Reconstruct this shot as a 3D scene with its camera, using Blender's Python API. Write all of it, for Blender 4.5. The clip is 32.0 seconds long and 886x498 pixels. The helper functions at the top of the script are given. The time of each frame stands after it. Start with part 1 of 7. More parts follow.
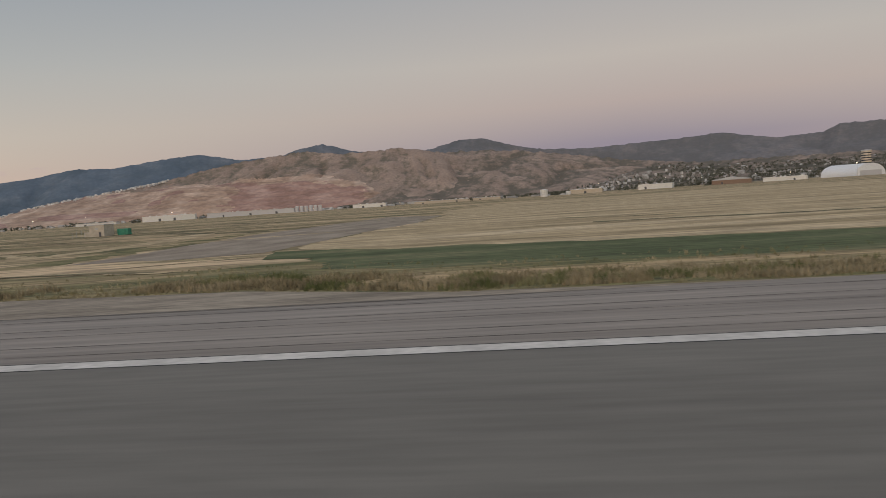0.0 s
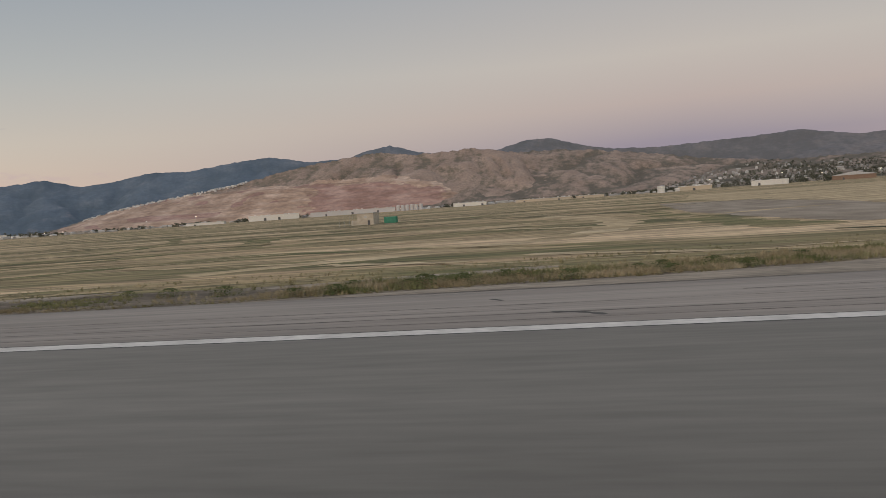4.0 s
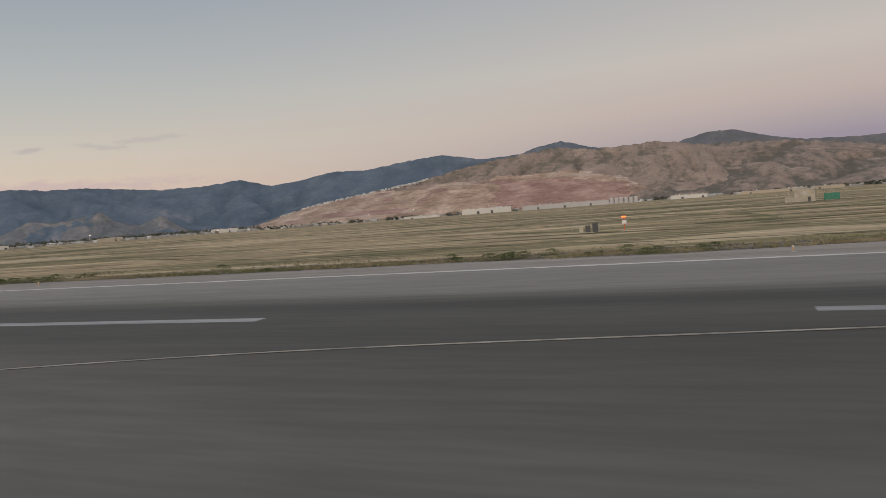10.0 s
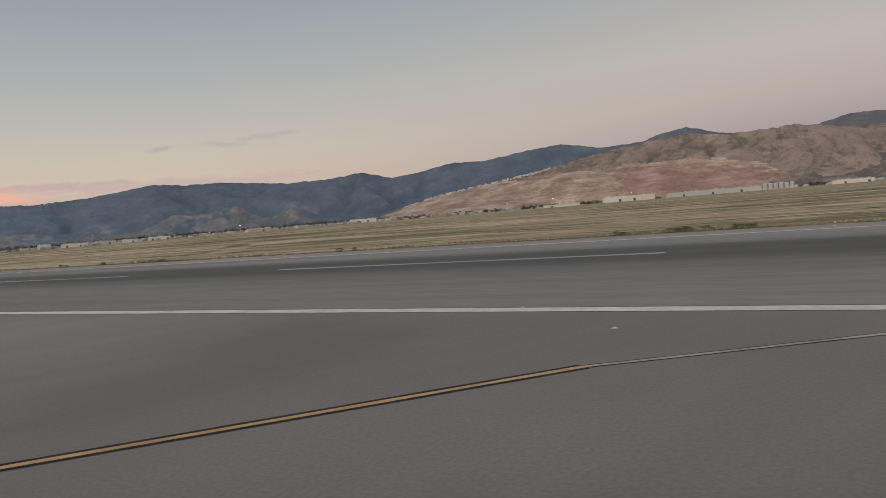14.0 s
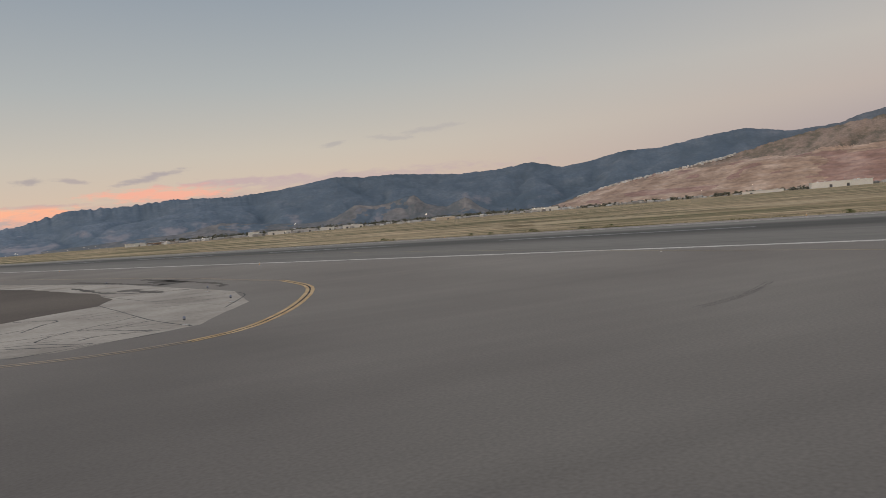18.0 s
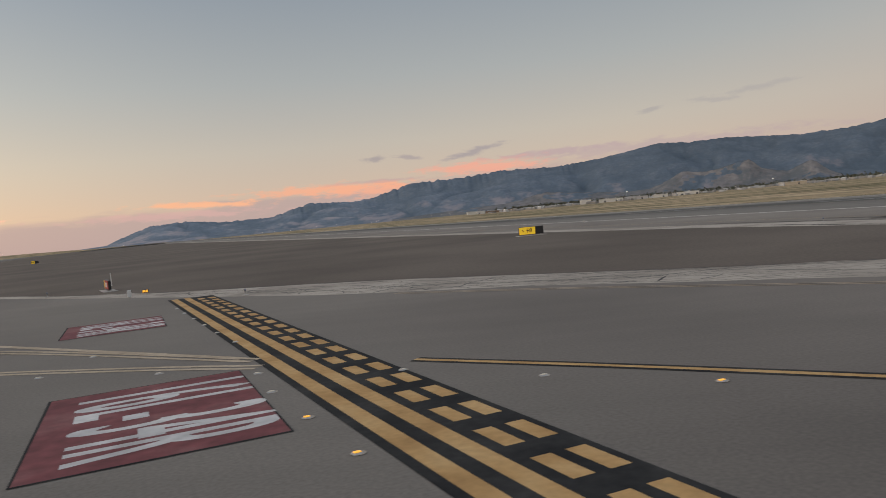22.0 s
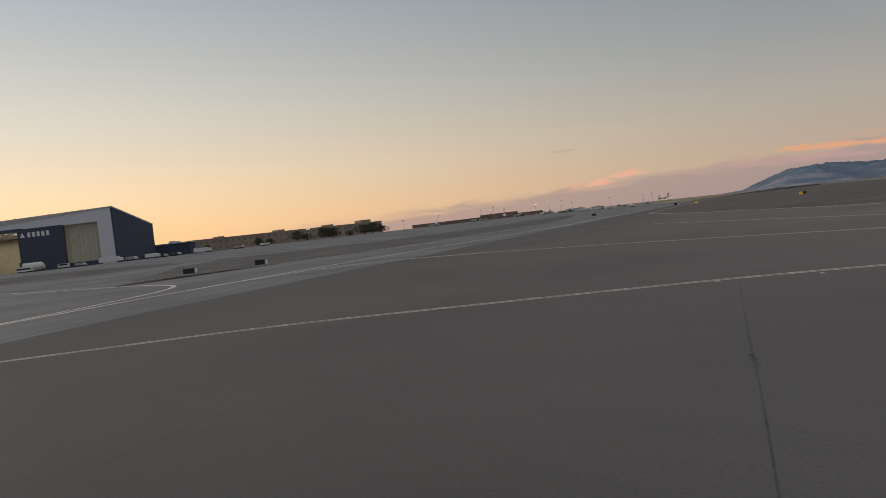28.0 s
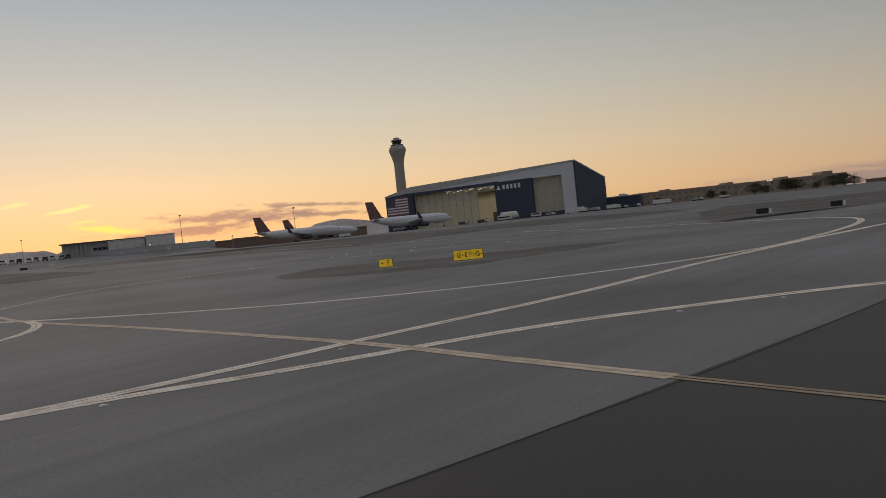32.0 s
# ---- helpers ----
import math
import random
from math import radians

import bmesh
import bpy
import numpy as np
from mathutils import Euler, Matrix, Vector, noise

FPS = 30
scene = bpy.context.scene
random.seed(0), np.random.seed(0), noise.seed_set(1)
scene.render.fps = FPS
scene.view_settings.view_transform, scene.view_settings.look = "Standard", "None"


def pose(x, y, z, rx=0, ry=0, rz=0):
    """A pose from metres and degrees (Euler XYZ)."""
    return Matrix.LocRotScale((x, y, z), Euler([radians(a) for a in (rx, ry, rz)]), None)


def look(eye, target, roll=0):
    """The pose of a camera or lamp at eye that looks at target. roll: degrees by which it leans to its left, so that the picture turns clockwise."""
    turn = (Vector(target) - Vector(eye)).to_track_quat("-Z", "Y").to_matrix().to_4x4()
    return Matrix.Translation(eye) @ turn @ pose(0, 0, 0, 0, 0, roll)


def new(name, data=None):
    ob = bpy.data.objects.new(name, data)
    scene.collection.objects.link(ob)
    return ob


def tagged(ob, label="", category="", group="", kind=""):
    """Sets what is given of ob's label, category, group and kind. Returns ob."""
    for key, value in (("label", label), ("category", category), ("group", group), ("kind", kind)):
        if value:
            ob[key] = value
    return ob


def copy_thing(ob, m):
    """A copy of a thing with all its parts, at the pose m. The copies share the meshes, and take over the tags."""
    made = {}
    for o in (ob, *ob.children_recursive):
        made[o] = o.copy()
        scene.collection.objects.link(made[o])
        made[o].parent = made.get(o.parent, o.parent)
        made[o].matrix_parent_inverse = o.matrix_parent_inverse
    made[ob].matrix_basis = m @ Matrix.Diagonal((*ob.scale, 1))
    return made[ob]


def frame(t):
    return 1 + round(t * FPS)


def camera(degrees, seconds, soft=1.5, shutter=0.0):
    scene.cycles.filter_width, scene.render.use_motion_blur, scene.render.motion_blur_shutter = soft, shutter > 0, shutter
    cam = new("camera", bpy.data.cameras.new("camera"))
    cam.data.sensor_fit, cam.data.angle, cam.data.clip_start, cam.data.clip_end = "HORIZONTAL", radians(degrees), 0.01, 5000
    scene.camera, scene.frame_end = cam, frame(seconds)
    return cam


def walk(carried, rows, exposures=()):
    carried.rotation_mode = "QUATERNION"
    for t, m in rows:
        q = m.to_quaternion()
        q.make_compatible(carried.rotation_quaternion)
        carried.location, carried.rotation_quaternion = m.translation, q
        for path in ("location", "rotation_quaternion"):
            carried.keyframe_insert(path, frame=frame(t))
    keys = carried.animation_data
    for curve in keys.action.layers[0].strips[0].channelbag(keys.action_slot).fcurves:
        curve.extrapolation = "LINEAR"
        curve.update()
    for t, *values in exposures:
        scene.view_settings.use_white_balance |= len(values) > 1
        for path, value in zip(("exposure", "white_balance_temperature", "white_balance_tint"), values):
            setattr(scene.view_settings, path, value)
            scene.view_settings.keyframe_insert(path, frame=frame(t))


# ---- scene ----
# The aircraft rolls out along the runway, leaves it on a curve and taxies west.
cam = camera(62.49, 32.0, soft=0.6, shutter=0.12)
PATH = [
    (0.0, 1.58, -167.84, 4.35, -84.09, -3.91, -3.79), (0.5, 1.55, -153.30, 4.35, -84.27, -3.97, -3.68), (1.0, 1.41, -139.11, 4.35, -84.28, -3.95, -3.66),
    (1.5, 1.16, -125.25, 4.35, -84.26, -3.96, -3.69), (2.0, 0.79, -111.73, 4.36, -84.01, -4.00, -3.75), (2.5, 0.31, -98.53, 4.36, -83.29, -3.93, -3.85),
    (3.0, -0.30, -85.65, 4.36, -82.18, -3.76, -3.97), (3.5, -1.06, -73.09, 4.35, -81.18, -3.63, -4.09), (4.0, -1.98, -60.82, 4.34, -80.23, -3.49, -4.11),
    (4.5, -3.07, -48.87, 4.33, -79.30, -3.48, -4.01), (5.0, -4.32, -37.23, 4.31, -78.43, -3.54, -4.02), (5.5, -5.74, -25.88, 4.30, -77.61, -3.61, -4.08),
    (6.0, -7.31, -14.82, 4.28, -76.81, -3.67, -4.18), (6.5, -9.04, -4.03, 4.25, -76.02, -3.66, -4.27), (7.0, -10.93, 6.52, 4.23, -75.23, -3.55, -4.32),
    (7.5, -12.98, 16.86, 4.21, -74.35, -3.42, -4.33), (8.0, -15.22, 27.06, 4.18, -73.38, -3.30, -4.31), (8.5, -17.60, 37.10, 4.15, -72.02, -3.16, -4.29),
    (9.0, -20.08, 46.98, 4.12, -70.62, -2.96, -4.26), (9.5, -22.60, 56.63, 4.09, -69.52, -2.86, -4.34), (10.0, -25.08, 66.01, 4.09, -68.60, -2.80, -4.30),
    (10.5, -27.50, 75.06, 4.09, -67.65, -2.79, -4.38), (11.0, -29.94, 83.73, 4.09, -66.75, -2.80, -4.50), (11.5, -32.54, 91.92, 4.09, -65.66, -2.80, -4.64),
    (12.0, -35.40, 99.61, 4.09, -64.39, -2.82, -4.77), (12.5, -38.50, 106.84, 4.09, -63.20, -2.85, -4.81), (13.0, -41.82, 113.70, 4.09, -62.12, -2.96, -4.88),
    (13.5, -45.30, 120.26, 4.09, -61.20, -2.88, -4.81), (14.0, -48.91, 126.49, 4.09, -60.16, -2.81, -4.75), (14.5, -52.65, 132.40, 4.09, -58.97, -2.73, -4.72),
    (15.0, -56.48, 137.96, 4.09, -57.63, -2.66, -4.71), (15.5, -60.36, 143.17, 4.09, -56.12, -2.59, -4.72), (16.0, -64.25, 148.04, 4.09, -54.43, -2.53, -4.75),
    (16.5, -68.05, 152.57, 4.09, -52.73, -2.45, -4.74), (17.0, -71.69, 156.81, 4.09, -50.82, -2.42, -4.78), (17.5, -75.12, 160.81, 4.09, -49.11, -2.44, -4.89),
    (18.0, -78.40, 164.66, 4.09, -47.51, -2.50, -4.95), (18.5, -81.62, 168.42, 4.09, -45.79, -2.52, -5.02), (19.0, -84.90, 172.16, 4.09, -43.79, -2.69, -5.12),
    (19.5, -88.30, 175.86, 4.09, -40.96, -2.63, -5.23), (20.0, -91.85, 179.47, 4.09, -37.26, -2.69, -5.44), (20.5, -95.50, 182.84, 4.09, -34.16, -2.58, -5.37),
    (21.0, -99.28, 185.90, 4.09, -30.57, -2.53, -5.31), (21.5, -103.19, 188.56, 4.09, -26.89, -2.57, -5.36), (22.0, -107.22, 190.79, 4.09, -23.13, -2.68, -5.42),
    (22.5, -111.32, 192.61, 4.09, -19.28, -2.80, -5.50), (23.0, -115.43, 194.13, 4.09, -15.49, -2.78, -5.52), (23.5, -119.56, 195.44, 4.09, -11.57, -2.82, -5.72),
    (24.0, -123.72, 196.56, 4.09, -7.80, -2.78, -5.88), (24.5, -127.91, 197.44, 4.09, -3.95, -2.74, -6.02), (25.0, -132.14, 198.05, 4.09, -0.22, -2.70, -6.15),
    (25.5, -136.40, 198.32, 4.09, 3.70, -2.60, -6.27), (26.0, -140.72, 198.22, 4.09, 7.68, -2.43, -6.47), (26.5, -145.07, 197.73, 4.09, 11.69, -2.22, -6.70),
    (27.0, -149.41, 196.88, 4.09, 15.69, -2.01, -6.86), (27.5, -153.73, 195.68, 4.09, 19.62, -1.85, -6.89), (28.0, -157.99, 194.18, 4.09, 23.46, -1.78, -6.71),
    (28.5, -162.20, 192.43, 4.09, 27.43, -1.82, -6.66), (29.0, -166.31, 190.50, 4.09, 31.09, -1.77, -6.61), (29.5, -170.31, 188.38, 4.09, 34.84, -1.69, -6.55),
    (30.0, -174.21, 186.06, 4.09, 38.78, -1.58, -6.59), (30.5, -177.96, 183.54, 4.09, 42.75, -1.53, -6.55), (31.0, -181.52, 180.80, 4.09, 46.70, -1.44, -6.44),
    (31.5, -184.85, 177.86, 4.09, 50.58, -1.49, -6.24), (32.0, -187.93, 174.70, 4.09, 54.28, -1.54, -6.08),
]
# the film darkens as it turns to the sunset
EXPOSURES = [(0.0, -0.09, 6400, 12), (3.0, -0.02, 6400, 12), (5.0, 0.0, 6400, 12), (8.0, 0.06, 6400, 12), (10.0, 0.06, 6400, 12), (13.0, -0.03, 6400, 12), (16.0, -0.02, 6400, 12), (20.0, 0.0, 6400, 12), (22.0, -0.1, 6400, 12), (24.0, -0.1, 6380, 12), (25.5, -0.27, 6350, 12), (28.0, -0.48, 6280, 12.5), (30.0, -0.70, 6280, 12.5), (32.0, -0.84, 6280, 12.5)]


def shot(x, y, z, yaw, pitch, roll):
    return pose(x, y, z, 90 + pitch, 0, yaw) @ pose(0, 0, 0, 0, 0, roll)


walk(cam, [(row[0], shot(*row[1:])) for row in PATH], EXPOSURES)
import itertools

# ---- world and light: dusk, the sun has just gone down in the west ----
SUN_AZ = 171.0


def build_world():
    world = bpy.data.worlds.new("dusk_sky")
    scene.world = world
    world.use_nodes = True
    nt = world.node_tree
    nt.nodes.clear()
    N, L = nt.nodes.new, nt.links.new

    def math_node(op, a, b=None, clamp=False):
        n = N("ShaderNodeMath")
        n.operation, n.use_clamp = op, clamp
        for i, v in enumerate((a, b)):
            if v is None:
                continue
            if isinstance(v, (int, float)):
                n.inputs[i].default_value = v
            else:
                L(v, n.inputs[i])
        return n.outputs[0]

    def ramp(fac, stops):
        n = N("ShaderNodeValToRGB")
        els = n.color_ramp.elements
        while len(els) < len(stops):
            els.new(0.5)
        for e, (p, c) in zip(els, stops):
            e.position, e.color = p, (*c, 1)
        L(fac, n.inputs[0])
        return n.outputs[0]

    def smooth(v, a, b):
        n = N("ShaderNodeMapRange")
        n.interpolation_type = "SMOOTHSTEP"
        L(v, n.inputs[0])
        n.inputs[1].default_value, n.inputs[2].default_value = a, b
        return n.outputs[0]

    def mix(fac, a, b):
        n = N("ShaderNodeMix")
        n.data_type = "RGBA"
        L(fac, n.inputs[0])
        for i, v in ((6, a), (7, b)):
            if isinstance(v, tuple):
                n.inputs[i].default_value = (*v, 1)
            else:
                L(v, n.inputs[i])
        return n.outputs[2]

    tc = N("ShaderNodeTexCoord")
    sep = N("ShaderNodeSeparateXYZ")
    L(tc.outputs["Generated"], sep.inputs[0])
    x, y, z = sep.outputs
    az = math_node("MULTIPLY", math_node("ARCTAN2", y, x), 180 / math.pi)
    el = math_node("MULTIPLY", math_node("ARCSINE", z), 180 / math.pi)
    # angle from the sunset, 0 at the glow, 180 opposite
    gap = math_node("SUBTRACT", az, SUN_AZ)
    cosine = math_node("COSINE", math_node("MULTIPLY", gap, math.pi / 180))
    away = math_node("MULTIPLY", math_node("ARCCOSINE", cosine), 180 / math.pi)
    e = math_node("POWER", math_node("DIVIDE", math_node("MAXIMUM", el, 0.0), 90.0, True), 0.5)

    def p(deg):
        return math.sqrt(deg / 90)

    zenith = (0.69, 0.69, 0.71)
    glow = ramp(e, [(0, (1.62, 0.88, 0.32)), (p(2), (1.74, 1.07, 0.46)), (p(5), (1.56, 1.15, 0.66)), (p(10), (1.15, 1.05, 0.82)),
                    (p(20), (0.61, 0.69, 0.74)), (p(40), (0.56, 0.61, 0.68)), (1, zenith)])
    side = ramp(e, [(0, (0.66, 0.47, 0.36)), (p(2.5), (0.66, 0.515, 0.395)), (p(6), (0.56, 0.508, 0.43)), (p(11), (0.41, 0.43, 0.42)),
                    (p(18), (0.282, 0.326, 0.366)), (p(25), (0.292, 0.336, 0.38)), (p(44), (0.58, 0.62, 0.68)), (1, zenith)])
    east = ramp(e, [(0, (0.23, 0.225, 0.285)), (p(3.5), (0.275, 0.255, 0.315)), (p(6.5), (0.45, 0.375, 0.355)), (p(10), (0.50, 0.452, 0.408)),
                    (p(17), (0.375, 0.375, 0.38)), (p(25), (0.36, 0.38, 0.40)), (p(44), (0.58, 0.61, 0.66)), (1, zenith)])
    sky = mix(smooth(away, 96, 2), side, glow)
    sky = mix(smooth(away, 115, 185), sky, east)

    # thin cloud: streaks drawn out along the horizon
    comb = N("ShaderNodeCombineXYZ")
    L(math_node("MULTIPLY", az, 0.13), comb.inputs[0])
    L(math_node("MULTIPLY", el, 0.95), comb.inputs[1])
    streak = N("ShaderNodeTexNoise")
    streak.inputs["Scale"].default_value, streak.inputs["Detail"].default_value, streak.inputs["Distortion"].default_value = 1.6, 6, 0.6
    L(comb.outputs[0], streak.inputs["Vector"])

    puff = N("ShaderNodeTexNoise")
    puff.inputs["Scale"].default_value, puff.inputs["Detail"].default_value, puff.inputs["Roughness"].default_value = 2.6, 7, 0.62
    comb2 = N("ShaderNodeCombineXYZ")
    L(math_node("MULTIPLY", az, 0.22), comb2.inputs[0])
    L(math_node("MULTIPLY", el, 0.8), comb2.inputs[1])
    L(comb2.outputs[0], puff.inputs["Vector"])
    fray = math_node("MULTIPLY", math_node("SUBTRACT", puff.outputs["Fac"], 0.5), 3.4)

    def cloud(az_c, el_c, half_az, half_el, lean):
        """A torn, drawn-out patch round a centre, in degrees."""
        along = math_node("SUBTRACT", az, az_c)
        up = math_node("SUBTRACT", math_node("SUBTRACT", el, el_c), math_node("MULTIPLY", along, lean))
        u, v = math_node("DIVIDE", along, half_az), math_node("DIVIDE", up, half_el)
        far = math_node("SQRT", math_node("ADD", math_node("MULTIPLY", u, u), math_node("MULTIPLY", v, v)))
        return smooth(math_node("SUBTRACT", math_node("ADD", fray, 1.0), far), -0.25, 0.75)

    # low bank whose upper edge sinks towards the sunset
    tilt = math_node("ADD", el, math_node("MULTIPLY", math_node("SUBTRACT", az, 60.0), 0.034))
    ragged = math_node("ADD", tilt, math_node("MULTIPLY", math_node("SUBTRACT", streak.outputs["Fac"], 0.5), 1.8))
    bank = math_node("MULTIPLY", smooth(ragged, 3.6, 2.6), math_node("MULTIPLY", smooth(az, 30, 62), smooth(az, 152, 118)))
    sky = mix(math_node("MULTIPLY", bank, 0.68), sky, (0.48, 0.365, 0.36))
    for args, strength, tint in CLOUDS:
        sky = mix(math_node("MULTIPLY", cloud(*args), strength), sky, tint)

    day = N("ShaderNodeTexSky")
    day.sky_type, day.sun_disc = "NISHITA", False
    day.sun_elevation, day.sun_rotation = radians(0.5), radians(90 - SUN_AZ)
    both = N("ShaderNodeMix")
    both.data_type, both.blend_type = "RGBA", "ADD"
    both.inputs[0].default_value = 0.03
    L(sky, both.inputs[6])
    L(day.outputs[0], both.inputs[7])
    bg = N("ShaderNodeBackground")
    bg.inputs["Strength"].default_value = SKY_STRENGTH
    L(both.outputs[2], bg.inputs["Color"])
    L(bg.outputs[0], N("ShaderNodeOutputWorld").inputs[0])


SKY_STRENGTH = 1.0
# (azimuth, elevation, half width, half height, lean), strength, colour
CLOUDS = [
    ((51, 3.75, 13, 0.5, 0.0), 0.6, (0.50, 0.39, 0.40)),
    ((62.8, 3.45, 5.0, 0.55, 0.0), 0.85, (0.93, 0.43, 0.31)),
    ((58.0, 4.0, 4.5, 0.3, 0.0), 0.55, (0.52, 0.39, 0.40)),
    ((71.8, 2.5, 4.8, 0.6, 0.02), 0.85, (0.95, 0.455, 0.30)),
    ((70.5, 3.05, 3.2, 0.16, 0.0), 0.5, (0.55, 0.40, 0.38)),
    ((75.5, 2.8, 7.0, 0.42, 0.01), 0.85, (0.97, 0.465, 0.29)),
    ((72.0, 3.1, 4.0, 0.16, 0.0), 0.5, (0.55, 0.40, 0.38)),
    ((84.5, 2.4, 4.6, 0.26, 0.04), 0.85, (1.06, 0.52, 0.29)),
    ((87.0, 1.8, 7.5, 0.34, 0.02), 0.65, (0.74, 0.46, 0.41)),
    ((101.5, 1.85, 1.9, 0.26, 0.0), 0.8, (1.2, 0.60, 0.40)),
    ((98.8, 2.3, 1.5, 0.22, 0.0), 0.8, (1.2, 0.60, 0.40)),
    ((103.2, 4.65, 1.0, 0.10, 0.0), 0.45, (0.62, 0.50, 0.44)),
    ((71.4, 4.75, 1.1, 0.26, 0.0), 0.75, (0.37, 0.33, 0.34)),
    ((68.9, 4.7, 1.1, 0.16, 0.1), 0.7, (0.39, 0.34, 0.35)),
    ((63.8, 4.65, 2.4, 0.30, -0.2), 0.75, (0.37, 0.33, 0.35)),
    ((50.3, 6.3, 1.1, 0.22, -0.28), 0.5, (0.37, 0.35, 0.36)),
    ((46.0, 6.5, 1.5, 0.28, 0.1), 0.4, (0.38, 0.36, 0.37)),
    ((42.5, 6.9, 2.2, 0.25, -0.1), 0.4, (0.38, 0.36, 0.37)),
    ((163.0, 1.85, 5.5, 0.45, 0.0), 0.85, (0.66, 0.40, 0.32)),
    ((158.8, 2.55, 6.0, 0.55, 0.05), 0.85, (0.64, 0.40, 0.33)),
    ((154.0, 3.0, 4.6, 0.18, 0.08), 0.8, (0.58, 0.40, 0.33)),
    ((153.6, 2.2, 4.0, 0.22, 0.06), 0.8, (0.58, 0.40, 0.33)),
    ((170.9, 4.1, 1.7, 0.16, -0.17), 0.75, (2.3, 1.55, 0.55)),
    ((170.1, 3.15, 0.9, 0.15, 0.0), 0.75, (2.4, 1.5, 0.42)),
    ((168.3, 2.4, 2.5, 0.26, 0.16), 0.9, (2.5, 1.45, 0.30)),
    ((174.6, 4.6, 1.3, 0.17, -0.1), 0.7, (2.3, 1.55, 0.55)),
]
build_world()

sun = new("sun", bpy.data.lights.new("sun", "SUN"))
sun.data.energy, sun.data.angle, sun.data.color = 0.9, radians(25), (1.0, 0.84, 0.70)
sun.matrix_world = look((-math.cos(radians(180 - SUN_AZ)) * 3000, math.sin(radians(180 - SUN_AZ)) * 3000, 420), (0, 0, 0))


# ---- materials ----
def material(name, colours, scale=1.0, rough=0.85, bump=0.0, bump_scale=None, stretch=(1, 1, 1), metal=0.0, detail=6, fine=0.35, fine_scale=None, lo=0.35, hi=0.65, turn=0.0, spec=0.3, per_piece=0.0):
    """Two scales of noise between the given colours, with fine relief; scale is in waves per metre."""
    m = bpy.data.materials.new(name)
    m.use_nodes = True
    nt = m.node_tree
    N, L = nt.nodes.new, nt.links.new
    b = nt.nodes["Principled BSDF"]
    b.inputs["Roughness"].default_value, b.inputs["Metallic"].default_value = rough, metal
    b.inputs["Specular IOR Level"].default_value = spec
    tc, mp = N("ShaderNodeTexCoord"), N("ShaderNodeMapping")
    mp.inputs["Scale"].default_value = stretch
    mp.inputs["Rotation"].default_value = (0, 0, radians(turn))
    L(tc.outputs["Object"], mp.inputs[0])
    big = N("ShaderNodeTexNoise")
    big.inputs["Scale"].default_value, big.inputs["Detail"].default_value = scale, detail
    L(mp.outputs[0], big.inputs["Vector"])
    cr = N("ShaderNodeValToRGB")
    els = cr.color_ramp.elements
    while len(els) < len(colours):
        els.new(0.5)
    for i, (el_, c) in enumerate(zip(els, colours)):
        el_.position, el_.color = lo + (hi - lo) * i / max(1, len(colours) - 1), (*c, 1)
    L(big.outputs["Fac"], cr.inputs[0])
    small = N("ShaderNodeTexNoise")
    small.inputs["Scale"].default_value, small.inputs["Detail"].default_value = fine_scale or scale * 14, 4
    L(mp.outputs[0], small.inputs["Vector"])
    mr = N("ShaderNodeMapRange")
    mr.inputs[1].default_value, mr.inputs[2].default_value = 0.3, 0.7
    mr.inputs[3].default_value, mr.inputs[4].default_value = 1 - fine, 1 + fine
    L(small.outputs["Fac"], mr.inputs[0])
    mul = N("ShaderNodeMix")
    mul.data_type, mul.blend_type = "RGBA", "MULTIPLY"
    mul.inputs[0].default_value = 1
    L(cr.outputs[0], mul.inputs[6])
    L(mr.outputs[0], mul.inputs[7])
    out = mul.outputs[2]
    if per_piece:
        oi, pr = N("ShaderNodeObjectInfo"), N("ShaderNodeMapRange")
        pr.inputs[3].default_value, pr.inputs[4].default_value = 1 - per_piece, 1 + per_piece
        L(oi.outputs["Random"], pr.inputs[0])
        m2 = N("ShaderNodeMix")
        m2.data_type, m2.blend_type = "RGBA", "MULTIPLY"
        m2.inputs[0].default_value = 1
        L(out, m2.inputs[6])
        L(pr.outputs[0], m2.inputs[7])
        out = m2.outputs[2]
    L(out, b.inputs["Base Color"])
    if bump:
        bn, bt = N("ShaderNodeBump"), N("ShaderNodeTexNoise")
        bt.inputs["Scale"].default_value, bt.inputs["Detail"].default_value = bump_scale or scale * 20, 5
        bn.inputs["Strength"].default_value, bn.inputs["Distance"].default_value = min(1, bump), 0.05
        L(mp.outputs[0], bt.inputs["Vector"])
        L(bt.outputs["Fac"], bn.inputs["Height"])
        L(bn.outputs[0], b.inputs["Normal"])
    return m


def lamp_material(name, colour, strength):
    m = bpy.data.materials.new(name)
    m.use_nodes = True
    b = m.node_tree.nodes["Principled BSDF"]
    b.inputs["Base Color"].default_value = (*colour, 1)
    b.inputs["Emission Color"].default_value = (*colour, 1)
    b.inputs["Emission Strength"].default_value = strength
    return m


def plain(name, colour, rough=0.5, metal=0.0, vary=0.12):
    return material(name, [tuple(c * (1 - vary) for c in colour), tuple(min(1, c * (1 + vary)) for c in colour)], 0.8, rough, metal=metal, fine=vary * 0.6)


ASPHALT_RUNWAY = material("runway_asphalt", [(0.134, 0.124, 0.105), (0.159, 0.148, 0.125), (0.179, 0.167, 0.142)], 0.05, 0.8, 0.02, 30.0, (1, 0.12, 1), fine=0.12, fine_scale=2.6, spec=0.3)


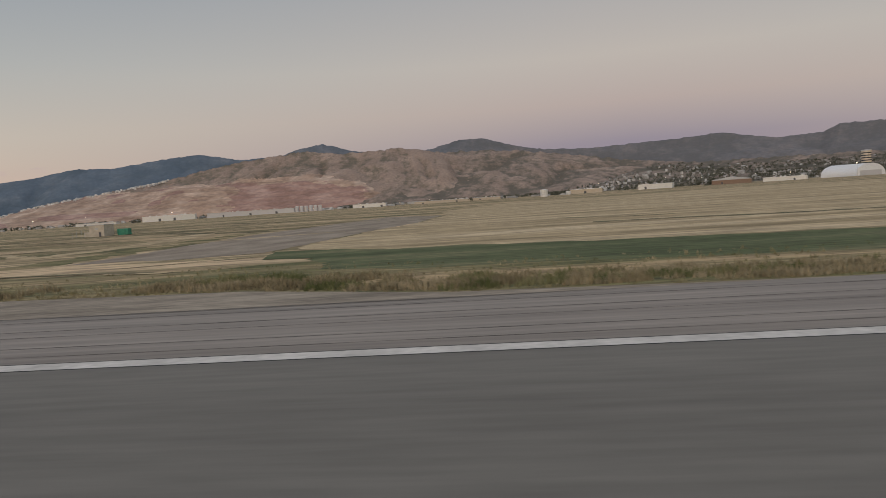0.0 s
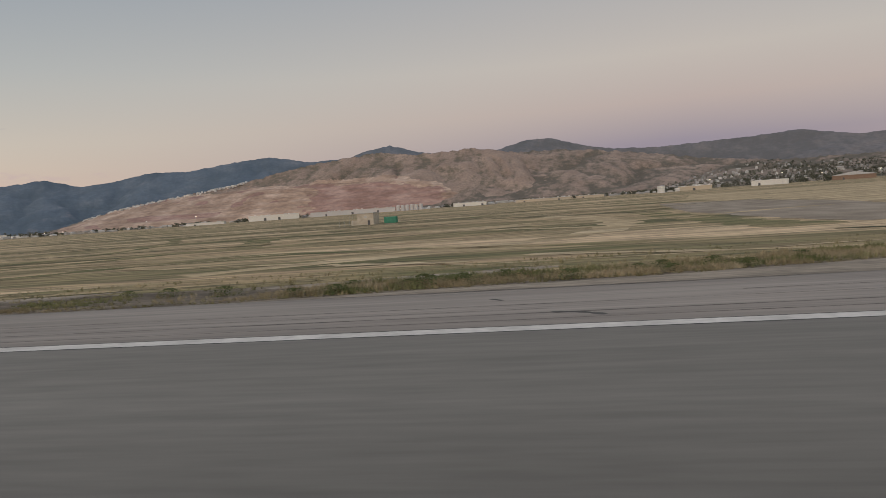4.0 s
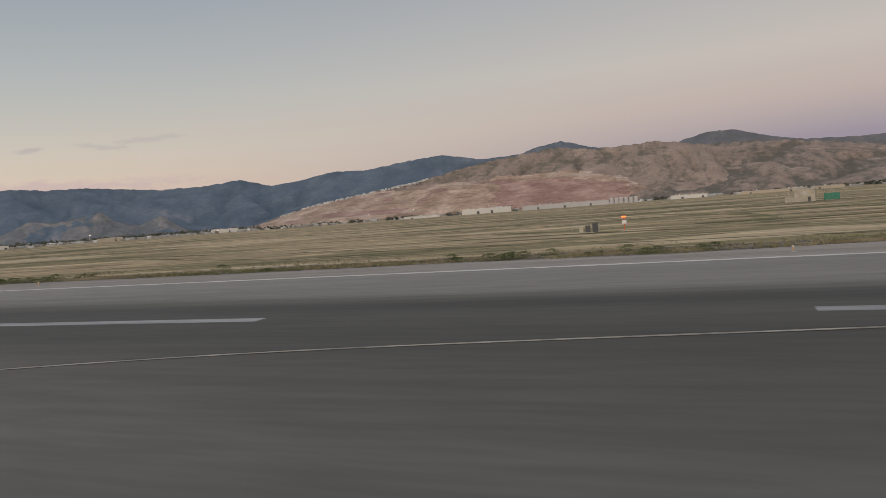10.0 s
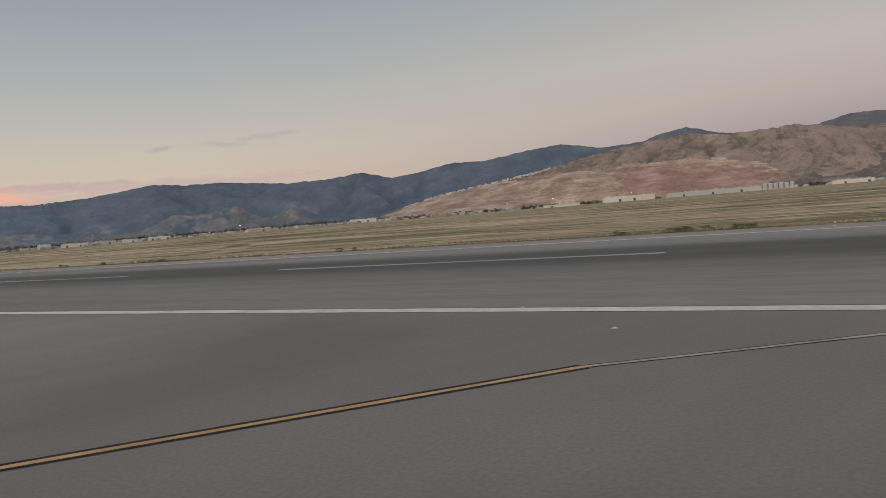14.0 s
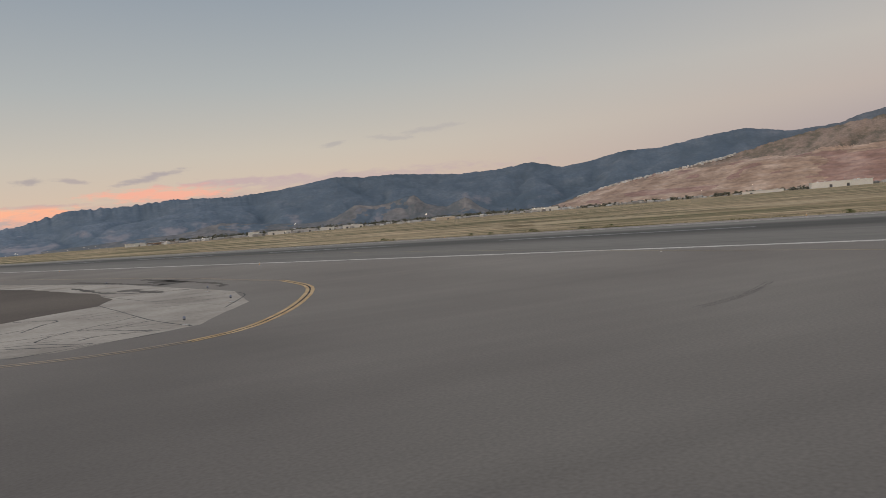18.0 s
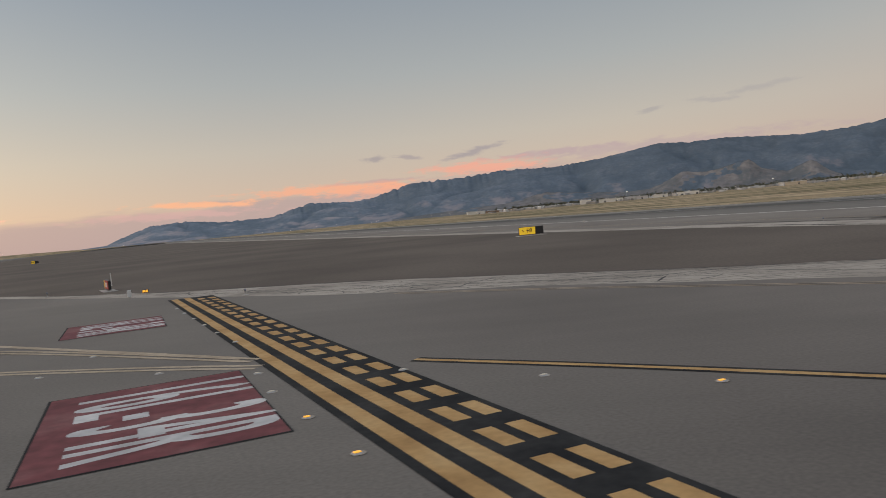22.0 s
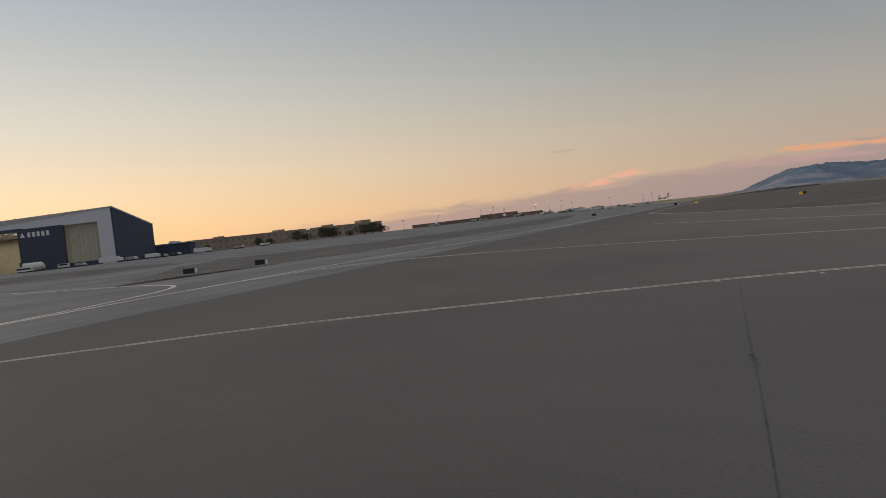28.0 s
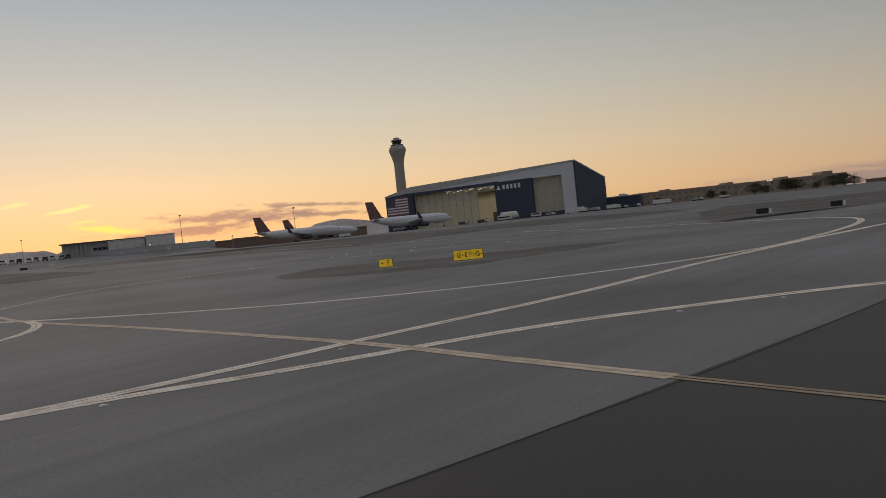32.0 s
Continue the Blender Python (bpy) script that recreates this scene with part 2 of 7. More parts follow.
def add_tyre_rubber(m):
    """Dark rubber laid down by tyres along the runway's middle, streaked along its length."""
    nt = m.node_tree
    N, L = nt.nodes.new, nt.links.new
    b = nt.nodes["Principled BSDF"]
    base = b.inputs["Base Color"].links[0].from_socket
    tc, sep, mp = N("ShaderNodeTexCoord"), N("ShaderNodeSeparateXYZ"), N("ShaderNodeMapping")
    L(tc.outputs["Object"], sep.inputs[0])
    L(tc.outputs["Object"], mp.inputs[0])
    mp.inputs["Scale"].default_value = (1, 0.012, 1)
    streak = N("ShaderNodeTexNoise")
    streak.inputs["Scale"].default_value, streak.inputs["Detail"].default_value = 1.1, 5
    L(mp.outputs[0], streak.inputs["Vector"])
    wob = N("ShaderNodeMath")
    wob.operation = "MULTIPLY_ADD"
    wob.inputs[1].default_value = 3.2
    L(streak.outputs["Fac"], wob.inputs[0])
    L(sep.outputs[0], wob.inputs[2])
    mr = N("ShaderNodeMapRange")
    mr.inputs[1].default_value, mr.inputs[2].default_value = -13.4, 16.6
    L(wob.outputs[0], mr.inputs[0])

    def worn(stops):
        n = N("ShaderNodeValToRGB")
        els = n.color_ramp.elements
        while len(els) < len(stops):
            els.new(0.5)
        for e, (x, v) in zip(els, stops):
            e.position, e.color = (x + 15) / 30, (v, 0.985 * v, v, 1)
        L(mr.outputs[0], n.inputs[0])
        return n.outputs[0]

    # the touchdown stretch is black all over its middle; further on only a band by the centreline stays dark
    heavy = worn([(-15, 0.46), (-9, 0.37), (-5, 0.31), (-3, 0.33), (-1.5, 0.38), (0.5, 0.37), (1.5, 0.32), (3, 0.24), (4.5, 0.27), (6.5, 0.60), (8.5, 0.90), (12, 1.0)])
    light = worn([(-15, 0.88), (-10, 0.80), (-6.5, 0.66), (-4, 0.45), (-2, 0.34), (0.5, 0.36), (4, 0.30), (7, 0.38), (10, 0.72), (13, 1.0)])
    along, cr = N("ShaderNodeMapRange"), N("ShaderNodeMix")
    along.interpolation_type = "SMOOTHSTEP"
    L(sep.outputs[1], along.inputs[0])
    along.inputs[1].default_value, along.inputs[2].default_value = 62.0, 128.0
    cr.data_type = "RGBA"
    L(along.outputs[0], cr.inputs[0])
    L(heavy, cr.inputs[6])
    L(light, cr.inputs[7])
    mul = N("ShaderNodeMix")
    mul.data_type, mul.blend_type = "RGBA", "MULTIPLY"
    mul.inputs[0].default_value = 1
    L(base, mul.inputs[6])
    L(cr.outputs[2], mul.inputs[7])
    north, m2 = N("ShaderNodeMapRange"), N("ShaderNodeMix")
    north.interpolation_type = "SMOOTHSTEP"
    L(sep.outputs[1], north.inputs[0])
    for i, v in ((1, -75.0), (2, 0.0), (3, 1.0), (4, 1.32)):
        north.inputs[i].default_value = v
    m2.data_type, m2.blend_type = "RGBA", "MULTIPLY"
    m2.inputs[0].default_value = 1
    L(mul.outputs[2], m2.inputs[6])
    L(north.outputs[0], m2.inputs[7])
    L(m2.outputs[2], b.inputs["Base Color"])


add_tyre_rubber(ASPHALT_RUNWAY)
ASPHALT_SHOULDER = material("shoulder_asphalt", [(0.166, 0.140, 0.117), (0.208, 0.177, 0.149), (0.255, 0.219, 0.186)], 0.22, 0.7, 0.03, 12.0, (1, 0.05, 1), fine=0.2, fine_scale=2.2, detail=9, spec=0.4)
ASPHALT_TAXI = material("taxiway_asphalt", [(0.087, 0.076, 0.066), (0.111, 0.097, 0.084), (0.126, 0.112, 0.096), (0.145, 0.129, 0.111)], 0.05, 0.74, 0.022, 28.0, detail=14, fine=0.17, fine_scale=11.0, spec=0.34, lo=0.33, hi=0.67)


def add_westward_darkening(m):
    """The asphalt gets darker towards the concrete in the west."""
    nt = m.node_tree
    N, L = nt.nodes.new, nt.links.new
    b = nt.nodes["Principled BSDF"]
    base = b.inputs["Base Color"].links[0].from_socket
    tc, sep, mr, west_tone = N("ShaderNodeTexCoord"), N("ShaderNodeSeparateXYZ"), N("ShaderNodeMapRange"), N("ShaderNodeValToRGB")
    L(tc.outputs["Object"], sep.inputs[0])
    L(sep.outputs[0], mr.inputs[0])
    mr.inputs[1].default_value, mr.inputs[2].default_value = -75.0, -200.0
    els = west_tone.color_ramp.elements
    stops = [(0.0, 1.20), (0.4, 0.95), (0.70, 0.68), (0.88, 0.46), (1.0, 0.27)]
    while len(els) < len(stops):
        els.new(0.5)
    for e, (q, v) in zip(els, stops):
        e.position, e.color = q, (v, v * (1 + 0.02 * q), v * (1 + 0.02 * q), 1)
    L(mr.outputs[0], west_tone.inputs[0])
    mul = N("ShaderNodeMix")
    mul.data_type, mul.blend_type = "RGBA", "MULTIPLY"
    mul.inputs[0].default_value = 1
    L(base, mul.inputs[6])
    L(west_tone.outputs[0], mul.inputs[7])
    L(mul.outputs[2], b.inputs["Base Color"])


def add_wheel_streaks(m, turn, low, high):
    """Long faint streaks worn along the way that aircraft roll."""
    nt = m.node_tree
    N, L = nt.nodes.new, nt.links.new
    b = nt.nodes["Principled BSDF"]
    base = b.inputs["Base Color"].links[0].from_socket
    tc, mp, nz, mr = N("ShaderNodeTexCoord"), N("ShaderNodeMapping"), N("ShaderNodeTexNoise"), N("ShaderNodeMapRange")
    mp.vector_type = "TEXTURE"
    mp.inputs["Rotation"].default_value = (0, 0, radians(turn))
    mp.inputs["Scale"].default_value = (38, 1.6, 1)
    L(tc.outputs["Object"], mp.inputs[0])
    L(mp.outputs[0], nz.inputs["Vector"])
    nz.inputs["Scale"].default_value, nz.inputs["Detail"].default_value, nz.inputs["Distortion"].default_value = 1.0, 6, 0.4
    L(nz.outputs["Fac"], mr.inputs[0])
    for i, v in ((1, 0.3), (2, 0.7), (3, low), (4, high)):
        mr.inputs[i].default_value = v
    mul = N("ShaderNodeMix")
    mul.data_type, mul.blend_type = "RGBA", "MULTIPLY"
    mul.inputs[0].default_value = 1
    L(base, mul.inputs[6])
    L(mr.outputs[0], mul.inputs[7])
    L(mul.outputs[2], b.inputs["Base Color"])


add_westward_darkening(ASPHALT_TAXI)
add_wheel_streaks(ASPHALT_TAXI, 155, 0.94, 1.06)
add_wheel_streaks(ASPHALT_RUNWAY, 90, 0.91, 1.08)
CONCRETE_TAXI = material("taxiway_concrete", [(0.160, 0.150, 0.142), (0.195, 0.184, 0.174), (0.226, 0.213, 0.203)], 0.05, 0.85, 0.02, 28.0, fine=0.12, fine_scale=9.0, detail=12, spec=0.13)
add_wheel_streaks(CONCRETE_TAXI, 100, 0.9, 1.1)
for m, share in ((ASPHALT_TAXI, 0.055), (ASPHALT_SHOULDER, 0.03)):
    dusty = m.node_tree.nodes["Principled BSDF"]
    dusty.inputs["Sheen Weight"].default_value, dusty.inputs["Sheen Roughness"].default_value = share, 0.4
    dusty.inputs["Sheen Tint"].default_value = (1.0, 0.92, 0.84, 1)
CONCRETE_OLD = material("old_concrete", [(0.270, 0.235, 0.196), (0.365, 0.322, 0.272), (0.425, 0.376, 0.318)], 0.16, 0.9, 0.04, 20.0, fine=0.12, fine_scale=3.0)
DIRT = material("infield_dirt", [(0.095, 0.076, 0.062), (0.116, 0.094, 0.076), (0.137, 0.112, 0.091)], 0.05, 1.0, 0.06, 9.0, fine=0.14, fine_scale=4.0, detail=10)
DARK_DIRT = material("dark_dirt", [(0.084, 0.074, 0.064), (0.112, 0.099, 0.086), (0.140, 0.124, 0.108)], 0.06, 1.0, 0.06, 9.0, fine=0.14, fine_scale=3.0, detail=9)
SAND = material("sandy_gravel", [(0.20, 0.165, 0.125), (0.27, 0.222, 0.17), (0.33, 0.275, 0.21)], 0.15, 1.0, 0.05, 6.0, (2, 0.6, 1), fine=0.25, fine_scale=1.2, detail=10)
GRAVEL_STUB = material("stub_gravel", [(0.205, 0.163, 0.120), (0.262, 0.212, 0.160), (0.320, 0.265, 0.204)], 0.06, 1.0, 0.06, 3.0, (1, 2.2, 1), fine=0.12, fine_scale=1.2)
WHITE_PAINT = material("white_marking_paint", [(0.468, 0.436, 0.394), (0.546, 0.509, 0.462), (0.608, 0.567, 0.515)], 0.5, 0.75, 0.01, 8.0, fine=0.12, fine_scale=3)
DULL_WHITE = material("dirty_white_marking_paint", [(0.210, 0.206, 0.199), (0.294, 0.290, 0.280), (0.364, 0.360, 0.350)], 0.6, 0.8, 0.01, 8.0, (1, 0.06, 1), fine=0.2, fine_scale=3)
PANEL_WHITE = material("worn_white_lettering_paint", [(0.42, 0.41, 0.40), (0.52, 0.51, 0.50), (0.59, 0.58, 0.56)], 0.6, 0.8, fine=0.12, fine_scale=3)
FADED_LINE = material("scrubbed_line_paint", [(0.218, 0.185, 0.151), (0.293, 0.252, 0.207), (0.370, 0.319, 0.263)], 0.5, 0.8, fine=0.2, fine_scale=3)
FADED_BROWN = material("brown_worn_line_paint", [(0.247, 0.190, 0.136), (0.322, 0.252, 0.184), (0.385, 0.306, 0.228)], 0.5, 0.8, fine=0.2, fine_scale=3)
TAN_PAINT = material("tan_marking_paint", [(0.48, 0.36, 0.245), (0.62, 0.475, 0.335), (0.69, 0.545, 0.405)], 0.7, 0.9, fine=0.16, fine_scale=3, spec=0.2)
BROWN_TAN = material("brownish_tan_marking_paint", [(0.33, 0.235, 0.155), (0.42, 0.310, 0.212), (0.48, 0.365, 0.260)], 0.7, 0.9, fine=0.16, fine_scale=3, spec=0.2)
YELLOW_PAINT = material("yellow_marking_paint", [(0.385, 0.228, 0.092), (0.470, 0.290, 0.122), (0.520, 0.338, 0.155)], 0.7, 0.85, 0.01, 8.0, fine=0.1, fine_scale=5, spec=0.15)
WORN_YELLOW = material("worn_yellow_paint", [(0.64, 0.53, 0.42), (0.80, 0.68, 0.55), (0.87, 0.77, 0.65)], 0.8, 0.9, 0.01, 8.0, fine=0.16, fine_scale=3, spec=0.2)
DIM_YELLOW = material("dim_yellow_paint", [(0.36, 0.288, 0.208), (0.41, 0.33, 0.24), (0.45, 0.368, 0.275)], 0.3, 0.9, 0.01, 8.0, fine=0.18, fine_scale=3, spec=0.2)
PALE_LINE = material("pale_line_paint", [(0.42, 0.355, 0.28), (0.54, 0.465, 0.375), (0.62, 0.545, 0.45)], 0.8, 0.9, 0.01, 8.0, fine=0.18, fine_scale=3, spec=0.2)
THIN_PAINT = material("thin_worn_paint", [(0.38, 0.325, 0.265), (0.50, 0.43, 0.355)], 0.9, 0.9, fine=0.2, fine_scale=3, spec=0.2)
FADED_YELLOW = material("faded_yellow_paint", [(0.231, 0.182, 0.112), (0.301, 0.241, 0.150), (0.350, 0.287, 0.189)], 0.8, 0.8, fine=0.2, fine_scale=3)
BLACK_PAINT = material("black_marking_paint", [(0.016, 0.016, 0.017), (0.026, 0.026, 0.026), (0.040, 0.039, 0.038)], 0.6, 0.85, 0.01, 8.0, fine=0.2, fine_scale=5, spec=0.12)
RED_PAINT = material("red_marking_paint", [(0.128, 0.034, 0.038), (0.172, 0.050, 0.053), (0.200, 0.080, 0.079)], 0.5, 0.8, 0.01, 8.0, fine=0.22, fine_scale=2.5, detail=9)
JOINT_BLACK = plain("joint_sealant", (0.012, 0.012, 0.012), 0.8)
SEALANT = plain("crack_sealant", (0.035, 0.033, 0.031), 0.7)
FADED_SEAL = material("faded_crack_seal", [(0.070, 0.060, 0.052), (0.125, 0.107, 0.092)], 0.15, 0.85, fine=0.2, lo=0.4, hi=0.6)
STAIN = material("oil_stain", [(0.05, 0.046, 0.042), (0.085, 0.08, 0.072)], 0.8, 0.8, fine=0.2)
GRASS = material("dry_grassland", [(0.118, 0.108, 0.046), (0.250, 0.190, 0.098), (0.158, 0.138, 0.064), (0.400, 0.285, 0.165), (0.250, 0.198, 0.104), (0.490, 0.360, 0.220)], 0.011, 1.0, 0.12, 1.5, (2.8, 0.45, 1), detail=12, fine=0.5, fine_scale=0.25, lo=0.385, hi=0.60)
GRASS_GREEN = material("green_verge_grass", [(0.080, 0.083, 0.029), (0.150, 0.136, 0.057), (0.234, 0.185, 0.091), (0.348, 0.254, 0.139)], 0.05, 1.0, 0.12, 1.5, (2.2, 0.45, 1), detail=12, fine=0.45, fine_scale=0.6, lo=0.36, hi=0.64)
MEADOW = material("fresh_green_meadow", [(0.056, 0.074, 0.026), (0.092, 0.106, 0.044), (0.150, 0.145, 0.070)], 0.06, 1.0, 0.12, 1.5, (2.0, 0.5, 1), detail=12, fine=0.4, fine_scale=0.6)
GRASS_DARK = material("dark_green_grass", [(0.061, 0.061, 0.027), (0.108, 0.097, 0.047), (0.173, 0.140, 0.076)], 0.08, 1.0, 0.12, 1.5, (2.4, 0.45, 1), detail=10, fine=0.35, fine_scale=0.6)
GRASS_STRAW = material("straw_field", [(0.257, 0.193, 0.104), (0.400, 0.303, 0.176), (0.486, 0.379, 0.238)], 0.03, 1.0, 0.12, 1.5, (2.8, 0.45, 1), detail=12, fine=0.4, fine_scale=0.3)
BLADE = material("dry_grass_blades", [(0.135, 0.130, 0.062), (0.235, 0.205, 0.115), (0.360, 0.300, 0.190)], 0.16, 1.0, fine=0.35, detail=10)
SHRUB = material("shrub_leaves", [(0.060, 0.082, 0.030), (0.096, 0.115, 0.048), (0.150, 0.158, 0.074)], 0.8, 1.0, fine=0.3)
HILL = material("scrub_hillside", [(0.225, 0.168, 0.134), (0.286, 0.212, 0.168), (0.346, 0.260, 0.208)], 0.010, 1.0, 0.1, 0.06, fine=0.15, fine_scale=0.10, detail=11, lo=0.30, hi=0.72)
HILL_FAR = HILL.copy()
HILL_FAR.name = "scrubby_foothill"


def add_scrub_shade(m, dark, low=0.66, high=0.95, most=0.85, weight=0.55):
    """Scrub and painted relief shade darken gullies and north sides, broken up by fine noise."""
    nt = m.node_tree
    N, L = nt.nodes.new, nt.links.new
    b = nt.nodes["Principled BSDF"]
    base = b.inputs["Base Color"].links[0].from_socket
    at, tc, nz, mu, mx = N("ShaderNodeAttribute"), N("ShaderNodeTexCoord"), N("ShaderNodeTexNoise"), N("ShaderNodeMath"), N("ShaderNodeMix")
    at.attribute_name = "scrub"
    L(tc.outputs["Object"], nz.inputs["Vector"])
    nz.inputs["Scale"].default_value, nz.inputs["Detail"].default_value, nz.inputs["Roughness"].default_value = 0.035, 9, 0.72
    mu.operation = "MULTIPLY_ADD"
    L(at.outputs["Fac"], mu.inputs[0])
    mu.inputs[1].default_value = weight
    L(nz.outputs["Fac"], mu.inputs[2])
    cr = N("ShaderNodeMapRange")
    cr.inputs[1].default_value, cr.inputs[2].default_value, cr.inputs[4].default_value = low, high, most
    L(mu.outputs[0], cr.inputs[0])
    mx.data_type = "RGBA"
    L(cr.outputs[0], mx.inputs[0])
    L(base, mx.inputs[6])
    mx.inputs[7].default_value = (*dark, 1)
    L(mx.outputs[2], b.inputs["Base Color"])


add_scrub_shade(HILL, (0.100, 0.092, 0.068), 0.70, 0.92, 0.8, 0.42)
add_scrub_shade(HILL_FAR, (0.085, 0.080, 0.062), 0.60, 0.84, 0.8, 0.46)
PIT_RED = material("red_gravel_face", [(0.225, 0.138, 0.113), (0.300, 0.188, 0.154), (0.385, 0.262, 0.216)], 0.012, 1.0, 0.2, 0.05, (0.8, 0.8, 2.4), fine=0.18, fine_scale=0.06, detail=10)
PIT_TAN = material("tan_gravel_face", [(0.262, 0.178, 0.130), (0.370, 0.262, 0.195), (0.480, 0.360, 0.280)], 0.012, 1.0, 0.2, 0.05, (0.8, 0.8, 2.4), fine=0.22, fine_scale=0.06, detail=10)
# blue-grey base colour carries the distance haze over the woods
FOREST = material("hazed_wooded_mountainside", [(0.090, 0.120, 0.156), (0.114, 0.145, 0.182), (0.146, 0.171, 0.202)], 0.008, 1.0, 0.1, 0.03, fine=0.12, fine_scale=0.05, detail=11, lo=0.36, hi=0.70)


def add_bare_hazy_slopes(m, bare):
    """Bare spurs and painted pale haze low on the wooded mountains, thinning out upwards."""
    nt = m.node_tree
    N, L = nt.nodes.new, nt.links.new
    b = nt.nodes["Principled BSDF"]
    base = b.inputs["Base Color"].links[0].from_socket
    tc, sep, mp, nz = N("ShaderNodeTexCoord"), N("ShaderNodeSeparateXYZ"), N("ShaderNodeMapping"), N("ShaderNodeTexNoise")
    L(tc.outputs["Object"], sep.inputs[0])
    L(tc.outputs["Object"], mp.inputs[0])
    mp.inputs["Scale"].default_value = (1, 1, 1)
    L(mp.outputs[0], nz.inputs["Vector"])
    nz.inputs["Scale"].default_value, nz.inputs["Detail"].default_value, nz.inputs["Roughness"].default_value = 0.0085, 10, 0.6
    up = N("ShaderNodeMath")
    up.operation = "MULTIPLY_ADD"
    up.inputs[1].default_value = -0.0015
    L(sep.outputs[2], up.inputs[0])
    L(nz.outputs["Fac"], up.inputs[2])
    gully_at, crest = N("ShaderNodeAttribute"), N("ShaderNodeMath")
    gully_at.attribute_name = "scrub"
    crest.operation = "MULTIPLY_ADD"
    crest.inputs[1].default_value = -0.30
    L(gully_at.outputs["Fac"], crest.inputs[0])
    L(up.outputs[0], crest.inputs[2])
    cr = N("ShaderNodeMapRange")
    cr.interpolation_type = "SMOOTHSTEP"
    for i, v in ((1, 0.34), (2, 0.56), (3, 0.0), (4, 0.62)):
        cr.inputs[i].default_value = v
    L(crest.outputs[0], cr.inputs[0])
    mx = N("ShaderNodeMix")
    mx.data_type = "RGBA"
    L(cr.outputs[0], mx.inputs[0])
    L(base, mx.inputs[6])
    mx.inputs[7].default_value = (*bare, 1)
    L(mx.outputs[2], b.inputs["Base Color"])


FOOTHILL = material("bare_foothill", [(0.145, 0.145, 0.150), (0.190, 0.178, 0.174), (0.235, 0.212, 0.200)], 0.008, 1.0, 0.15, 0.05, fine=0.22, fine_scale=0.04, detail=10)
# the range's pale colour has the sunset haze painted into it
FAR_RANGE = material("hazed_far_range", [(0.42, 0.36, 0.33), (0.52, 0.45, 0.41)], 0.004, 1.0, fine=0.2)
add_scrub_shade(FOREST, (0.072, 0.098, 0.124), 0.50, 1.0, 0.9, 0.5)


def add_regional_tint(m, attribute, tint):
    """Tints the woods: drier and browner in the south, paled by painted haze in the north."""
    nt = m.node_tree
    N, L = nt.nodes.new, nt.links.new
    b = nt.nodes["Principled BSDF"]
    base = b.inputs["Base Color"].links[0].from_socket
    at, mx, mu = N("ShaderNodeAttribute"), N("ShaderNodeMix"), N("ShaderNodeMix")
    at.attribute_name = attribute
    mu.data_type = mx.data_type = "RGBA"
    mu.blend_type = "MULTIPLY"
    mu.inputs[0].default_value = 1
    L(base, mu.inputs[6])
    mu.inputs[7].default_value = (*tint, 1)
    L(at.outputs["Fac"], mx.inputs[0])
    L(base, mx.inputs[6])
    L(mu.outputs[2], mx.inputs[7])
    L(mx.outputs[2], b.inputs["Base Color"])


add_regional_tint(FOREST, "dry", (1.62, 1.16, 0.92))
# mauve tint: bare ground mixed with the haze at the mountains' foot
add_bare_hazy_slopes(FOREST, (0.275, 0.242, 0.245))
# more haze painted over the range's northern end
add_regional_tint(FOREST, "painted_haze", (1.45, 1.42, 1.42))
add_scrub_shade(FOOTHILL, (0.10, 0.115, 0.125), 0.6, 0.95, 0.7, 0.6)


def run_down_slope(m):
    """Lets the pattern follow the spurs and gullies of a hillside."""
    nt = m.node_tree
    at = nt.nodes.new("ShaderNodeAttribute")
    at.attribute_name = "slope"
    for l in list(nt.links):
        if l.from_node.type == "TEX_COORD" and l.to_node.type != "SEPXYZ":
            nt.links.new(at.outputs["Vector"], l.to_socket)


for m in (HILL, HILL_FAR, FOREST, FOOTHILL):
    run_down_slope(m)
CITY = material("town_walls", [(0.20, 0.187, 0.172), (0.34, 0.325, 0.305), (0.56, 0.545, 0.52)], 0.02, 0.8, fine=0.1)
PALE_CITY = material("pale_house_walls", [(0.34, 0.325, 0.305), (0.62, 0.60, 0.57)], 0.05, 0.8, fine=0.1)
TREE_FAR = material("far_foliage", [(0.062, 0.066, 0.048), (0.110, 0.110, 0.078)], 0.1, 1.0, fine=0.3)


# ---- mesh helpers ----
def mesh_of(name, bm, *mats):
    me = bpy.data.meshes.new(name)
    bm.to_mesh(me)
    bm.free()
    for m in mats:
        me.materials.append(m)
    return me


def part(name, bm, mat, parent, label=""):
    """Links a bmesh as one mesh object under a thing or a part."""
    ob = new(name, mesh_of(name, bm, mat))
    ob.parent = parent
    return tagged(ob, label)


def thing(name, label, category, group="", kind=""):
    return tagged(new(name), label, category, group, kind)


def solid(name, bm, mat, label, category="", kind="structure", group=""):
    return tagged(new(name, mesh_of(name, bm, mat)), label, category or name, group, kind)


def add_box(bm, x0, x1, y0, y1, z0, z1, bevel=0.0):
    vs = [bm.verts.new((x, y, z)) for z in (z0, z1) for x, y in ((x0, y0), (x1, y0), (x1, y1), (x0, y1))]
    fs = [bm.faces.new([vs[i] for i in f]) for f in ((3, 2, 1, 0), (4, 5, 6, 7), (0, 1, 5, 4), (1, 2, 6, 5), (2, 3, 7, 6), (3, 0, 4, 7))]
    if bevel:
        es = {e for f in fs for e in f.edges}
        bmesh.ops.bevel(bm, geom=list(es), offset=bevel, segments=1, affect="EDGES", profile=0.5)
    return bm


def box(x0, x1, y0, y1, z0, z1, bevel=0.0):
    return add_box(bmesh.new(), x0, x1, y0, y1, z0, z1, bevel)


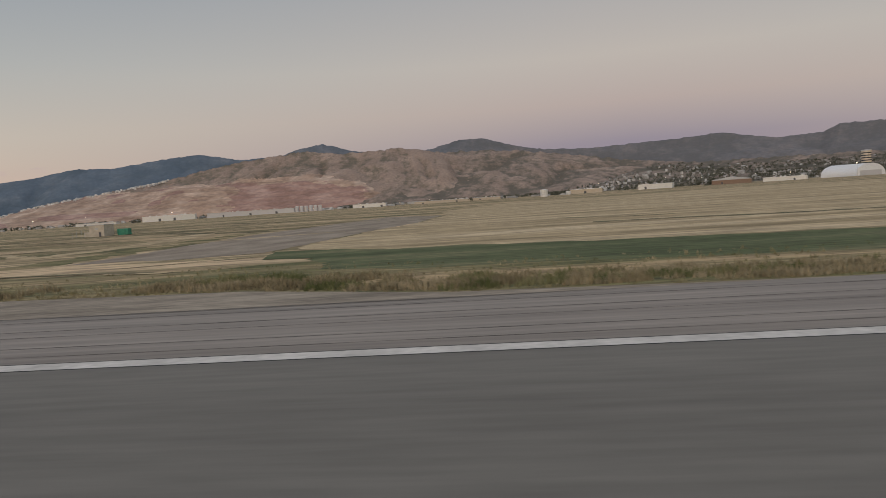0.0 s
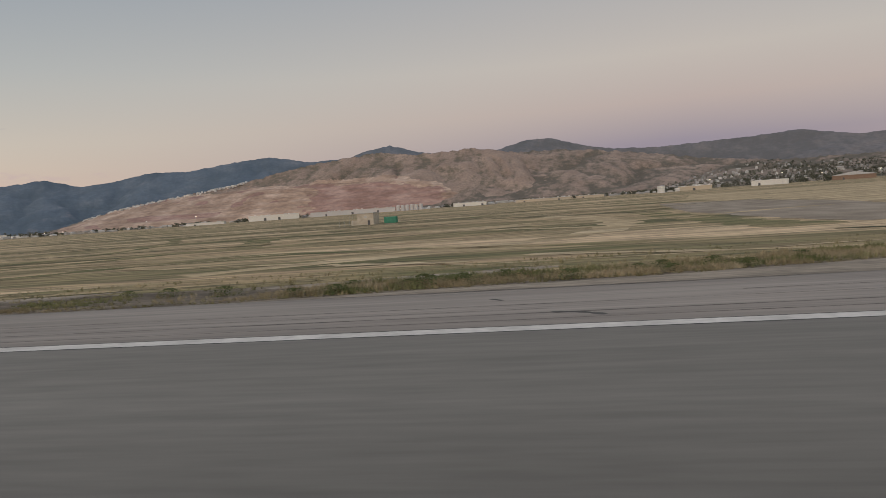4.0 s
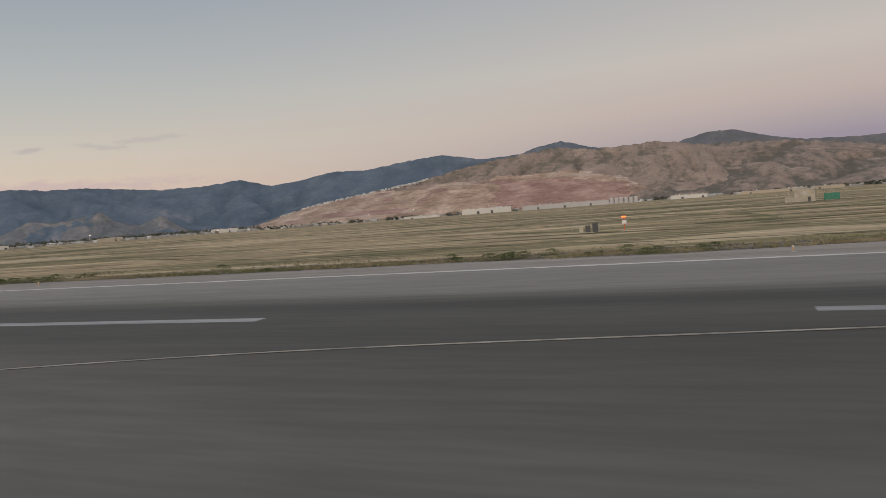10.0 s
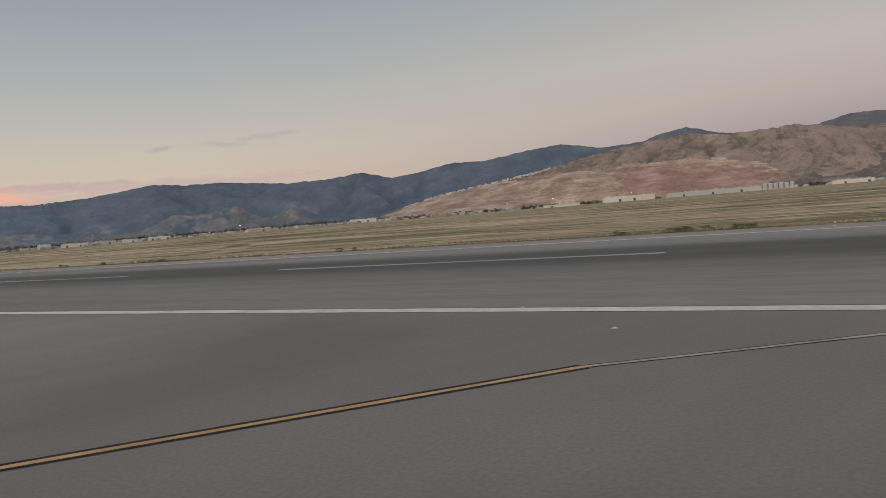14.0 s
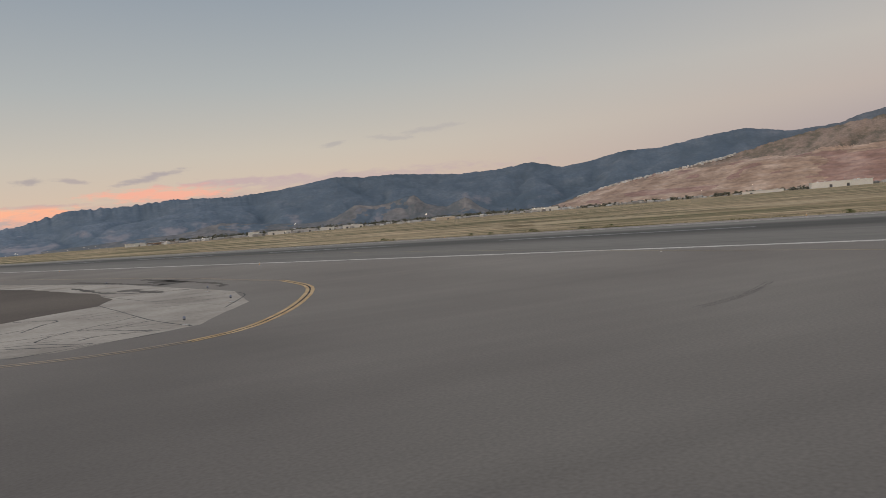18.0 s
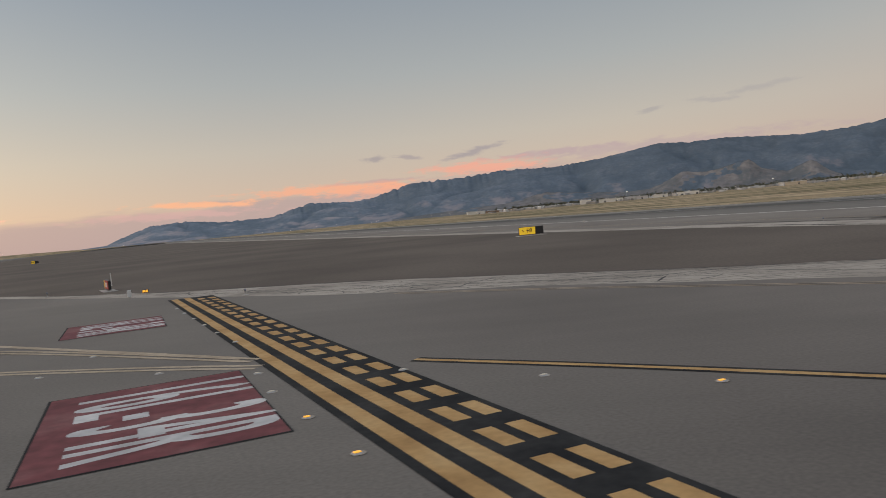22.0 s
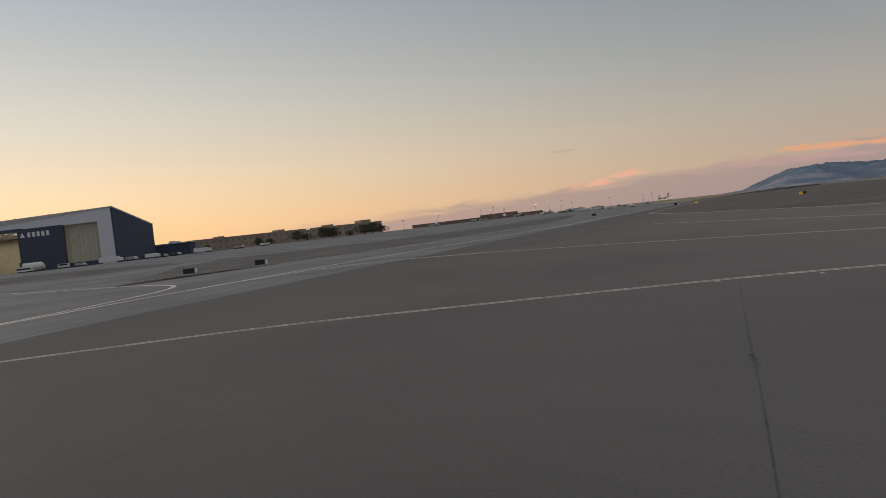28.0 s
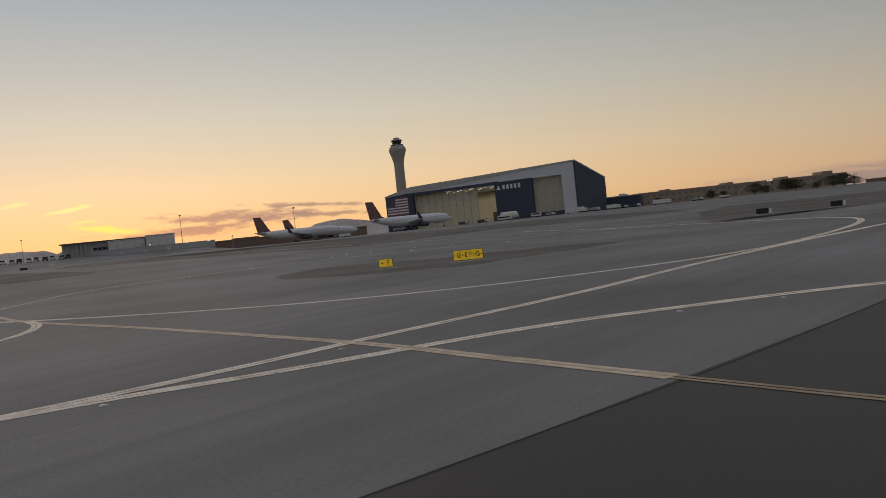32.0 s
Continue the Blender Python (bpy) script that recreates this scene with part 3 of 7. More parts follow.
def add_lathe(bm, profile, sides=16, cx=0.0, cy=0.0):
    """Turns (radius, z) pairs round an upright axis."""
    rings = []
    for r, z in profile:
        rings.append([bm.verts.new((cx + r * math.cos(2 * math.pi * i / sides), cy + r * math.sin(2 * math.pi * i / sides), z)) for i in range(sides)])
    for a, b in zip(rings, rings[1:]):
        for i in range(sides):
            bm.faces.new((a[i], a[(i + 1) % sides], b[(i + 1) % sides], b[i]))
    bm.faces.new(rings[0][::-1])
    bm.faces.new(rings[-1])
    return bm


def lathe(profile, sides=16, cx=0.0, cy=0.0):
    return add_lathe(bmesh.new(), profile, sides, cx, cy)


# ---- the lie of the land: crowned runway, falling grassland in the east, rising apron in the west ----
LAND = [(-6000, 5.5), (-520, 5.5), (-450, 4.8), (-390, 3.4), (-335, 1.4), (-295, 0.3), (-265, 0.0), (-22.9, 0.0), (0, 0.28), (22.9, 0.0), (33, -0.15), (47, -0.75), (75, -1.4), (123, -2.1), (350, -2.8), (6000, -3.0)]
BENDS = [a for a, b in LAND[1:-1]]


def land(x):
    return float(np.interp(x, [a for a, b in LAND], [b for a, b in LAND]))


def lay(bm, off):
    """Cuts the faces where the land bends and lays them off metres above it."""
    xs = [v.co.x for v in bm.verts]
    for c in BENDS:
        if min(xs) + 0.001 < c < max(xs) - 0.001:
            bmesh.ops.bisect_plane(bm, geom=bm.verts[:] + bm.edges[:] + bm.faces[:], plane_co=(c, 0, 0), plane_no=(1, 0, 0), dist=0.0005)
    for v in bm.verts:
        v.co.z = land(v.co.x) + (off * 0.25 if off > 0 else off)
    return bm


def flat(points, off):
    bm = bmesh.new()
    f = bm.faces.new([bm.verts.new((x, y, 0)) for x, y in points])
    if f.calc_area() and sum((a[0] - b[0]) * (a[1] + b[1]) for a, b in zip(points, points[1:] + points[:1])) < 0:
        bmesh.ops.reverse_faces(bm, faces=[f])
    bmesh.ops.triangulate(bm, faces=bm.faces[:])
    bm.normal_update()
    for g in bm.faces:
        if g.normal.z < 0:
            g.normal_flip()
    return lay(bm, off)


def ragged(points, amp, step=2.5, seed=0.0, round_off=0):
    """The outline cut into short steps and frayed by noise."""
    for _ in range(round_off):
        pts = []
        for (ax, ay), (bx, by) in zip(points, points[1:] + points[:1]):
            pts += [(0.75 * ax + 0.25 * bx, 0.75 * ay + 0.25 * by), (0.25 * ax + 0.75 * bx, 0.25 * ay + 0.75 * by)]
        points = pts
    out = []
    for (ax, ay), (bx, by) in zip(points, points[1:] + points[:1]):
        n = max(1, min(120, int(math.hypot(bx - ax, by - ay) / step)))
        for i in range(n):
            x, y = ax + (bx - ax) * i / n, ay + (by - ay) * i / n
            p = Vector((x * 0.16, y * 0.16, seed))
            q = Vector((x * 0.7, y * 0.7, seed + 5))
            out.append((x + amp * (noise.noise(p) + 0.5 * noise.noise(q)), y + amp * (noise.noise(p + Vector((9, 0, 0))) + 0.5 * noise.noise(q + Vector((9, 0, 0))))))
    return out


def smooth_line(points, step=1.2):
    """A smooth curve through the given points, cut into short steps."""
    pts = [Vector((*p, 0)) for p in points]
    pts = [pts[0] * 2 - pts[1]] + pts + [pts[-1] * 2 - pts[-2]]
    out = []
    for a, b, c, d in zip(pts, pts[1:], pts[2:], pts[3:]):
        n = max(1, int((c - b).length / step))
        for i in range(n):
            u = i / n
            out.append(0.5 * (2 * b + (c - a) * u + (2 * a - 5 * b + 4 * c - d) * u * u + (3 * b - a - 3 * c + d) * u ** 3))
    out.append(pts[-2])
    return [(p.x, p.y) for p in out]


def ribbon(points, width, off, shift=0.0, step=1.2, worn=0.0, bm=None):
    """A painted line of that width along the curve, shift metres to its left."""
    pts = smooth_line(points, step)
    bm = bm or bmesh.new()
    prev = None
    rnd = random.Random(len(pts))
    for i, (x, y) in enumerate(pts):
        a, b = pts[max(0, i - 1)], pts[min(len(pts) - 1, i + 1)]
        d = Vector((b[0] - a[0], b[1] - a[1], 0)).normalized()
        n = Vector((-d.y, d.x, 0))
        w = width * (1 + worn * (rnd.random() - 0.5))
        p, q = Vector((x, y, 0)) + n * (shift + w / 2), Vector((x, y, 0)) + n * (shift - w / 2)
        cur = [bm.verts.new((v.x, v.y, land(v.x) + (off * 0.25 if off > 0 else off))) for v in (p, q)]
        if prev:
            bm.faces.new((prev[0], prev[1], cur[1], cur[0]))
        prev = cur
    return bm


# ---- ground, pavements and markings ----
def build_ground():
    xs = sorted(set([-4900, -3500, -2500, -1500, -900, -650] + [int(a) if a == int(a) else a for a in BENDS] + [-200, -150, -110, -60, -40, 200, 260, 450, 600, 800, 1100, 1500, 2200, 3200, 4900]))
    ys = [-4900, -3000, -1800, -1000, -600, -400] + list(range(-300, 701, 50)) + [800, 1000, 1300, 1800, 2600, 3600, 4900]
    bm = bmesh.new()
    grid = [[bm.verts.new((x, y, land(x) - 0.05 - (0.0012 * max(0, math.hypot(x, y) - 2600) if x > -600 else 0))) for y in ys] for x in xs]
    for a, b in zip(grid, grid[1:]):
        for i in range(len(ys) - 1):
            bm.faces.new((a[i], b[i], b[i + 1], a[i + 1]))
    solid("ground", bm, GRASS, "dry yellow and green airfield grassland reaching the hills", "ground")


build_ground()
E1, W1 = 22.9, -22.9
# where the eastern shoulder ends and the grass begins: (y, x)
EDGE = [(-1500, 34), (-190, 35.3), (-176, 36.5), (-164, 38.6), (-150, 47), (-130, 49.5), (-118, 46.8), (-105, 48.5), (-92, 48.6), (-78, 44), (-66, 40.3), (-54, 38.4), (-42, 35.8), (-28, 35.4), (4, 33.8), (18, 35), (36, 36), (54, 34), (70, 30.5), (87, 32), (110, 31.4), (142, 32.6), (400, 33), (3000, 33)]
solid("runway", flat([(W1, -1500), (E1, -1500), (E1, 3000), (W1, 3000)], 0.0), ASPHALT_RUNWAY, "grey grooved asphalt runway with worn surface", "runway")
solid("shoulder_east", flat([(E1, -1500)] + [(min(x, 35.2 + 0.5 * math.sin(y * 0.13)), y) for y, x in EDGE] + [(E1, 3000)], -0.004), ASPHALT_SHOULDER, "light grey asphalt runway shoulder with long dark streaks", "shoulder")
solid("sand_strip", flat([(30, -1500)] + [(x, y) for y, x in EDGE] + [(30, 3000)], -0.012), SAND, "sandy gravel strip along the shoulder", "gravel")
solid("taxiway", flat([(W1, 3000), (-40, 3000), (-40, 1300), (-225, 1300), (-206, 400), (-205, 286), (-203.5, 238), (-199.5, 200), (-198.3, 182), (-197.5, 150), (-197, -300), (-60, -300), (W1, -300)], 0.0), ASPHALT_TAXI, "weathered grey asphalt taxiway surface", "taxiway")
solid("apron", flat([(-225, 1300), (-900, 1300), (-900, -300), (-197, -300), (-197.5, 150), (-198.3, 182), (-199.5, 200), (-203.5, 238), (-205, 286), (-206, 400)], 0.0), CONCRETE_TAXI, "pale grey concrete apron and taxiway", "apron")

# infield between runway and parallel taxiway, ringed by cracked old concrete
INFIELD = [(-52, 1200), (-50, 253), (-52.5, 229), (-54.5, 221), (-57.7, 216.2), (-62, 214.8), (-66, 212.9), (-69.4, 211.8), (-73.2, 213.5), (-77.7, 218.2), (-87, 232), (-93, 240.5), (-105, 253), (-113, 264.5), (-146, 326), (-174, 395), (-192, 455), (-196, 600), (-200, 1200)]
SLAB = [(-46, 1200), (-45.5, 240), (-49.5, 212), (-54, 203.5), (-60.8, 196.6), (-67.6, 196.2), (-71.6, 198.8), (-77.2, 206.3), (-87.7, 222.6), (-97, 233.5), (-106, 249), (-113.5, 262), (-146.5, 324.5), (-174.6, 394), (-193, 455), (-197, 600), (-201, 1200)]
solid("old_concrete_edge", flat(ragged(SLAB, 0.25, 1.5, 1.0), 0.008), CONCRETE_OLD, "pale cracked old concrete round the infield", "concrete slab")
solid("infield", flat(ragged(INFIELD, 0.5, 1.5, 2.0), 0.016), DIRT, "bare brown dirt infield", "infield")
solid("gravel_stub", flat(ragged([(104, -100.5), (122, -98.5), (147, -96), (204, -93), (250, -96), (359, -104), (345, -115), (315, -136), (226, -137), (179, -132), (122, -130), (107, -130), (101, -119), (105.5, -110)], 1.0, 2.0, 8.0), -0.015), GRAVEL_STUB, "disused gravel strip crossing the grass", "gravel track")
solid("ramp_island", flat(ragged([(-281, 213), (-270.6, 210.2), (-257, 215.5), (-248.5, 222), (-249.5, 232), (-249.5, 244), (-252.4, 249.5), (-261, 249), (-268.5, 244), (-270, 235.5), (-281, 232), (-288, 224)], 1.6, 0.8, 3.0, 2), 0.02), DARK_DIRT, "brown dirt island between taxiways", "dirt island")
solid("dirt_verge", flat(ragged([(-262, 283), (-275.6, 312.4), (-259.3, 328.2), (-247.0, 355.2), (-245.9, 432.8), (-243.6, 534.1), (-312.0, 879.2), (-305.8, 640.1), (-306.5, 494.5), (-329.0, 445.6), (-341.3, 395.0)], 1.4, 1.5, 4.0, 1), 0.02), DARK_DIRT, "dry dark dirt verge beside the apron", "verge")


# green and straw coloured bands in the grassland
for pts, w, mat in (([(40, 60), (86, 16), (112, -5), (97, -45), (84, -70)], 7, GRASS_GREEN), ([(206, 323), (163, 142), (112, 70), (124, 38), (180, 0)], 6, GRASS_GREEN), ([(98, 195), (131, 156), (190, 120), (300, 60)], 9, GRASS_STRAW), ([(70, -20), (110, -60), (170, -72), (260, -55)], 8, GRASS_STRAW), ([(60, 260), (120, 300), (240, 420)], 10, GRASS_STRAW), ([(150, 10), (230, 30), (320, -10), (430, -40)], 8, GRASS_GREEN), ([(75, 100), (140, 60), (220, 70), (330, 130)], 5, GRASS_GREEN), ([(60, 20), (100, 45), (130, 110), (120, 200)], 4, GRASS_STRAW), ([(100, -93), (150, -88), (222, -84)], 9, GRASS_GREEN), ([(47, 72), (60, 69), (72, 62), (75, 46)], 6, GRASS_STRAW), ([(65, 100), (85, 150), (130, 215)], 3, GRASS_GREEN)):
    solid("grass_band", ribbon(pts, w, -0.03, worn=0.8, step=5.0), mat, "band of differently coloured dry grass", "grass")


def grass_streaks(name, mat, count, seed, off, label):
    """Long thin streaks that run with the runway and bend a little."""
    r = random.Random(seed)
    bm = bmesh.new()
    for k in range(count):
        x = 52 + 420 * r.random() ** 1.8
        y = r.uniform(-260, 560)
        a, n = math.pi / 2 + r.uniform(-0.5, 0.5), r.uniform(14, 50) * (0.6 + x / 160)
        pts = [(x, y)]
        for _ in range(4):
            a += r.uniform(-0.25, 0.25)
            x, y = max(46, x + n * 0.25 * math.cos(a)), y + n * 0.25 * math.sin(a)
            pts.append((x, y))
        if (95 < x < 370 and -142 < y < -88) or (x < 130 and y < -125):
            continue
        ribbon(pts, r.uniform(0.5, 2.2) * (0.7 + x / 140), off + 0.00008 * k, worn=1.3, step=2.5, bm=bm)
    tagged(new(name, mesh_of(name, bm, mat)), label, "grass", kind="stuff")


grass_streaks("straw_streaks", GRASS_STRAW, 130, 5, -0.011, "pale streaks of dry straw in the grassland")
grass_streaks("green_streaks", GRASS_DARK, 120, 6, -0.0105 + 0.0002, "dark green streaks of grass in the grassland")


def marking(name, bm, mat, label, group=""):
    return solid(name, bm, mat, label, "marking", "structure", group)


# runway side stripes, with dark edges
for side, x in (("east", 22.4), ("west", -22.4)):
    marking("stripe_edge_" + side, flat([(x - 0.57, -1500), (x + 0.57, -1500), (x + 0.57, 2500), (x - 0.57, 2500)], 0.008), BLACK_PAINT, "dark border of a white runway side stripe")
    marking("side_stripe_" + side, flat([(x - 0.47, -1500), (x + 0.47, -1500), (x + 0.47, 2500), (x - 0.47, 2500)], 0.016), WHITE_PAINT, "white painted runway side stripe")
STRIPES = [(-28.2, 7.9), (28.2, 63.6), (84.1, 117.6), (137.7, 171.5), (192, 226), (246, 280), (300, 334), (354, 388)]
for y0, y1 in STRIPES:
    marking("centre_stripe", flat([(-0.45, y0), (0.45, y0), (0.45, y1), (-0.45, y1)], 0.02), DULL_WHITE, "white runway centreline stripe", "runway centreline stripes")

LEAD_OFF = [(-1.5, -40), (-1.6, 20), (-1.8, 42), (-2.8, 60), (-6.0, 78.5), (-10.0, 91.5), (-15.4, 107), (-22, 119), (-31.7, 132.6), (-45.3, 144.0), (-50.8, 149.1), (-55.6, 153.8), (-67, 165), (-79, 179), (-87.6, 191.6), (-92.6, 199.3), (-96.5, 205.4), (-100.0, 210.5)]
OPPOSITE = [(-0.9, 330), (-6, 270), (-17, 215), (-26, 187), (-34, 161.5), (-38.5, 150), (-42, 143.5), (-48, 134)]


line_count = itertools.count()


def taxi_line(points, mat, label, width=0.22, border=0.55, group="taxi lines", strands=1, spread=0.0, bed=None):
    lift = 0.0016 * next(line_count)
    if border:
        marking("taxi_line_border", ribbon(points, border + spread, 0.024 + lift), BLACK_PAINT, "black border of a " + label, group + " borders")
    if bed:
        marking("taxi_line_bed", ribbon(points, spread + width * 0.9, 0.024 + lift, worn=0.1), bed, "thin worn paint under a " + label, group + " beds")
    for k in range(strands):
        marking("taxi_line", ribbon(points, width, 0.03 + lift, (k - (strands - 1) / 2) * spread, worn=0.2), mat, label, group)


taxi_line(LEAD_OFF[:4], FADED_LINE, "scrubbed yellow lead-off line on the rubbered runway", 0.11, 0.24)
taxi_line(LEAD_OFF[3:9], FADED_LINE, "scrubbed yellow lead-off line on the runway", 0.2, 0.32)
taxi_line(LEAD_OFF[8:], YELLOW_PAINT, "yellow lead-off line leaving the runway")
taxi_line(OPPOSITE, FADED_YELLOW, "faded yellow lead-off line from the other direction", 0.2, 0.0)
EDGE_YELLOW = material("weathered_yellow_paint", [(0.42, 0.285, 0.145), (0.52, 0.365, 0.20), (0.58, 0.425, 0.25)], 0.7, 0.85, 0.01, 8.0, fine=0.15, fine_scale=4, spec=0.15)
EDGE_CURVE = [(-39, 420), (-39.5, 260), (-42.9, 215.5), (-47, 206.5), (-54.3, 198.0), (-60.5, 192.9), (-64, 192.0), (-67.5, 193.2), (-72.8, 197.7), (-79.7, 206.5), (-87.9, 220.3), (-94, 229)]
taxi_line(EDGE_CURVE[2:7], EDGE_YELLOW, "double yellow taxiway edge line", 0.24, 0.26, "taxiway edge lines", 2, 0.36)
for piece in (EDGE_CURVE[:3], EDGE_CURVE[6:]):
    taxi_line(piece, FADED_BROWN, "worn brownish taxiway edge line", 0.17, 0.0, "worn edge lines", 2, 0.40)

# hold position marking: two solid and two broken yellow lines on black, a little askew to the runway
def slant(x, y):
    return (x - 0.043 * (y - 200), y)


def slanted(x0, x1, y0, y1, off):
    return flat([slant(x0, y0), slant(x1, y0), slant(x1, y1), slant(x0, y1)], off)


HY0, HY1 = 184.0, 244.3
marking("hold_marking_border", slanted(-103.3, -100.3, HY0, HY1, 0.034), BLACK_PAINT, "black ground of the runway hold marking")
for x in (-102.85, -102.06):
    marking("hold_line", slanted(x - 0.21, x + 0.21, HY0, HY1, 0.042), YELLOW_PAINT, "solid yellow hold position line", "hold position lines")
for x in (-101.36, -100.68):
    for k in range(30):
        y = 184.72 + 1.98 * k
        marking("hold_dash", slanted(x - 0.2, x + 0.2, y - 0.6, y + 0.6, 0.042), YELLOW_PAINT, "short yellow dash of the hold position marking", "hold position dashes")


def lettering(text, size, mat, m, wide=1.0, bold=0.0, thick=0.0, spacing=1.0):
    """The built-in font as a mesh, centred, placed by m: x along the line, y up the letters."""
    cu = bpy.data.curves.new("lettering", "FONT")
    cu.body, cu.size, cu.align_x, cu.align_y, cu.offset, cu.extrude, cu.space_character = text, 1.0, "CENTER", "CENTER", bold, thick, spacing
    cu.resolution_u = 5
    tmp = bpy.data.objects.new("lettering", cu)
    me = bpy.data.meshes.new_from_object(tmp)
    bpy.data.objects.remove(tmp)
    me.transform(m @ Matrix.Diagonal((size * wide, size, 1, 1)))
    me.materials.append(mat)
    return me


for cx, cy, w, l in ((-107.1, 209.5, 5.0, 7.7), (-108.3, 231.2, 4.6, 5.6)):
    panel = thing("painted_runway_number", "red painted runway marking with tall white numbers on the taxiway", "painted sign", "painted runway numbers")
    panel.location = (cx, cy, 0.0)
    bm = bmesh.new()
    bm.faces.new([bm.verts.new(v) for v in ((-w / 2 - 0.05, -l / 2 - 0.09, 0.0086), (w / 2 + 0.05, -l / 2 - 0.09, 0.0086), (w / 2 + 0.03, l / 2 + 0.05, 0.0086), (-w / 2 - 0.08, l / 2 + 0.06, 0.0086))])
    part("border", bm, BLACK_PAINT, panel, "dark worn border")
    bm = bmesh.new()
    bm.faces.new([bm.verts.new(v) for v in ((-w / 2, -l / 2, 0.0106), (w / 2, -l / 2, 0.0106), (w / 2, l / 2, 0.0106), (-w / 2, l / 2, 0.0106))])
    part("red_field", bm, RED_PAINT, panel, "dark red paint")
    bm = bmesh.new()
    for k in range(3):
        bm.from_mesh(lettering("16L-34R", w * 1.25, PANEL_WHITE, pose(0.1, 0.05 * (k - 1), 0.0126 + 0.0006 * k, 0, 0, -90), l * 0.96 / (w * 1.25) / 4.2, 0.0, 0.0, 1.10))
    ob = new("lettering", mesh_of("lettering", bm, PANEL_WHITE))
    ob.parent = panel
    tagged(ob, "white painted runway number")

# taxi lines west of the hold marking and on the concrete
LINES = [
    ([(-104.0, 213.4), (-107.5, 216.7), (-114.2, 222.2), (-119.7, 225.2), (-126, 228), (-134, 230.6), (-142, 232.3), (-150, 232.6), (-160, 231.2), (-172.9, 227.5), (-182.1, 224.3), (-192.9, 218.0), (-202.3, 205.7), (-206.2, 199.0), (-208.8, 193.2), (-210.8, 184.0), (-212.6, 176.2), (-213.5, 160), (-213.5, 90)], 2),
    ([(-103.9, 214.7), (-112, 226), (-121, 235.7), (-136.2, 250), (-150.5, 260), (-171, 273), (-192, 284.5), (-207, 288), (-216.4, 284), (-220.4, 272), (-221, 262)], 2),
    ([(-104.2, 215.4), (-113.8, 230.4), (-129, 253.5), (-146, 281), (-175.7, 333.2)], 1),
    ([(-213.4, 90), (-213.2, 150), (-212.9, 178), (-214, 190), (-215.2, 203), (-218, 219), (-220.6, 245), (-221.2, 270), (-219.5, 310), (-214, 380), (-212, 470), (-212, 900)], 2),
    ([(-285, 172), (-259.9, 182.1), (-240, 192.5), (-230, 201), (-223.6, 211), (-220.2, 222), (-219.9, 236), (-221, 252)], 2),
    ([(-330, 303), (-296, 298.4), (-267, 292.3), (-250, 285), (-238, 277.2), (-230.5, 268), (-225.4, 256), (-222, 243), (-219.6, 230)], 2),
    ([(-275, 180.5), (-257.5, 182), (-235, 185.6), (-213.8, 188.3), (-205.9, 188.7), (-199, 189.0), (-194, 189.3), (-186.6, 190.0), (-170, 191)], 2),
    ([(-259, 181.9), (-252, 181.7), (-244.5, 179.6), (-237, 174), (-231, 165), (-228, 150)], 2),
    ([(-262, 172), (-276, 177.5), (-288.6, 182.5), (-301, 190), (-308, 199), (-311, 211), (-312, 233), (-306, 252), (-296, 268), (-280, 282)], 1),
    ([(-400, 250), (-360, 272), (-330, 285), (-290, 300), (-255, 330), (-240, 380)], 1),
]
def lay_line(pts, strands, paint, bed):
    taxi_line(pts, paint, "faded pale yellow taxiway line", (0.23 if paint is DIM_YELLOW else 0.25 if paint is PALE_LINE else 0.34) if strands == 2 else 0.36, 0.0, "taxiway lines", strands, 0.40 if strands == 2 else 0.0, bed if strands == 2 else None)


for k, (pts, strands) in enumerate(LINES):
    if k == 6:
        taxi_line(pts[:6], TAN_PAINT, "tan double taxiway line", 0.24, 0.0, "taxiway lines", 2, 0.34, THIN_PAINT)
        taxi_line(pts[5:], BROWN_TAN, "narrow brownish tan double taxiway line on asphalt", 0.15, 0.08, "taxiway lines", 2, 0.22)
        continue
    on_asphalt = [p for p in pts if p[0] > -196] if k < 3 else []
    if on_asphalt:
        rest = pts[len(on_asphalt) - 1:]
        near = [p for p in on_asphalt if p[0] > -145]
        lay_line(near, strands, DIM_YELLOW, None)
        if len(on_asphalt) > len(near):
            lay_line(on_asphalt[len(near) - 1:], strands, PALE_LINE, None)
        if len(rest) > 1:
            lay_line(rest, strands, WORN_YELLOW, None)
    else:
        lay_line(pts, strands, WORN_YELLOW, None)
# joint between asphalt and concrete
marking("pavement_joint", ribbon([(-197.5, 150), (-198.3, 182), (-199.5, 200), (-203.5, 238), (-205, 286), (-206, 400)], 0.09, 0.012), JOINT_BLACK, "black sealed joint between asphalt and concrete")


# ---- hills and mountains ----
def gully(p, width):
    """1 in the bed of a gully, falling off to 0 on the rounded spurs beside it."""
    return max(0.0, 1 - abs(noise.noise(p)) * width) ** 1.3


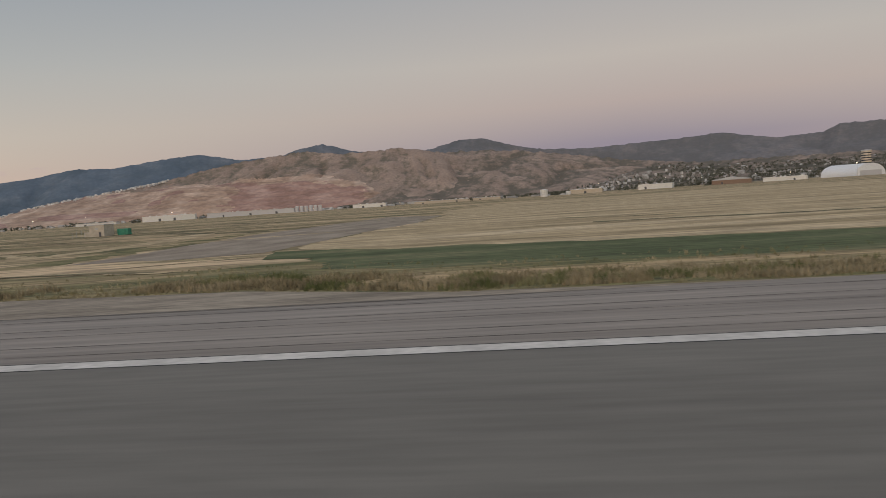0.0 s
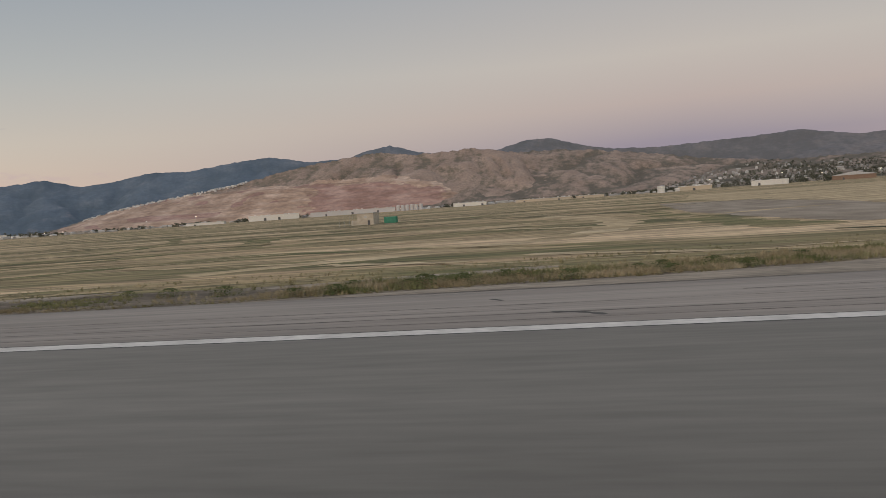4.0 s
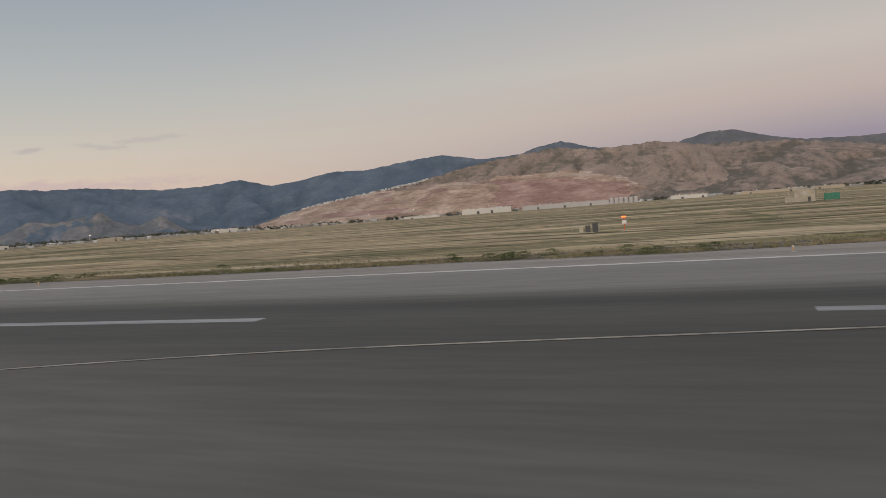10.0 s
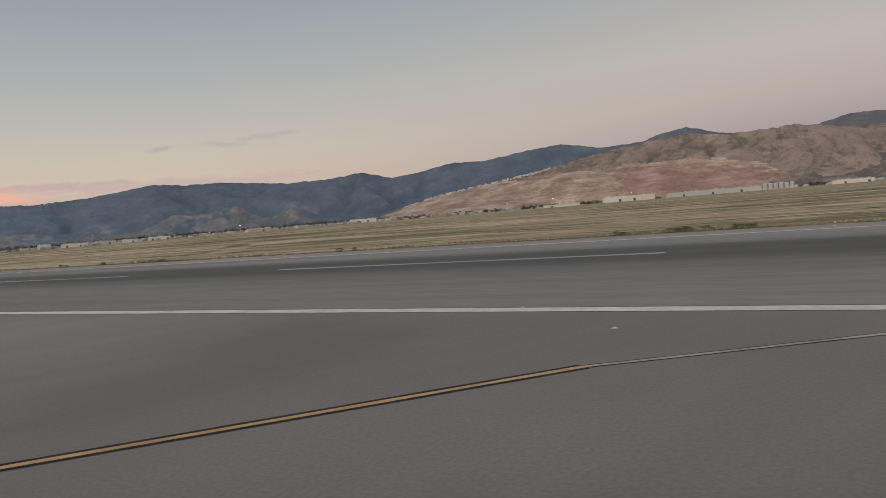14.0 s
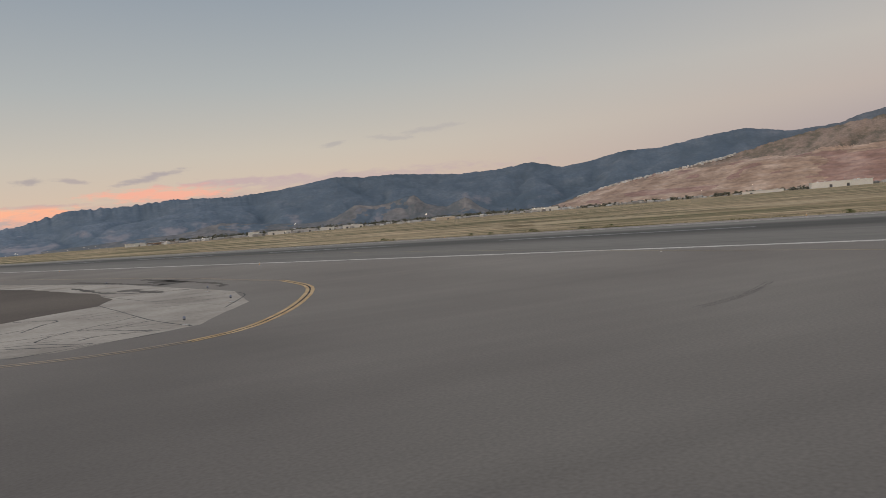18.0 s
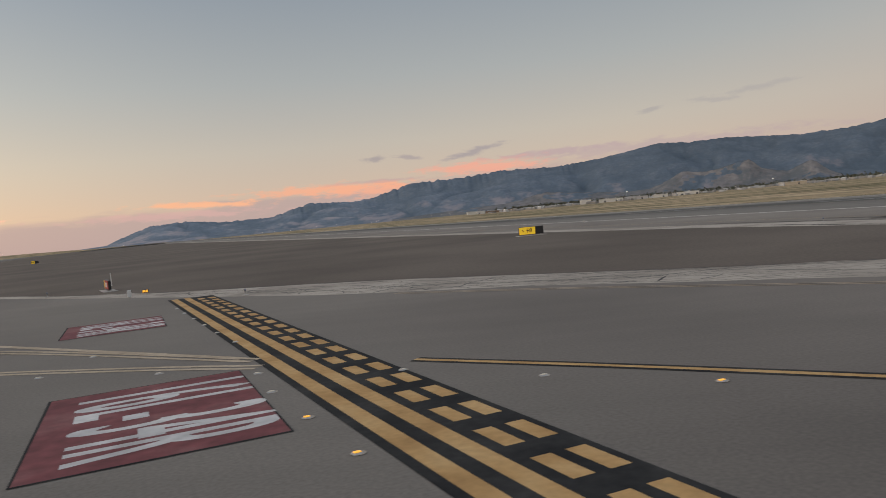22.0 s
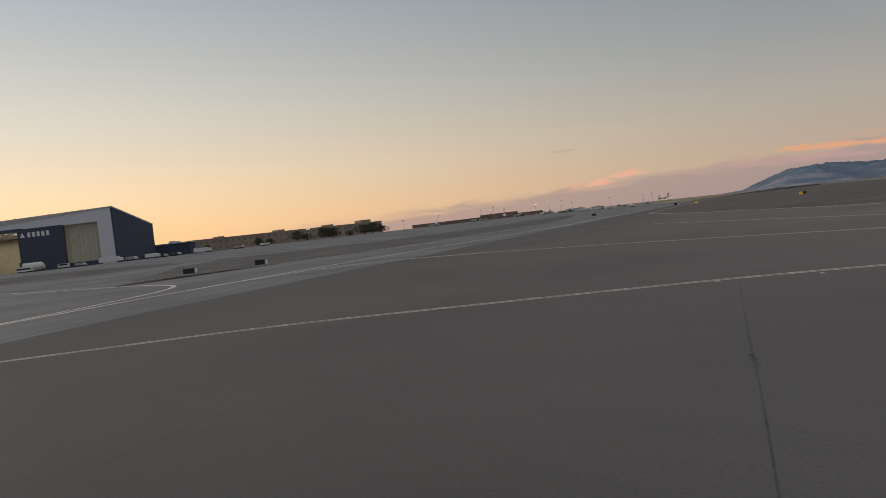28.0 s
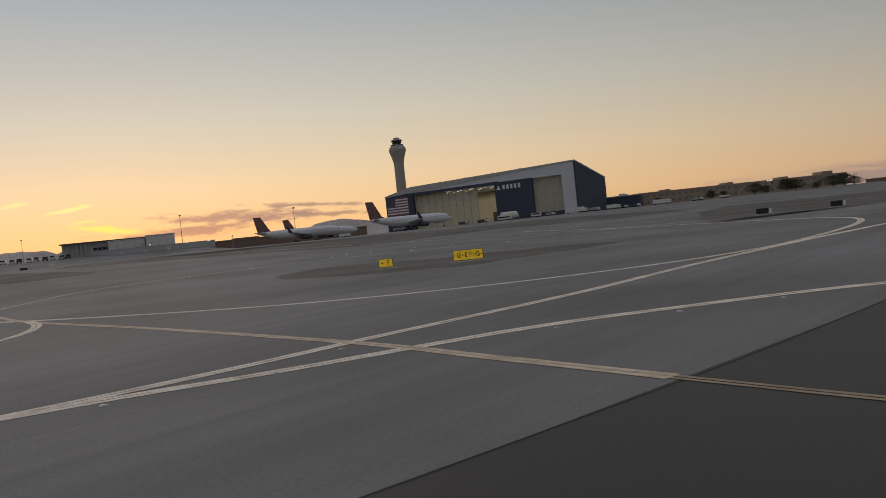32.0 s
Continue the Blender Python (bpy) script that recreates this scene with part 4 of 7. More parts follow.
def ridge_land(name, ridge, r_foot, r_top, foot, mats, label, pick=None, depth=60.0, scale=420.0, seed=3.0, step=0.13, rows=30, bench=None, creases=(), ragged_top=6.5, belly=0.38, north=0.0, jagged=0.0):
    """A slope rising from a foot line to a ridge given as (azimuth, height), seen from the airfield, cut by branching gullies."""
    cx, cy = -50.0, 100.0
    azs = [a for a, b in ridge]
    hs = [b for a, b in ridge]
    bm = bmesh.new()
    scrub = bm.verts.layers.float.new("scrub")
    dry = bm.verts.layers.float.new("dry")
    painted_haze = bm.verts.layers.float.new("painted_haze")
    slope = bm.verts.layers.float_vector.new("slope")
    grid = []
    n = int((azs[-1] - azs[0]) / step)
    for i in range(n + 1):
        az = azs[0] + (azs[-1] - azs[0]) * i / n
        a = radians(az)
        crest = float(np.interp(az, azs, hs))
        rough_top = crest + ragged_top * noise.fractal(Vector((az * 1.6, seed, 0)), 0.7, 2.1, 5) * min(1, crest / 60)
        rough_top += jagged * noise.fractal(Vector((az * 2.6, seed + 30, 0)), 0.9, 2.0, 3) * float(np.interp(az, (50, 60, 90, 92), (0, 1, 0.6, 0)))
        top, teeth = crest, rough_top - crest
        col = []
        for j in range(rows + 3):
            u = j / rows
            r = r_foot + (r_top - r_foot) * u
            x, y = cx + r * math.cos(a), cy + r * math.sin(a)
            s, w = a * r_top, r * 0.5
            bend = Vector((x * 0.0021, y * 0.0021, seed))
            s += 150 * noise.noise(bend) + 50 * noise.noise(bend * 3.1)
            w += 110 * noise.noise(bend + Vector((7, 3, 1)))
            v1 = gully(Vector((s / scale, w / scale, seed + 4)), 2.6)
            v2 = gully(Vector((s / scale * 2.3, w / scale * 2.1, seed + 9)), 2.4)
            v3 = gully(Vector((s / scale * 5.6, w / scale * 5.2, seed + 13)), 2.2)
            lump = noise.fractal(Vector((x * 0.004, y * 0.004, seed + 2)), 0.8, 2.1, 5)
            fork = 0.0
            for c_az, c_u0, c_u1, c_lean, c_wide in creases:
                if c_u0 < u < c_u1:
                    d = abs(az + 0.5 * noise.noise(Vector((u * 5, c_az, 0))) - c_az - c_lean * (1 - u)) / (c_wide * (1.25 - 0.6 * u))
                    fork = max(fork, max(0.0, 1 - d) ** 1.2 * min(1, (u - c_u0) * 8, (c_u1 - u) * 8))
            if u <= 1:
                hold = min(1.0, top / 150) * (math.sin(math.pi * min(1, 0.05 + u * 0.95)) ** 0.8) * (0.45 + 0.55 * u)
                z = foot + top * ((1 - belly) * u + belly * u * u) * (1 - foot / max(top, 1))
                cut = depth * (0.85 * v1 + 0.26 * v2 + 0.07 * v3 + 0.7 * fork + 0.12 - 0.25 * lump) * hold
                z = bench(az, z, u, cut) if bench else z - cut
                z = min(z, top * r / r_top - 1.5) if u < 1 else top
                z += teeth * u ** 7
            else:
                z = top + teeth - (u - 1) * 900
            v = bm.verts.new((x, y, z))
            v[slope] = (a * r_top, z + 0.4 * r, seed * 40)
            # gully beds darken: scrub grows there, and relief shade is put into the colour
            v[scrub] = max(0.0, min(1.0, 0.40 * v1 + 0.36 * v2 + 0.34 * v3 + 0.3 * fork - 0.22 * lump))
            v[dry] = float(np.interp(az, (-6, 22), (1, 0)))
            v[painted_haze] = float(np.interp(az, (48, 84), (0, 1)))
            col.append(v)
        grid.append(col)
    for a, b in zip(grid, grid[1:]):
        for j in range(rows + 2):
            f = bm.faces.new((a[j], b[j], b[j + 1], a[j + 1]))
            f.smooth = True
            if pick:
                f.material_index = pick(f.calc_center_median(), cx, cy)
    bm.normal_update()
    if sum(f.normal.z for f in bm.faces) < 0:
        bmesh.ops.reverse_faces(bm, faces=bm.faces[:])
        bm.normal_update()
    # slopes facing north get more scrub and painted shade
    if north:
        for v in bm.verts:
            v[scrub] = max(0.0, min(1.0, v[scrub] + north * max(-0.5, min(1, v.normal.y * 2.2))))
    ob = new(name, mesh_of(name, bm, *mats))
    return tagged(ob, label, "mountain" if "mountain" in name else "hill", kind="structure")


PIT_EDGE = [(0.5, 5), (2, 15), (5.3, 42), (6.3, 92), (10, 132), (16, 146), (17.2, 122), (22, 138), (27, 110), (31, 78), (34, 26)]


def pit_kind(c, cx, cy):
    az = math.degrees(math.atan2(c.y - cy, c.x - cx))
    top = float(np.interp(az, [a for a, b in PIT_EDGE], [b for a, b in PIT_EDGE])) if 0.5 < az < 34.5 else -99
    wob = 16 * noise.fractal(Vector((c.x * 0.006, c.y * 0.006, c.z * 0.02)), 0.8, 2, 4)
    if c.z + wob < top:
        return 1 if (5 < az + wob * 0.1 < 16.5 and c.z + 2 * wob < 0.8 * top) or noise.noise(c * 0.01) > 0.35 else 2
    return 0


def pit_bench(az, z, u, cut):
    """Terraces dug into the lower slope; above them the gullies run on."""
    top = float(np.interp(az, [a for a, b in PIT_EDGE], [b for a, b in PIT_EDGE])) if 1 < az < 34 else -99
    dug = max(0.0, min(1.0, (top + 12 - z) / 24))
    if dug and z > 5:
        s = 19.0
        wave = z + 7 * noise.noise(Vector((az * 0.55, 0, 2))) + 3 * noise.noise(Vector((az * 2.3, u * 3, 5)))
        k = math.floor(wave / s)
        step = k * s + s * max(0.0, min(1.0, (wave / s % 1 - 0.45) * 1.9)) - (wave - z)
        return (z - cut) * (1 - dug) + dug * (0.35 * (z - 0.35 * cut) + 0.65 * (step - 0.2 * cut))
    return z - cut


FRONT = [(-7.8, 0), (-6.8, 16), (-5.6, 58), (-3.2, 118), (-1.5, 168), (0, 200), (2.2, 227), (4.2, 245), (6, 236), (7, 237), (8.6, 234), (10, 244), (11.5, 254), (12.6, 247), (16.2, 222), (18.2, 204), (20.3, 178), (22.3, 152), (26.9, 112), (29.5, 90), (31.4, 68), (33.2, 40), (34.6, 16), (36, 0)]
TAN_SLOPE = [(-60, 76), (-46, 100), (-36, 88), (-30, 80), (-26, 84), (-21.8, 90), (-18, 90), (-15.9, 104), (-13, 123), (-9.5, 161), (-5.5, 199), (-2.5, 218), (1, 220), (4, 205), (8, 120)]
BACK = [(-46, 250), (-40, 290), (-34, 275), (-30, 262), (-28.3, 257), (-25.8, 259), (-24.8, 224), (-22, 217), (-20.4, 238), (-18.5, 271), (-15.7, 258), (-13, 254), (-9, 246), (-5.6, 262), (-3.9, 288), (-1.2, 353), (0.7, 354), (2.9, 310), (6, 290), (9, 332), (11.2, 384), (13.4, 353), (14.3, 326), (17.3, 314), (20.4, 358), (23, 339), (26.4, 300), (29, 304), (31.6, 262), (33.7, 244), (35.9, 290), (38.6, 264), (41.7, 258), (46.5, 289), (49, 286), (51.1, 300), (55.6, 246), (59, 226), (63, 236), (66, 216), (70.1, 209), (72.9, 146), (74.4, 132), (77.8, 146), (80.8, 83), (84.2, 81), (86.7, 103), (89.3, 92), (91.1, 43), (92.2, 8), (94, 0)]
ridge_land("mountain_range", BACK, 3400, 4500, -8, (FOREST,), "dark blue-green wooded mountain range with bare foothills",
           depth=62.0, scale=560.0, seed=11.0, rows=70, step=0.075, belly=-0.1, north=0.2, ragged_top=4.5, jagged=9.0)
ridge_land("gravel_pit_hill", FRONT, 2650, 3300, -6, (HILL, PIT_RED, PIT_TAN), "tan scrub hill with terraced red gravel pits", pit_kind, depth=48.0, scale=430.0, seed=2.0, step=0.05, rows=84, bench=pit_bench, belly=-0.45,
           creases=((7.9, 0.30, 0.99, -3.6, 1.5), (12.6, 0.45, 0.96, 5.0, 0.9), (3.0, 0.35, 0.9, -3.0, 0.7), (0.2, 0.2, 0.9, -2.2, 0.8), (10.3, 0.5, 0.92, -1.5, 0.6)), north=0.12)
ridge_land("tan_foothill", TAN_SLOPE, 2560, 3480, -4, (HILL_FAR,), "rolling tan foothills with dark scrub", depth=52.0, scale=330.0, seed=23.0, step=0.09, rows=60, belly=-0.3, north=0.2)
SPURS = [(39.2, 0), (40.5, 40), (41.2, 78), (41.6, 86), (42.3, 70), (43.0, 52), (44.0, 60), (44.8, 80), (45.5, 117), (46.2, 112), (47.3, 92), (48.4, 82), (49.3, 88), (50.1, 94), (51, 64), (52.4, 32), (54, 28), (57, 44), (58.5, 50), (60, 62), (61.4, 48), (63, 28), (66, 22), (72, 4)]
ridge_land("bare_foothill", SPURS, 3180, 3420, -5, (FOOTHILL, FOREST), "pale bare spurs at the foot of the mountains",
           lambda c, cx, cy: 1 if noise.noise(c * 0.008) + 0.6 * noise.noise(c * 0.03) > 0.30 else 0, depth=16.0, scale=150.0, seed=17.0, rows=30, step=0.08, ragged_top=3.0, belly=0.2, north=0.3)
WEST_RANGE = [(147, 10), (148.6, 78), (149.8, 104), (151.9, 130), (153.6, 118), (154.8, 86), (158, 40), (166, 50), (168, 96), (169.2, 120), (170, 98), (170.6, 110), (171.2, 88), (172, 112), (173.5, 118), (174.5, 120), (178, 100), (184, 130), (192, 90), (205, 120), (220, 60), (240, 110), (265, 50)]
ridge_land("western_mountain", WEST_RANGE, 4000, 4500, 0, (FAR_RANGE,), "low dark hills against the sunset", depth=20.0, seed=7.0, step=0.3, rows=12)
TOWN_SLOPE = [(-60, 70), (-46, 74), (-36, 62), (-30, 52), (-24, 54), (-20, 60), (-16.9, 74), (-14.5, 66), (-12, 26), (-9, 2)]
TOWN_GROUND = material("wooded_town_slope", [(0.09, 0.080, 0.060), (0.17, 0.138, 0.108), (0.26, 0.205, 0.165)], 0.008, 1.0, 0.5, 0.05, fine=0.4, fine_scale=0.035, detail=10)
ridge_land("town_hill", TOWN_SLOPE, 2050, 2800, -4, (TOWN_GROUND,), "gentle slope covered with trees and houses", depth=16.0, scale=260.0, seed=5.0, step=0.2, rows=24)


# ---- town and trees far off ----
def far_at(az, r):
    a = radians(az)
    return -50 + r * math.cos(a), 100 + r * math.sin(a)


def scatter_boxes(name, spots, mat, label):
    bm = bmesh.new()
    for x, y, z, w, d, h, turn in spots:
        c, s = math.cos(turn), math.sin(turn)
        vs = [bm.verts.new((x + c * u - s * v, y + s * u + c * v, zz)) for zz in (z - 3, z + h) for u, v in ((-w, -d), (w, -d), (w, d), (-w, d))]
        top = [bm.verts.new((x + c * u, y + s * u, z + h * 1.4)) for u in (-w, w)]
        for f in ((0, 1, 5, 4), (1, 2, 6, 5), (2, 3, 7, 6), (3, 0, 4, 7)):
            bm.faces.new([vs[i] for i in f])
        bm.faces.new((vs[4], vs[5], top[1], top[0]))
        bm.faces.new((vs[7], top[0], top[1], vs[6]))
        bm.faces.new((vs[4], top[0], vs[7]))
        bm.faces.new((vs[5], vs[6], top[1]))
    return solid(name, bm, mat, label, "houses", "stuff")


def tree_clump(bm, x, y, z, h, w, rnd, leaves=22):
    """An uneven crown of leaf clumps on a short trunk."""
    t = 0.025 * h
    a = [bm.verts.new((x + t * u, y + t * v, z - 1)) for u, v in ((-1, -1), (1, -1), (0, 1))]
    b = [bm.verts.new((x + t * 0.4 * u, y + t * 0.4 * v, z + h * 0.5)) for u, v in ((-1, -1), (1, -1), (0, 1))]
    for i in range(3):
        bm.faces.new((a[i], a[(i + 1) % 3], b[(i + 1) % 3], b[i]))
    for k in range(leaves):
        u = rnd.random()
        ang, rr = rnd.random() * 6.283, 0.75 * w * math.sqrt(rnd.random()) * math.sin(math.pi * (0.22 + 0.7 * u))
        c = Vector((x + rr * math.cos(ang), y + rr * math.sin(ang), z + h * (0.1 + 0.74 * u)))
        s = h * (0.15 + 0.12 * rnd.random())
        q = [bm.verts.new(c + Vector((rnd.uniform(-1, 1), rnd.uniform(-1, 1), rnd.uniform(-0.6, 0.6))).normalized() * s * rnd.uniform(0.8, 1.4)) for _ in range(4)]
        for f in ((0, 1, 2), (0, 2, 3), (0, 3, 1), (1, 3, 2)):
            bm.faces.new([q[i] for i in f])


rnd = random.Random(5)
spots = []
for _ in range(150):
    az = rnd.uniform(21.5, 33)
    z = float(np.interp(az, [a for a, b in FRONT], [b for a, b in FRONT]))
    r = 3297 - rnd.uniform(0, 40) * rnd.random()
    x, y = far_at(az, r)
    spots.append((x, y, z - (3297 - r) * 0.2 - 2, rnd.uniform(2.5, 5), rnd.uniform(3, 5), rnd.uniform(3, 5), rnd.uniform(0, 3)))
scatter_boxes("ridge_houses", spots, PALE_CITY, "row of pale houses along the ridge above the gravel pit")
spots, bm = [], bmesh.new()
for _ in range(1300):
    az, u = rnd.uniform(-50, -11), rnd.random() ** 1.1
    r = 2050 + 750 * u
    x, y = far_at(az, r)
    top = float(np.interp(az, [a for a, b in TOWN_SLOPE], [b for a, b in TOWN_SLOPE]))
    z = top * (0.62 * u + 0.38 * u * u) - 2
    big = rnd.random() < 0.08
    if rnd.random() < 0.42:
        spots.append((x, y, z, rnd.uniform(1.8, 4) * (2.6 if big else 1), rnd.uniform(2.5, 5), rnd.uniform(2.2, 4) * (1.8 if big else 1), rnd.uniform(0, 3)))
    for _ in range(3 if az < -16 and rnd.random() < 0.7 else rnd.randint(0, 1)):
        tree_clump(bm, x + rnd.uniform(-25, 25), y + rnd.uniform(-40, 40), z, rnd.uniform(6, 11), rnd.uniform(5, 9), rnd, 11)
scatter_boxes("slope_houses", spots, CITY, "pale town houses among trees on the slope")
solid("slope_trees", bm, TREE_FAR, "dark trees among the houses of the town", "trees", "stuff")
spots, bm = [], bmesh.new()
for _ in range(900):
    az = rnd.uniform(35, 64)
    r = rnd.uniform(1900, 3300)
    x, y = far_at(az, r)
    z = -3 + max(0, r - 3000) * 0.03
    if rnd.random() < 0.5:
        spots.append((x, y, z, rnd.uniform(2.5, 6) * rnd.choice((1, 1, 1, 3)), rnd.uniform(3, 8), rnd.uniform(2, 4.5), rnd.uniform(0, 3)))
    tree_clump(bm, x + rnd.uniform(-25, 25), y + rnd.uniform(-40, 40), z, rnd.uniform(8, 14), rnd.uniform(5, 9), rnd, 9)
scatter_boxes("valley_houses", spots, CITY, "pale industrial sheds and houses below the mountains")
solid("valley_trees", bm, TREE_FAR, "dark trees below the mountains", "trees", "stuff")
spots = []
for _ in range(330):
    az = rnd.uniform(-14, 66)
    x, y = far_at(az, rnd.uniform(1560, 1980))
    spots.append((x, y, -3, rnd.uniform(2, 5) * rnd.choice((1, 1, 1, 2.6)), rnd.uniform(2.5, 6), rnd.uniform(1.8, 4.6), rnd.uniform(0, 3)))
scatter_boxes("airfield_edge_sheds", spots, CITY, "low pale sheds along the far side of the airfield")
bm, poles = bmesh.new(), bmesh.new()
for _ in range(110):
    x, y = far_at(rnd.choice((rnd.uniform(28, 66), rnd.uniform(-14, 60), rnd.uniform(60, 92))), rnd.uniform(1500, 2300))
    h = rnd.uniform(3, 8)
    add_box(poles, x - 0.06, x + 0.06, y - 0.06, y + 0.06, -3.2, -3 + h)
    add_box(bm, x - 0.35, x + 0.35, y - 0.35, y + 0.35, -3 + h, -2.6 + h)
solid("lamp_poles", poles, plain("lamp_pole_steel", (0.3, 0.3, 0.3), 0.5), "thin poles of street lamps along the airfield edge", "poles", "stuff")
solid("street_lamps", bm, lamp_material("street_lamp_glow", (1.0, 0.85, 0.66), 2.2), "lit street lamps far along the airfield edge", "lamps", "stuff")
bm = bmesh.new()
for _ in range(64):
    az0, r0 = rnd.choice([rnd.uniform(-28, 34), rnd.uniform(-14, 3), rnd.uniform(18, 34)]), rnd.uniform(1560, 1900)
    for _ in range(rnd.randint(3, 13)):
        x, y = far_at(az0 + rnd.uniform(-0.7, 0.7), r0 + rnd.uniform(-30, 30))
        tree_clump(bm, x, y, -3, rnd.uniform(4, 9.5), rnd.uniform(4, 8), rnd, 20)
solid("tree_line", bm, TREE_FAR, "dark uneven line of trees beyond the airfield", "trees", "stuff")

# ---- industrial buildings beyond the grassland ----
PALE_WALL = plain("pale_metal_wall", (0.62, 0.60, 0.56), 0.6)
GREY_WALL = plain("grey_metal_wall", (0.46, 0.45, 0.45), 0.6, vary=0.05)
TAN_WALL = plain("tan_block_wall", (0.46, 0.39, 0.30), 0.8)
BROWN_WALL = plain("brown_brick_wall", (0.22, 0.15, 0.11), 0.8)
ROOF_GREY = plain("grey_sheet_roof", (0.42, 0.42, 0.42), 0.6)
ROOF_WHITE = plain("white_sheet_roof", (0.66, 0.66, 0.66), 0.5)
DOOR_DARK = plain("dark_door", (0.08, 0.08, 0.085), 0.5)
GLASS_DARK = plain("dark_window_glass", (0.03, 0.035, 0.045), 0.12)
STEEL = plain("galvanised_steel", (0.38, 0.38, 0.38), 0.45, 0.6)
FLOOD = lamp_material("floodlight_lens", (1.0, 0.86, 0.62), 6.0)
APRON_LENS = lamp_material("apron_lamp_lens", (1.0, 0.80, 0.60), 1.6)


def frame_between(ob, p, q, z):
    """Sets ob with its x axis from p to q, at height z."""
    ob.matrix_world = pose(p[0], p[1], z, 0, 0, math.degrees(math.atan2(q[1] - p[1], q[0] - p[0])))
    return math.hypot(q[0] - p[0], q[1] - p[1])


def shed_building(p, q, h, wall, roof, label, deep=-40.0, doors=3, gable=0.0, z=-3.2, group=""):
    b = thing("industrial_building", label, "building", group)
    n = frame_between(b, p, q, z)
    y0, y1 = sorted((0, deep))
    part("wall", box(0, n, y0, y1, 0, h), wall, b)
    bm = bmesh.new()
    if gable:
        prof = [(-0.8, h), (n / 2, h + gable), (n + 0.8, h)]
        vs = [[bm.verts.new((u, v, w + dz)) for u, w in prof] for v in (y0 - 1, y1 + 1) for dz in (0.0, 0.5)]
        for i in range(2):
            bm.faces.new((vs[1][i], vs[1][i + 1], vs[3][i + 1], vs[3][i]))
            bm.faces.new((vs[0][i + 1], vs[0][i], vs[2][i], vs[2][i + 1]))
            for a, c in ((0, 1), (3, 2)):
                bm.faces.new((vs[a][i], vs[a][i + 1], vs[c][i + 1], vs[c][i]))
        for a, c in ((0, 1), (2, 3)):
            bm.faces.new(vs[a])
    else:
        add_box(bm, -0.6, n + 0.6, y0 - 0.6, y1 + 0.6, h, h + 0.7)
    part("roof", bm, roof, b)
    face = y1 if abs(y1) < abs(y0) else y0
    out = 0.12 if face == y1 else -0.12
    rd = random.Random(int(n * 7))
    for k in range(max(3, int(n / 11))):
        u, w = rd.uniform(2, n - 6), rd.uniform(1.5, 4)
        part("roof_unit", box(u, u + w, (y0 + y1) / 2 - 3, (y0 + y1) / 2 + rd.uniform(-1, 3), h + 0.6, h + 1.0 + rd.uniform(0.3, 1.5)), rd.choice((PALE_WALL, GREY_WALL, ROOF_WHITE)), b)
    for k in range(doors // 2):
        u = n * (k + 0.2 + 0.6 * rd.random()) / (doors // 2)
        w = rd.uniform(2.5, 5.0)
        yy = sorted((face, face + out))
        part("loading_door", box(u - w / 2, u + w / 2, yy[0], yy[1], 0, h * 0.55), DOOR_DARK, b)
    return b


SHEDS = [
    ((1387, 571), (1422, 477), 10.5, PALE_WALL, ROOF_WHITE, "long white warehouse with a flat roof", 4, 0),
    ((1429, 455), (1472, 287), 9.0, GREY_WALL, ROOF_GREY, "long grey warehouse with a flat roof", 6, 0),
    ((1337, 680), (1362, 612), 5.0, PALE_WALL, ROOF_GREY, "low pale shed beyond the grass", 3, 0),
    ((1491, 168), (1497, 100), 7.5, PALE_WALL, ROOF_GREY, "white office block with small windows", 5, 0),
    ((1499, 40), (1494, -137), 5.0, TAN_WALL, ROOF_GREY, "low tan sheds in a row", 6, 0),
    ((1474, -276), (1462, -337), 8.5, TAN_WALL, ROOF_WHITE, "tan industrial building with a white roof", 3, 0),
    ((1444, -404), (1426, -464), 9.5, PALE_WALL, ROOF_WHITE, "white building beside a brick hall", 3, 0),
    ((1401, -530), (1378, -594), 8.0, BROWN_WALL, ROOF_GREY, "brown hangar with a pale pitched roof", 2, 5.5),
    ((1371, -612), (1342, -676), 7.0, PALE_WALL, ROOF_WHITE, "long white hangar with a flat roof", 3, 0),
    ((831, 1577), (851, 1565), 9.5, PALE_WALL, ROOF_WHITE, "white block building by the far airfield edge", 2, 0),
    ((867, 1555), (909, 1528), 7.5, PALE_WALL, ROOF_GREY, "long low white shed", 4, 0),
    ((914, 1524), (954, 1497), 7.0, GREY_WALL, ROOF_GREY, "long grey shed with a flat roof", 4, 0),
    ((963, 1490), (988, 1472), 6.5, PALE_WALL, ROOF_WHITE, "low white shed with a pale roof", 3, 0),
    ((1004, 1459), (1039, 1431), 7.0, PALE_WALL, ROOF_WHITE, "long pale shed with open dark bays", 6, 0),
    ((1190, 1349), (1228, 1315), 7.0, TAN_WALL, ROOF_WHITE, "tan works building with a white roof", 3, 0),
    ((1359, 1180), (1398, 1134), 8.5, PALE_WALL, ROOF_WHITE, "white works building with wide doors", 3, 0),
    ((658, 1809), (697, 1793), 7.0, PALE_WALL, ROOF_WHITE, "white shed far along the airfield", 2, 0),
    ((700, 1791), (764, 1761), 5.5, BROWN_WALL, ROOF_GREY, "long low dark hall with a grey roof", 4, 0),
]
for p, q, h, wall, roof, label, doors, gable in SHEDS:
    shed_building(p, q, h, wall, roof, label, 40.0, doors, gable)


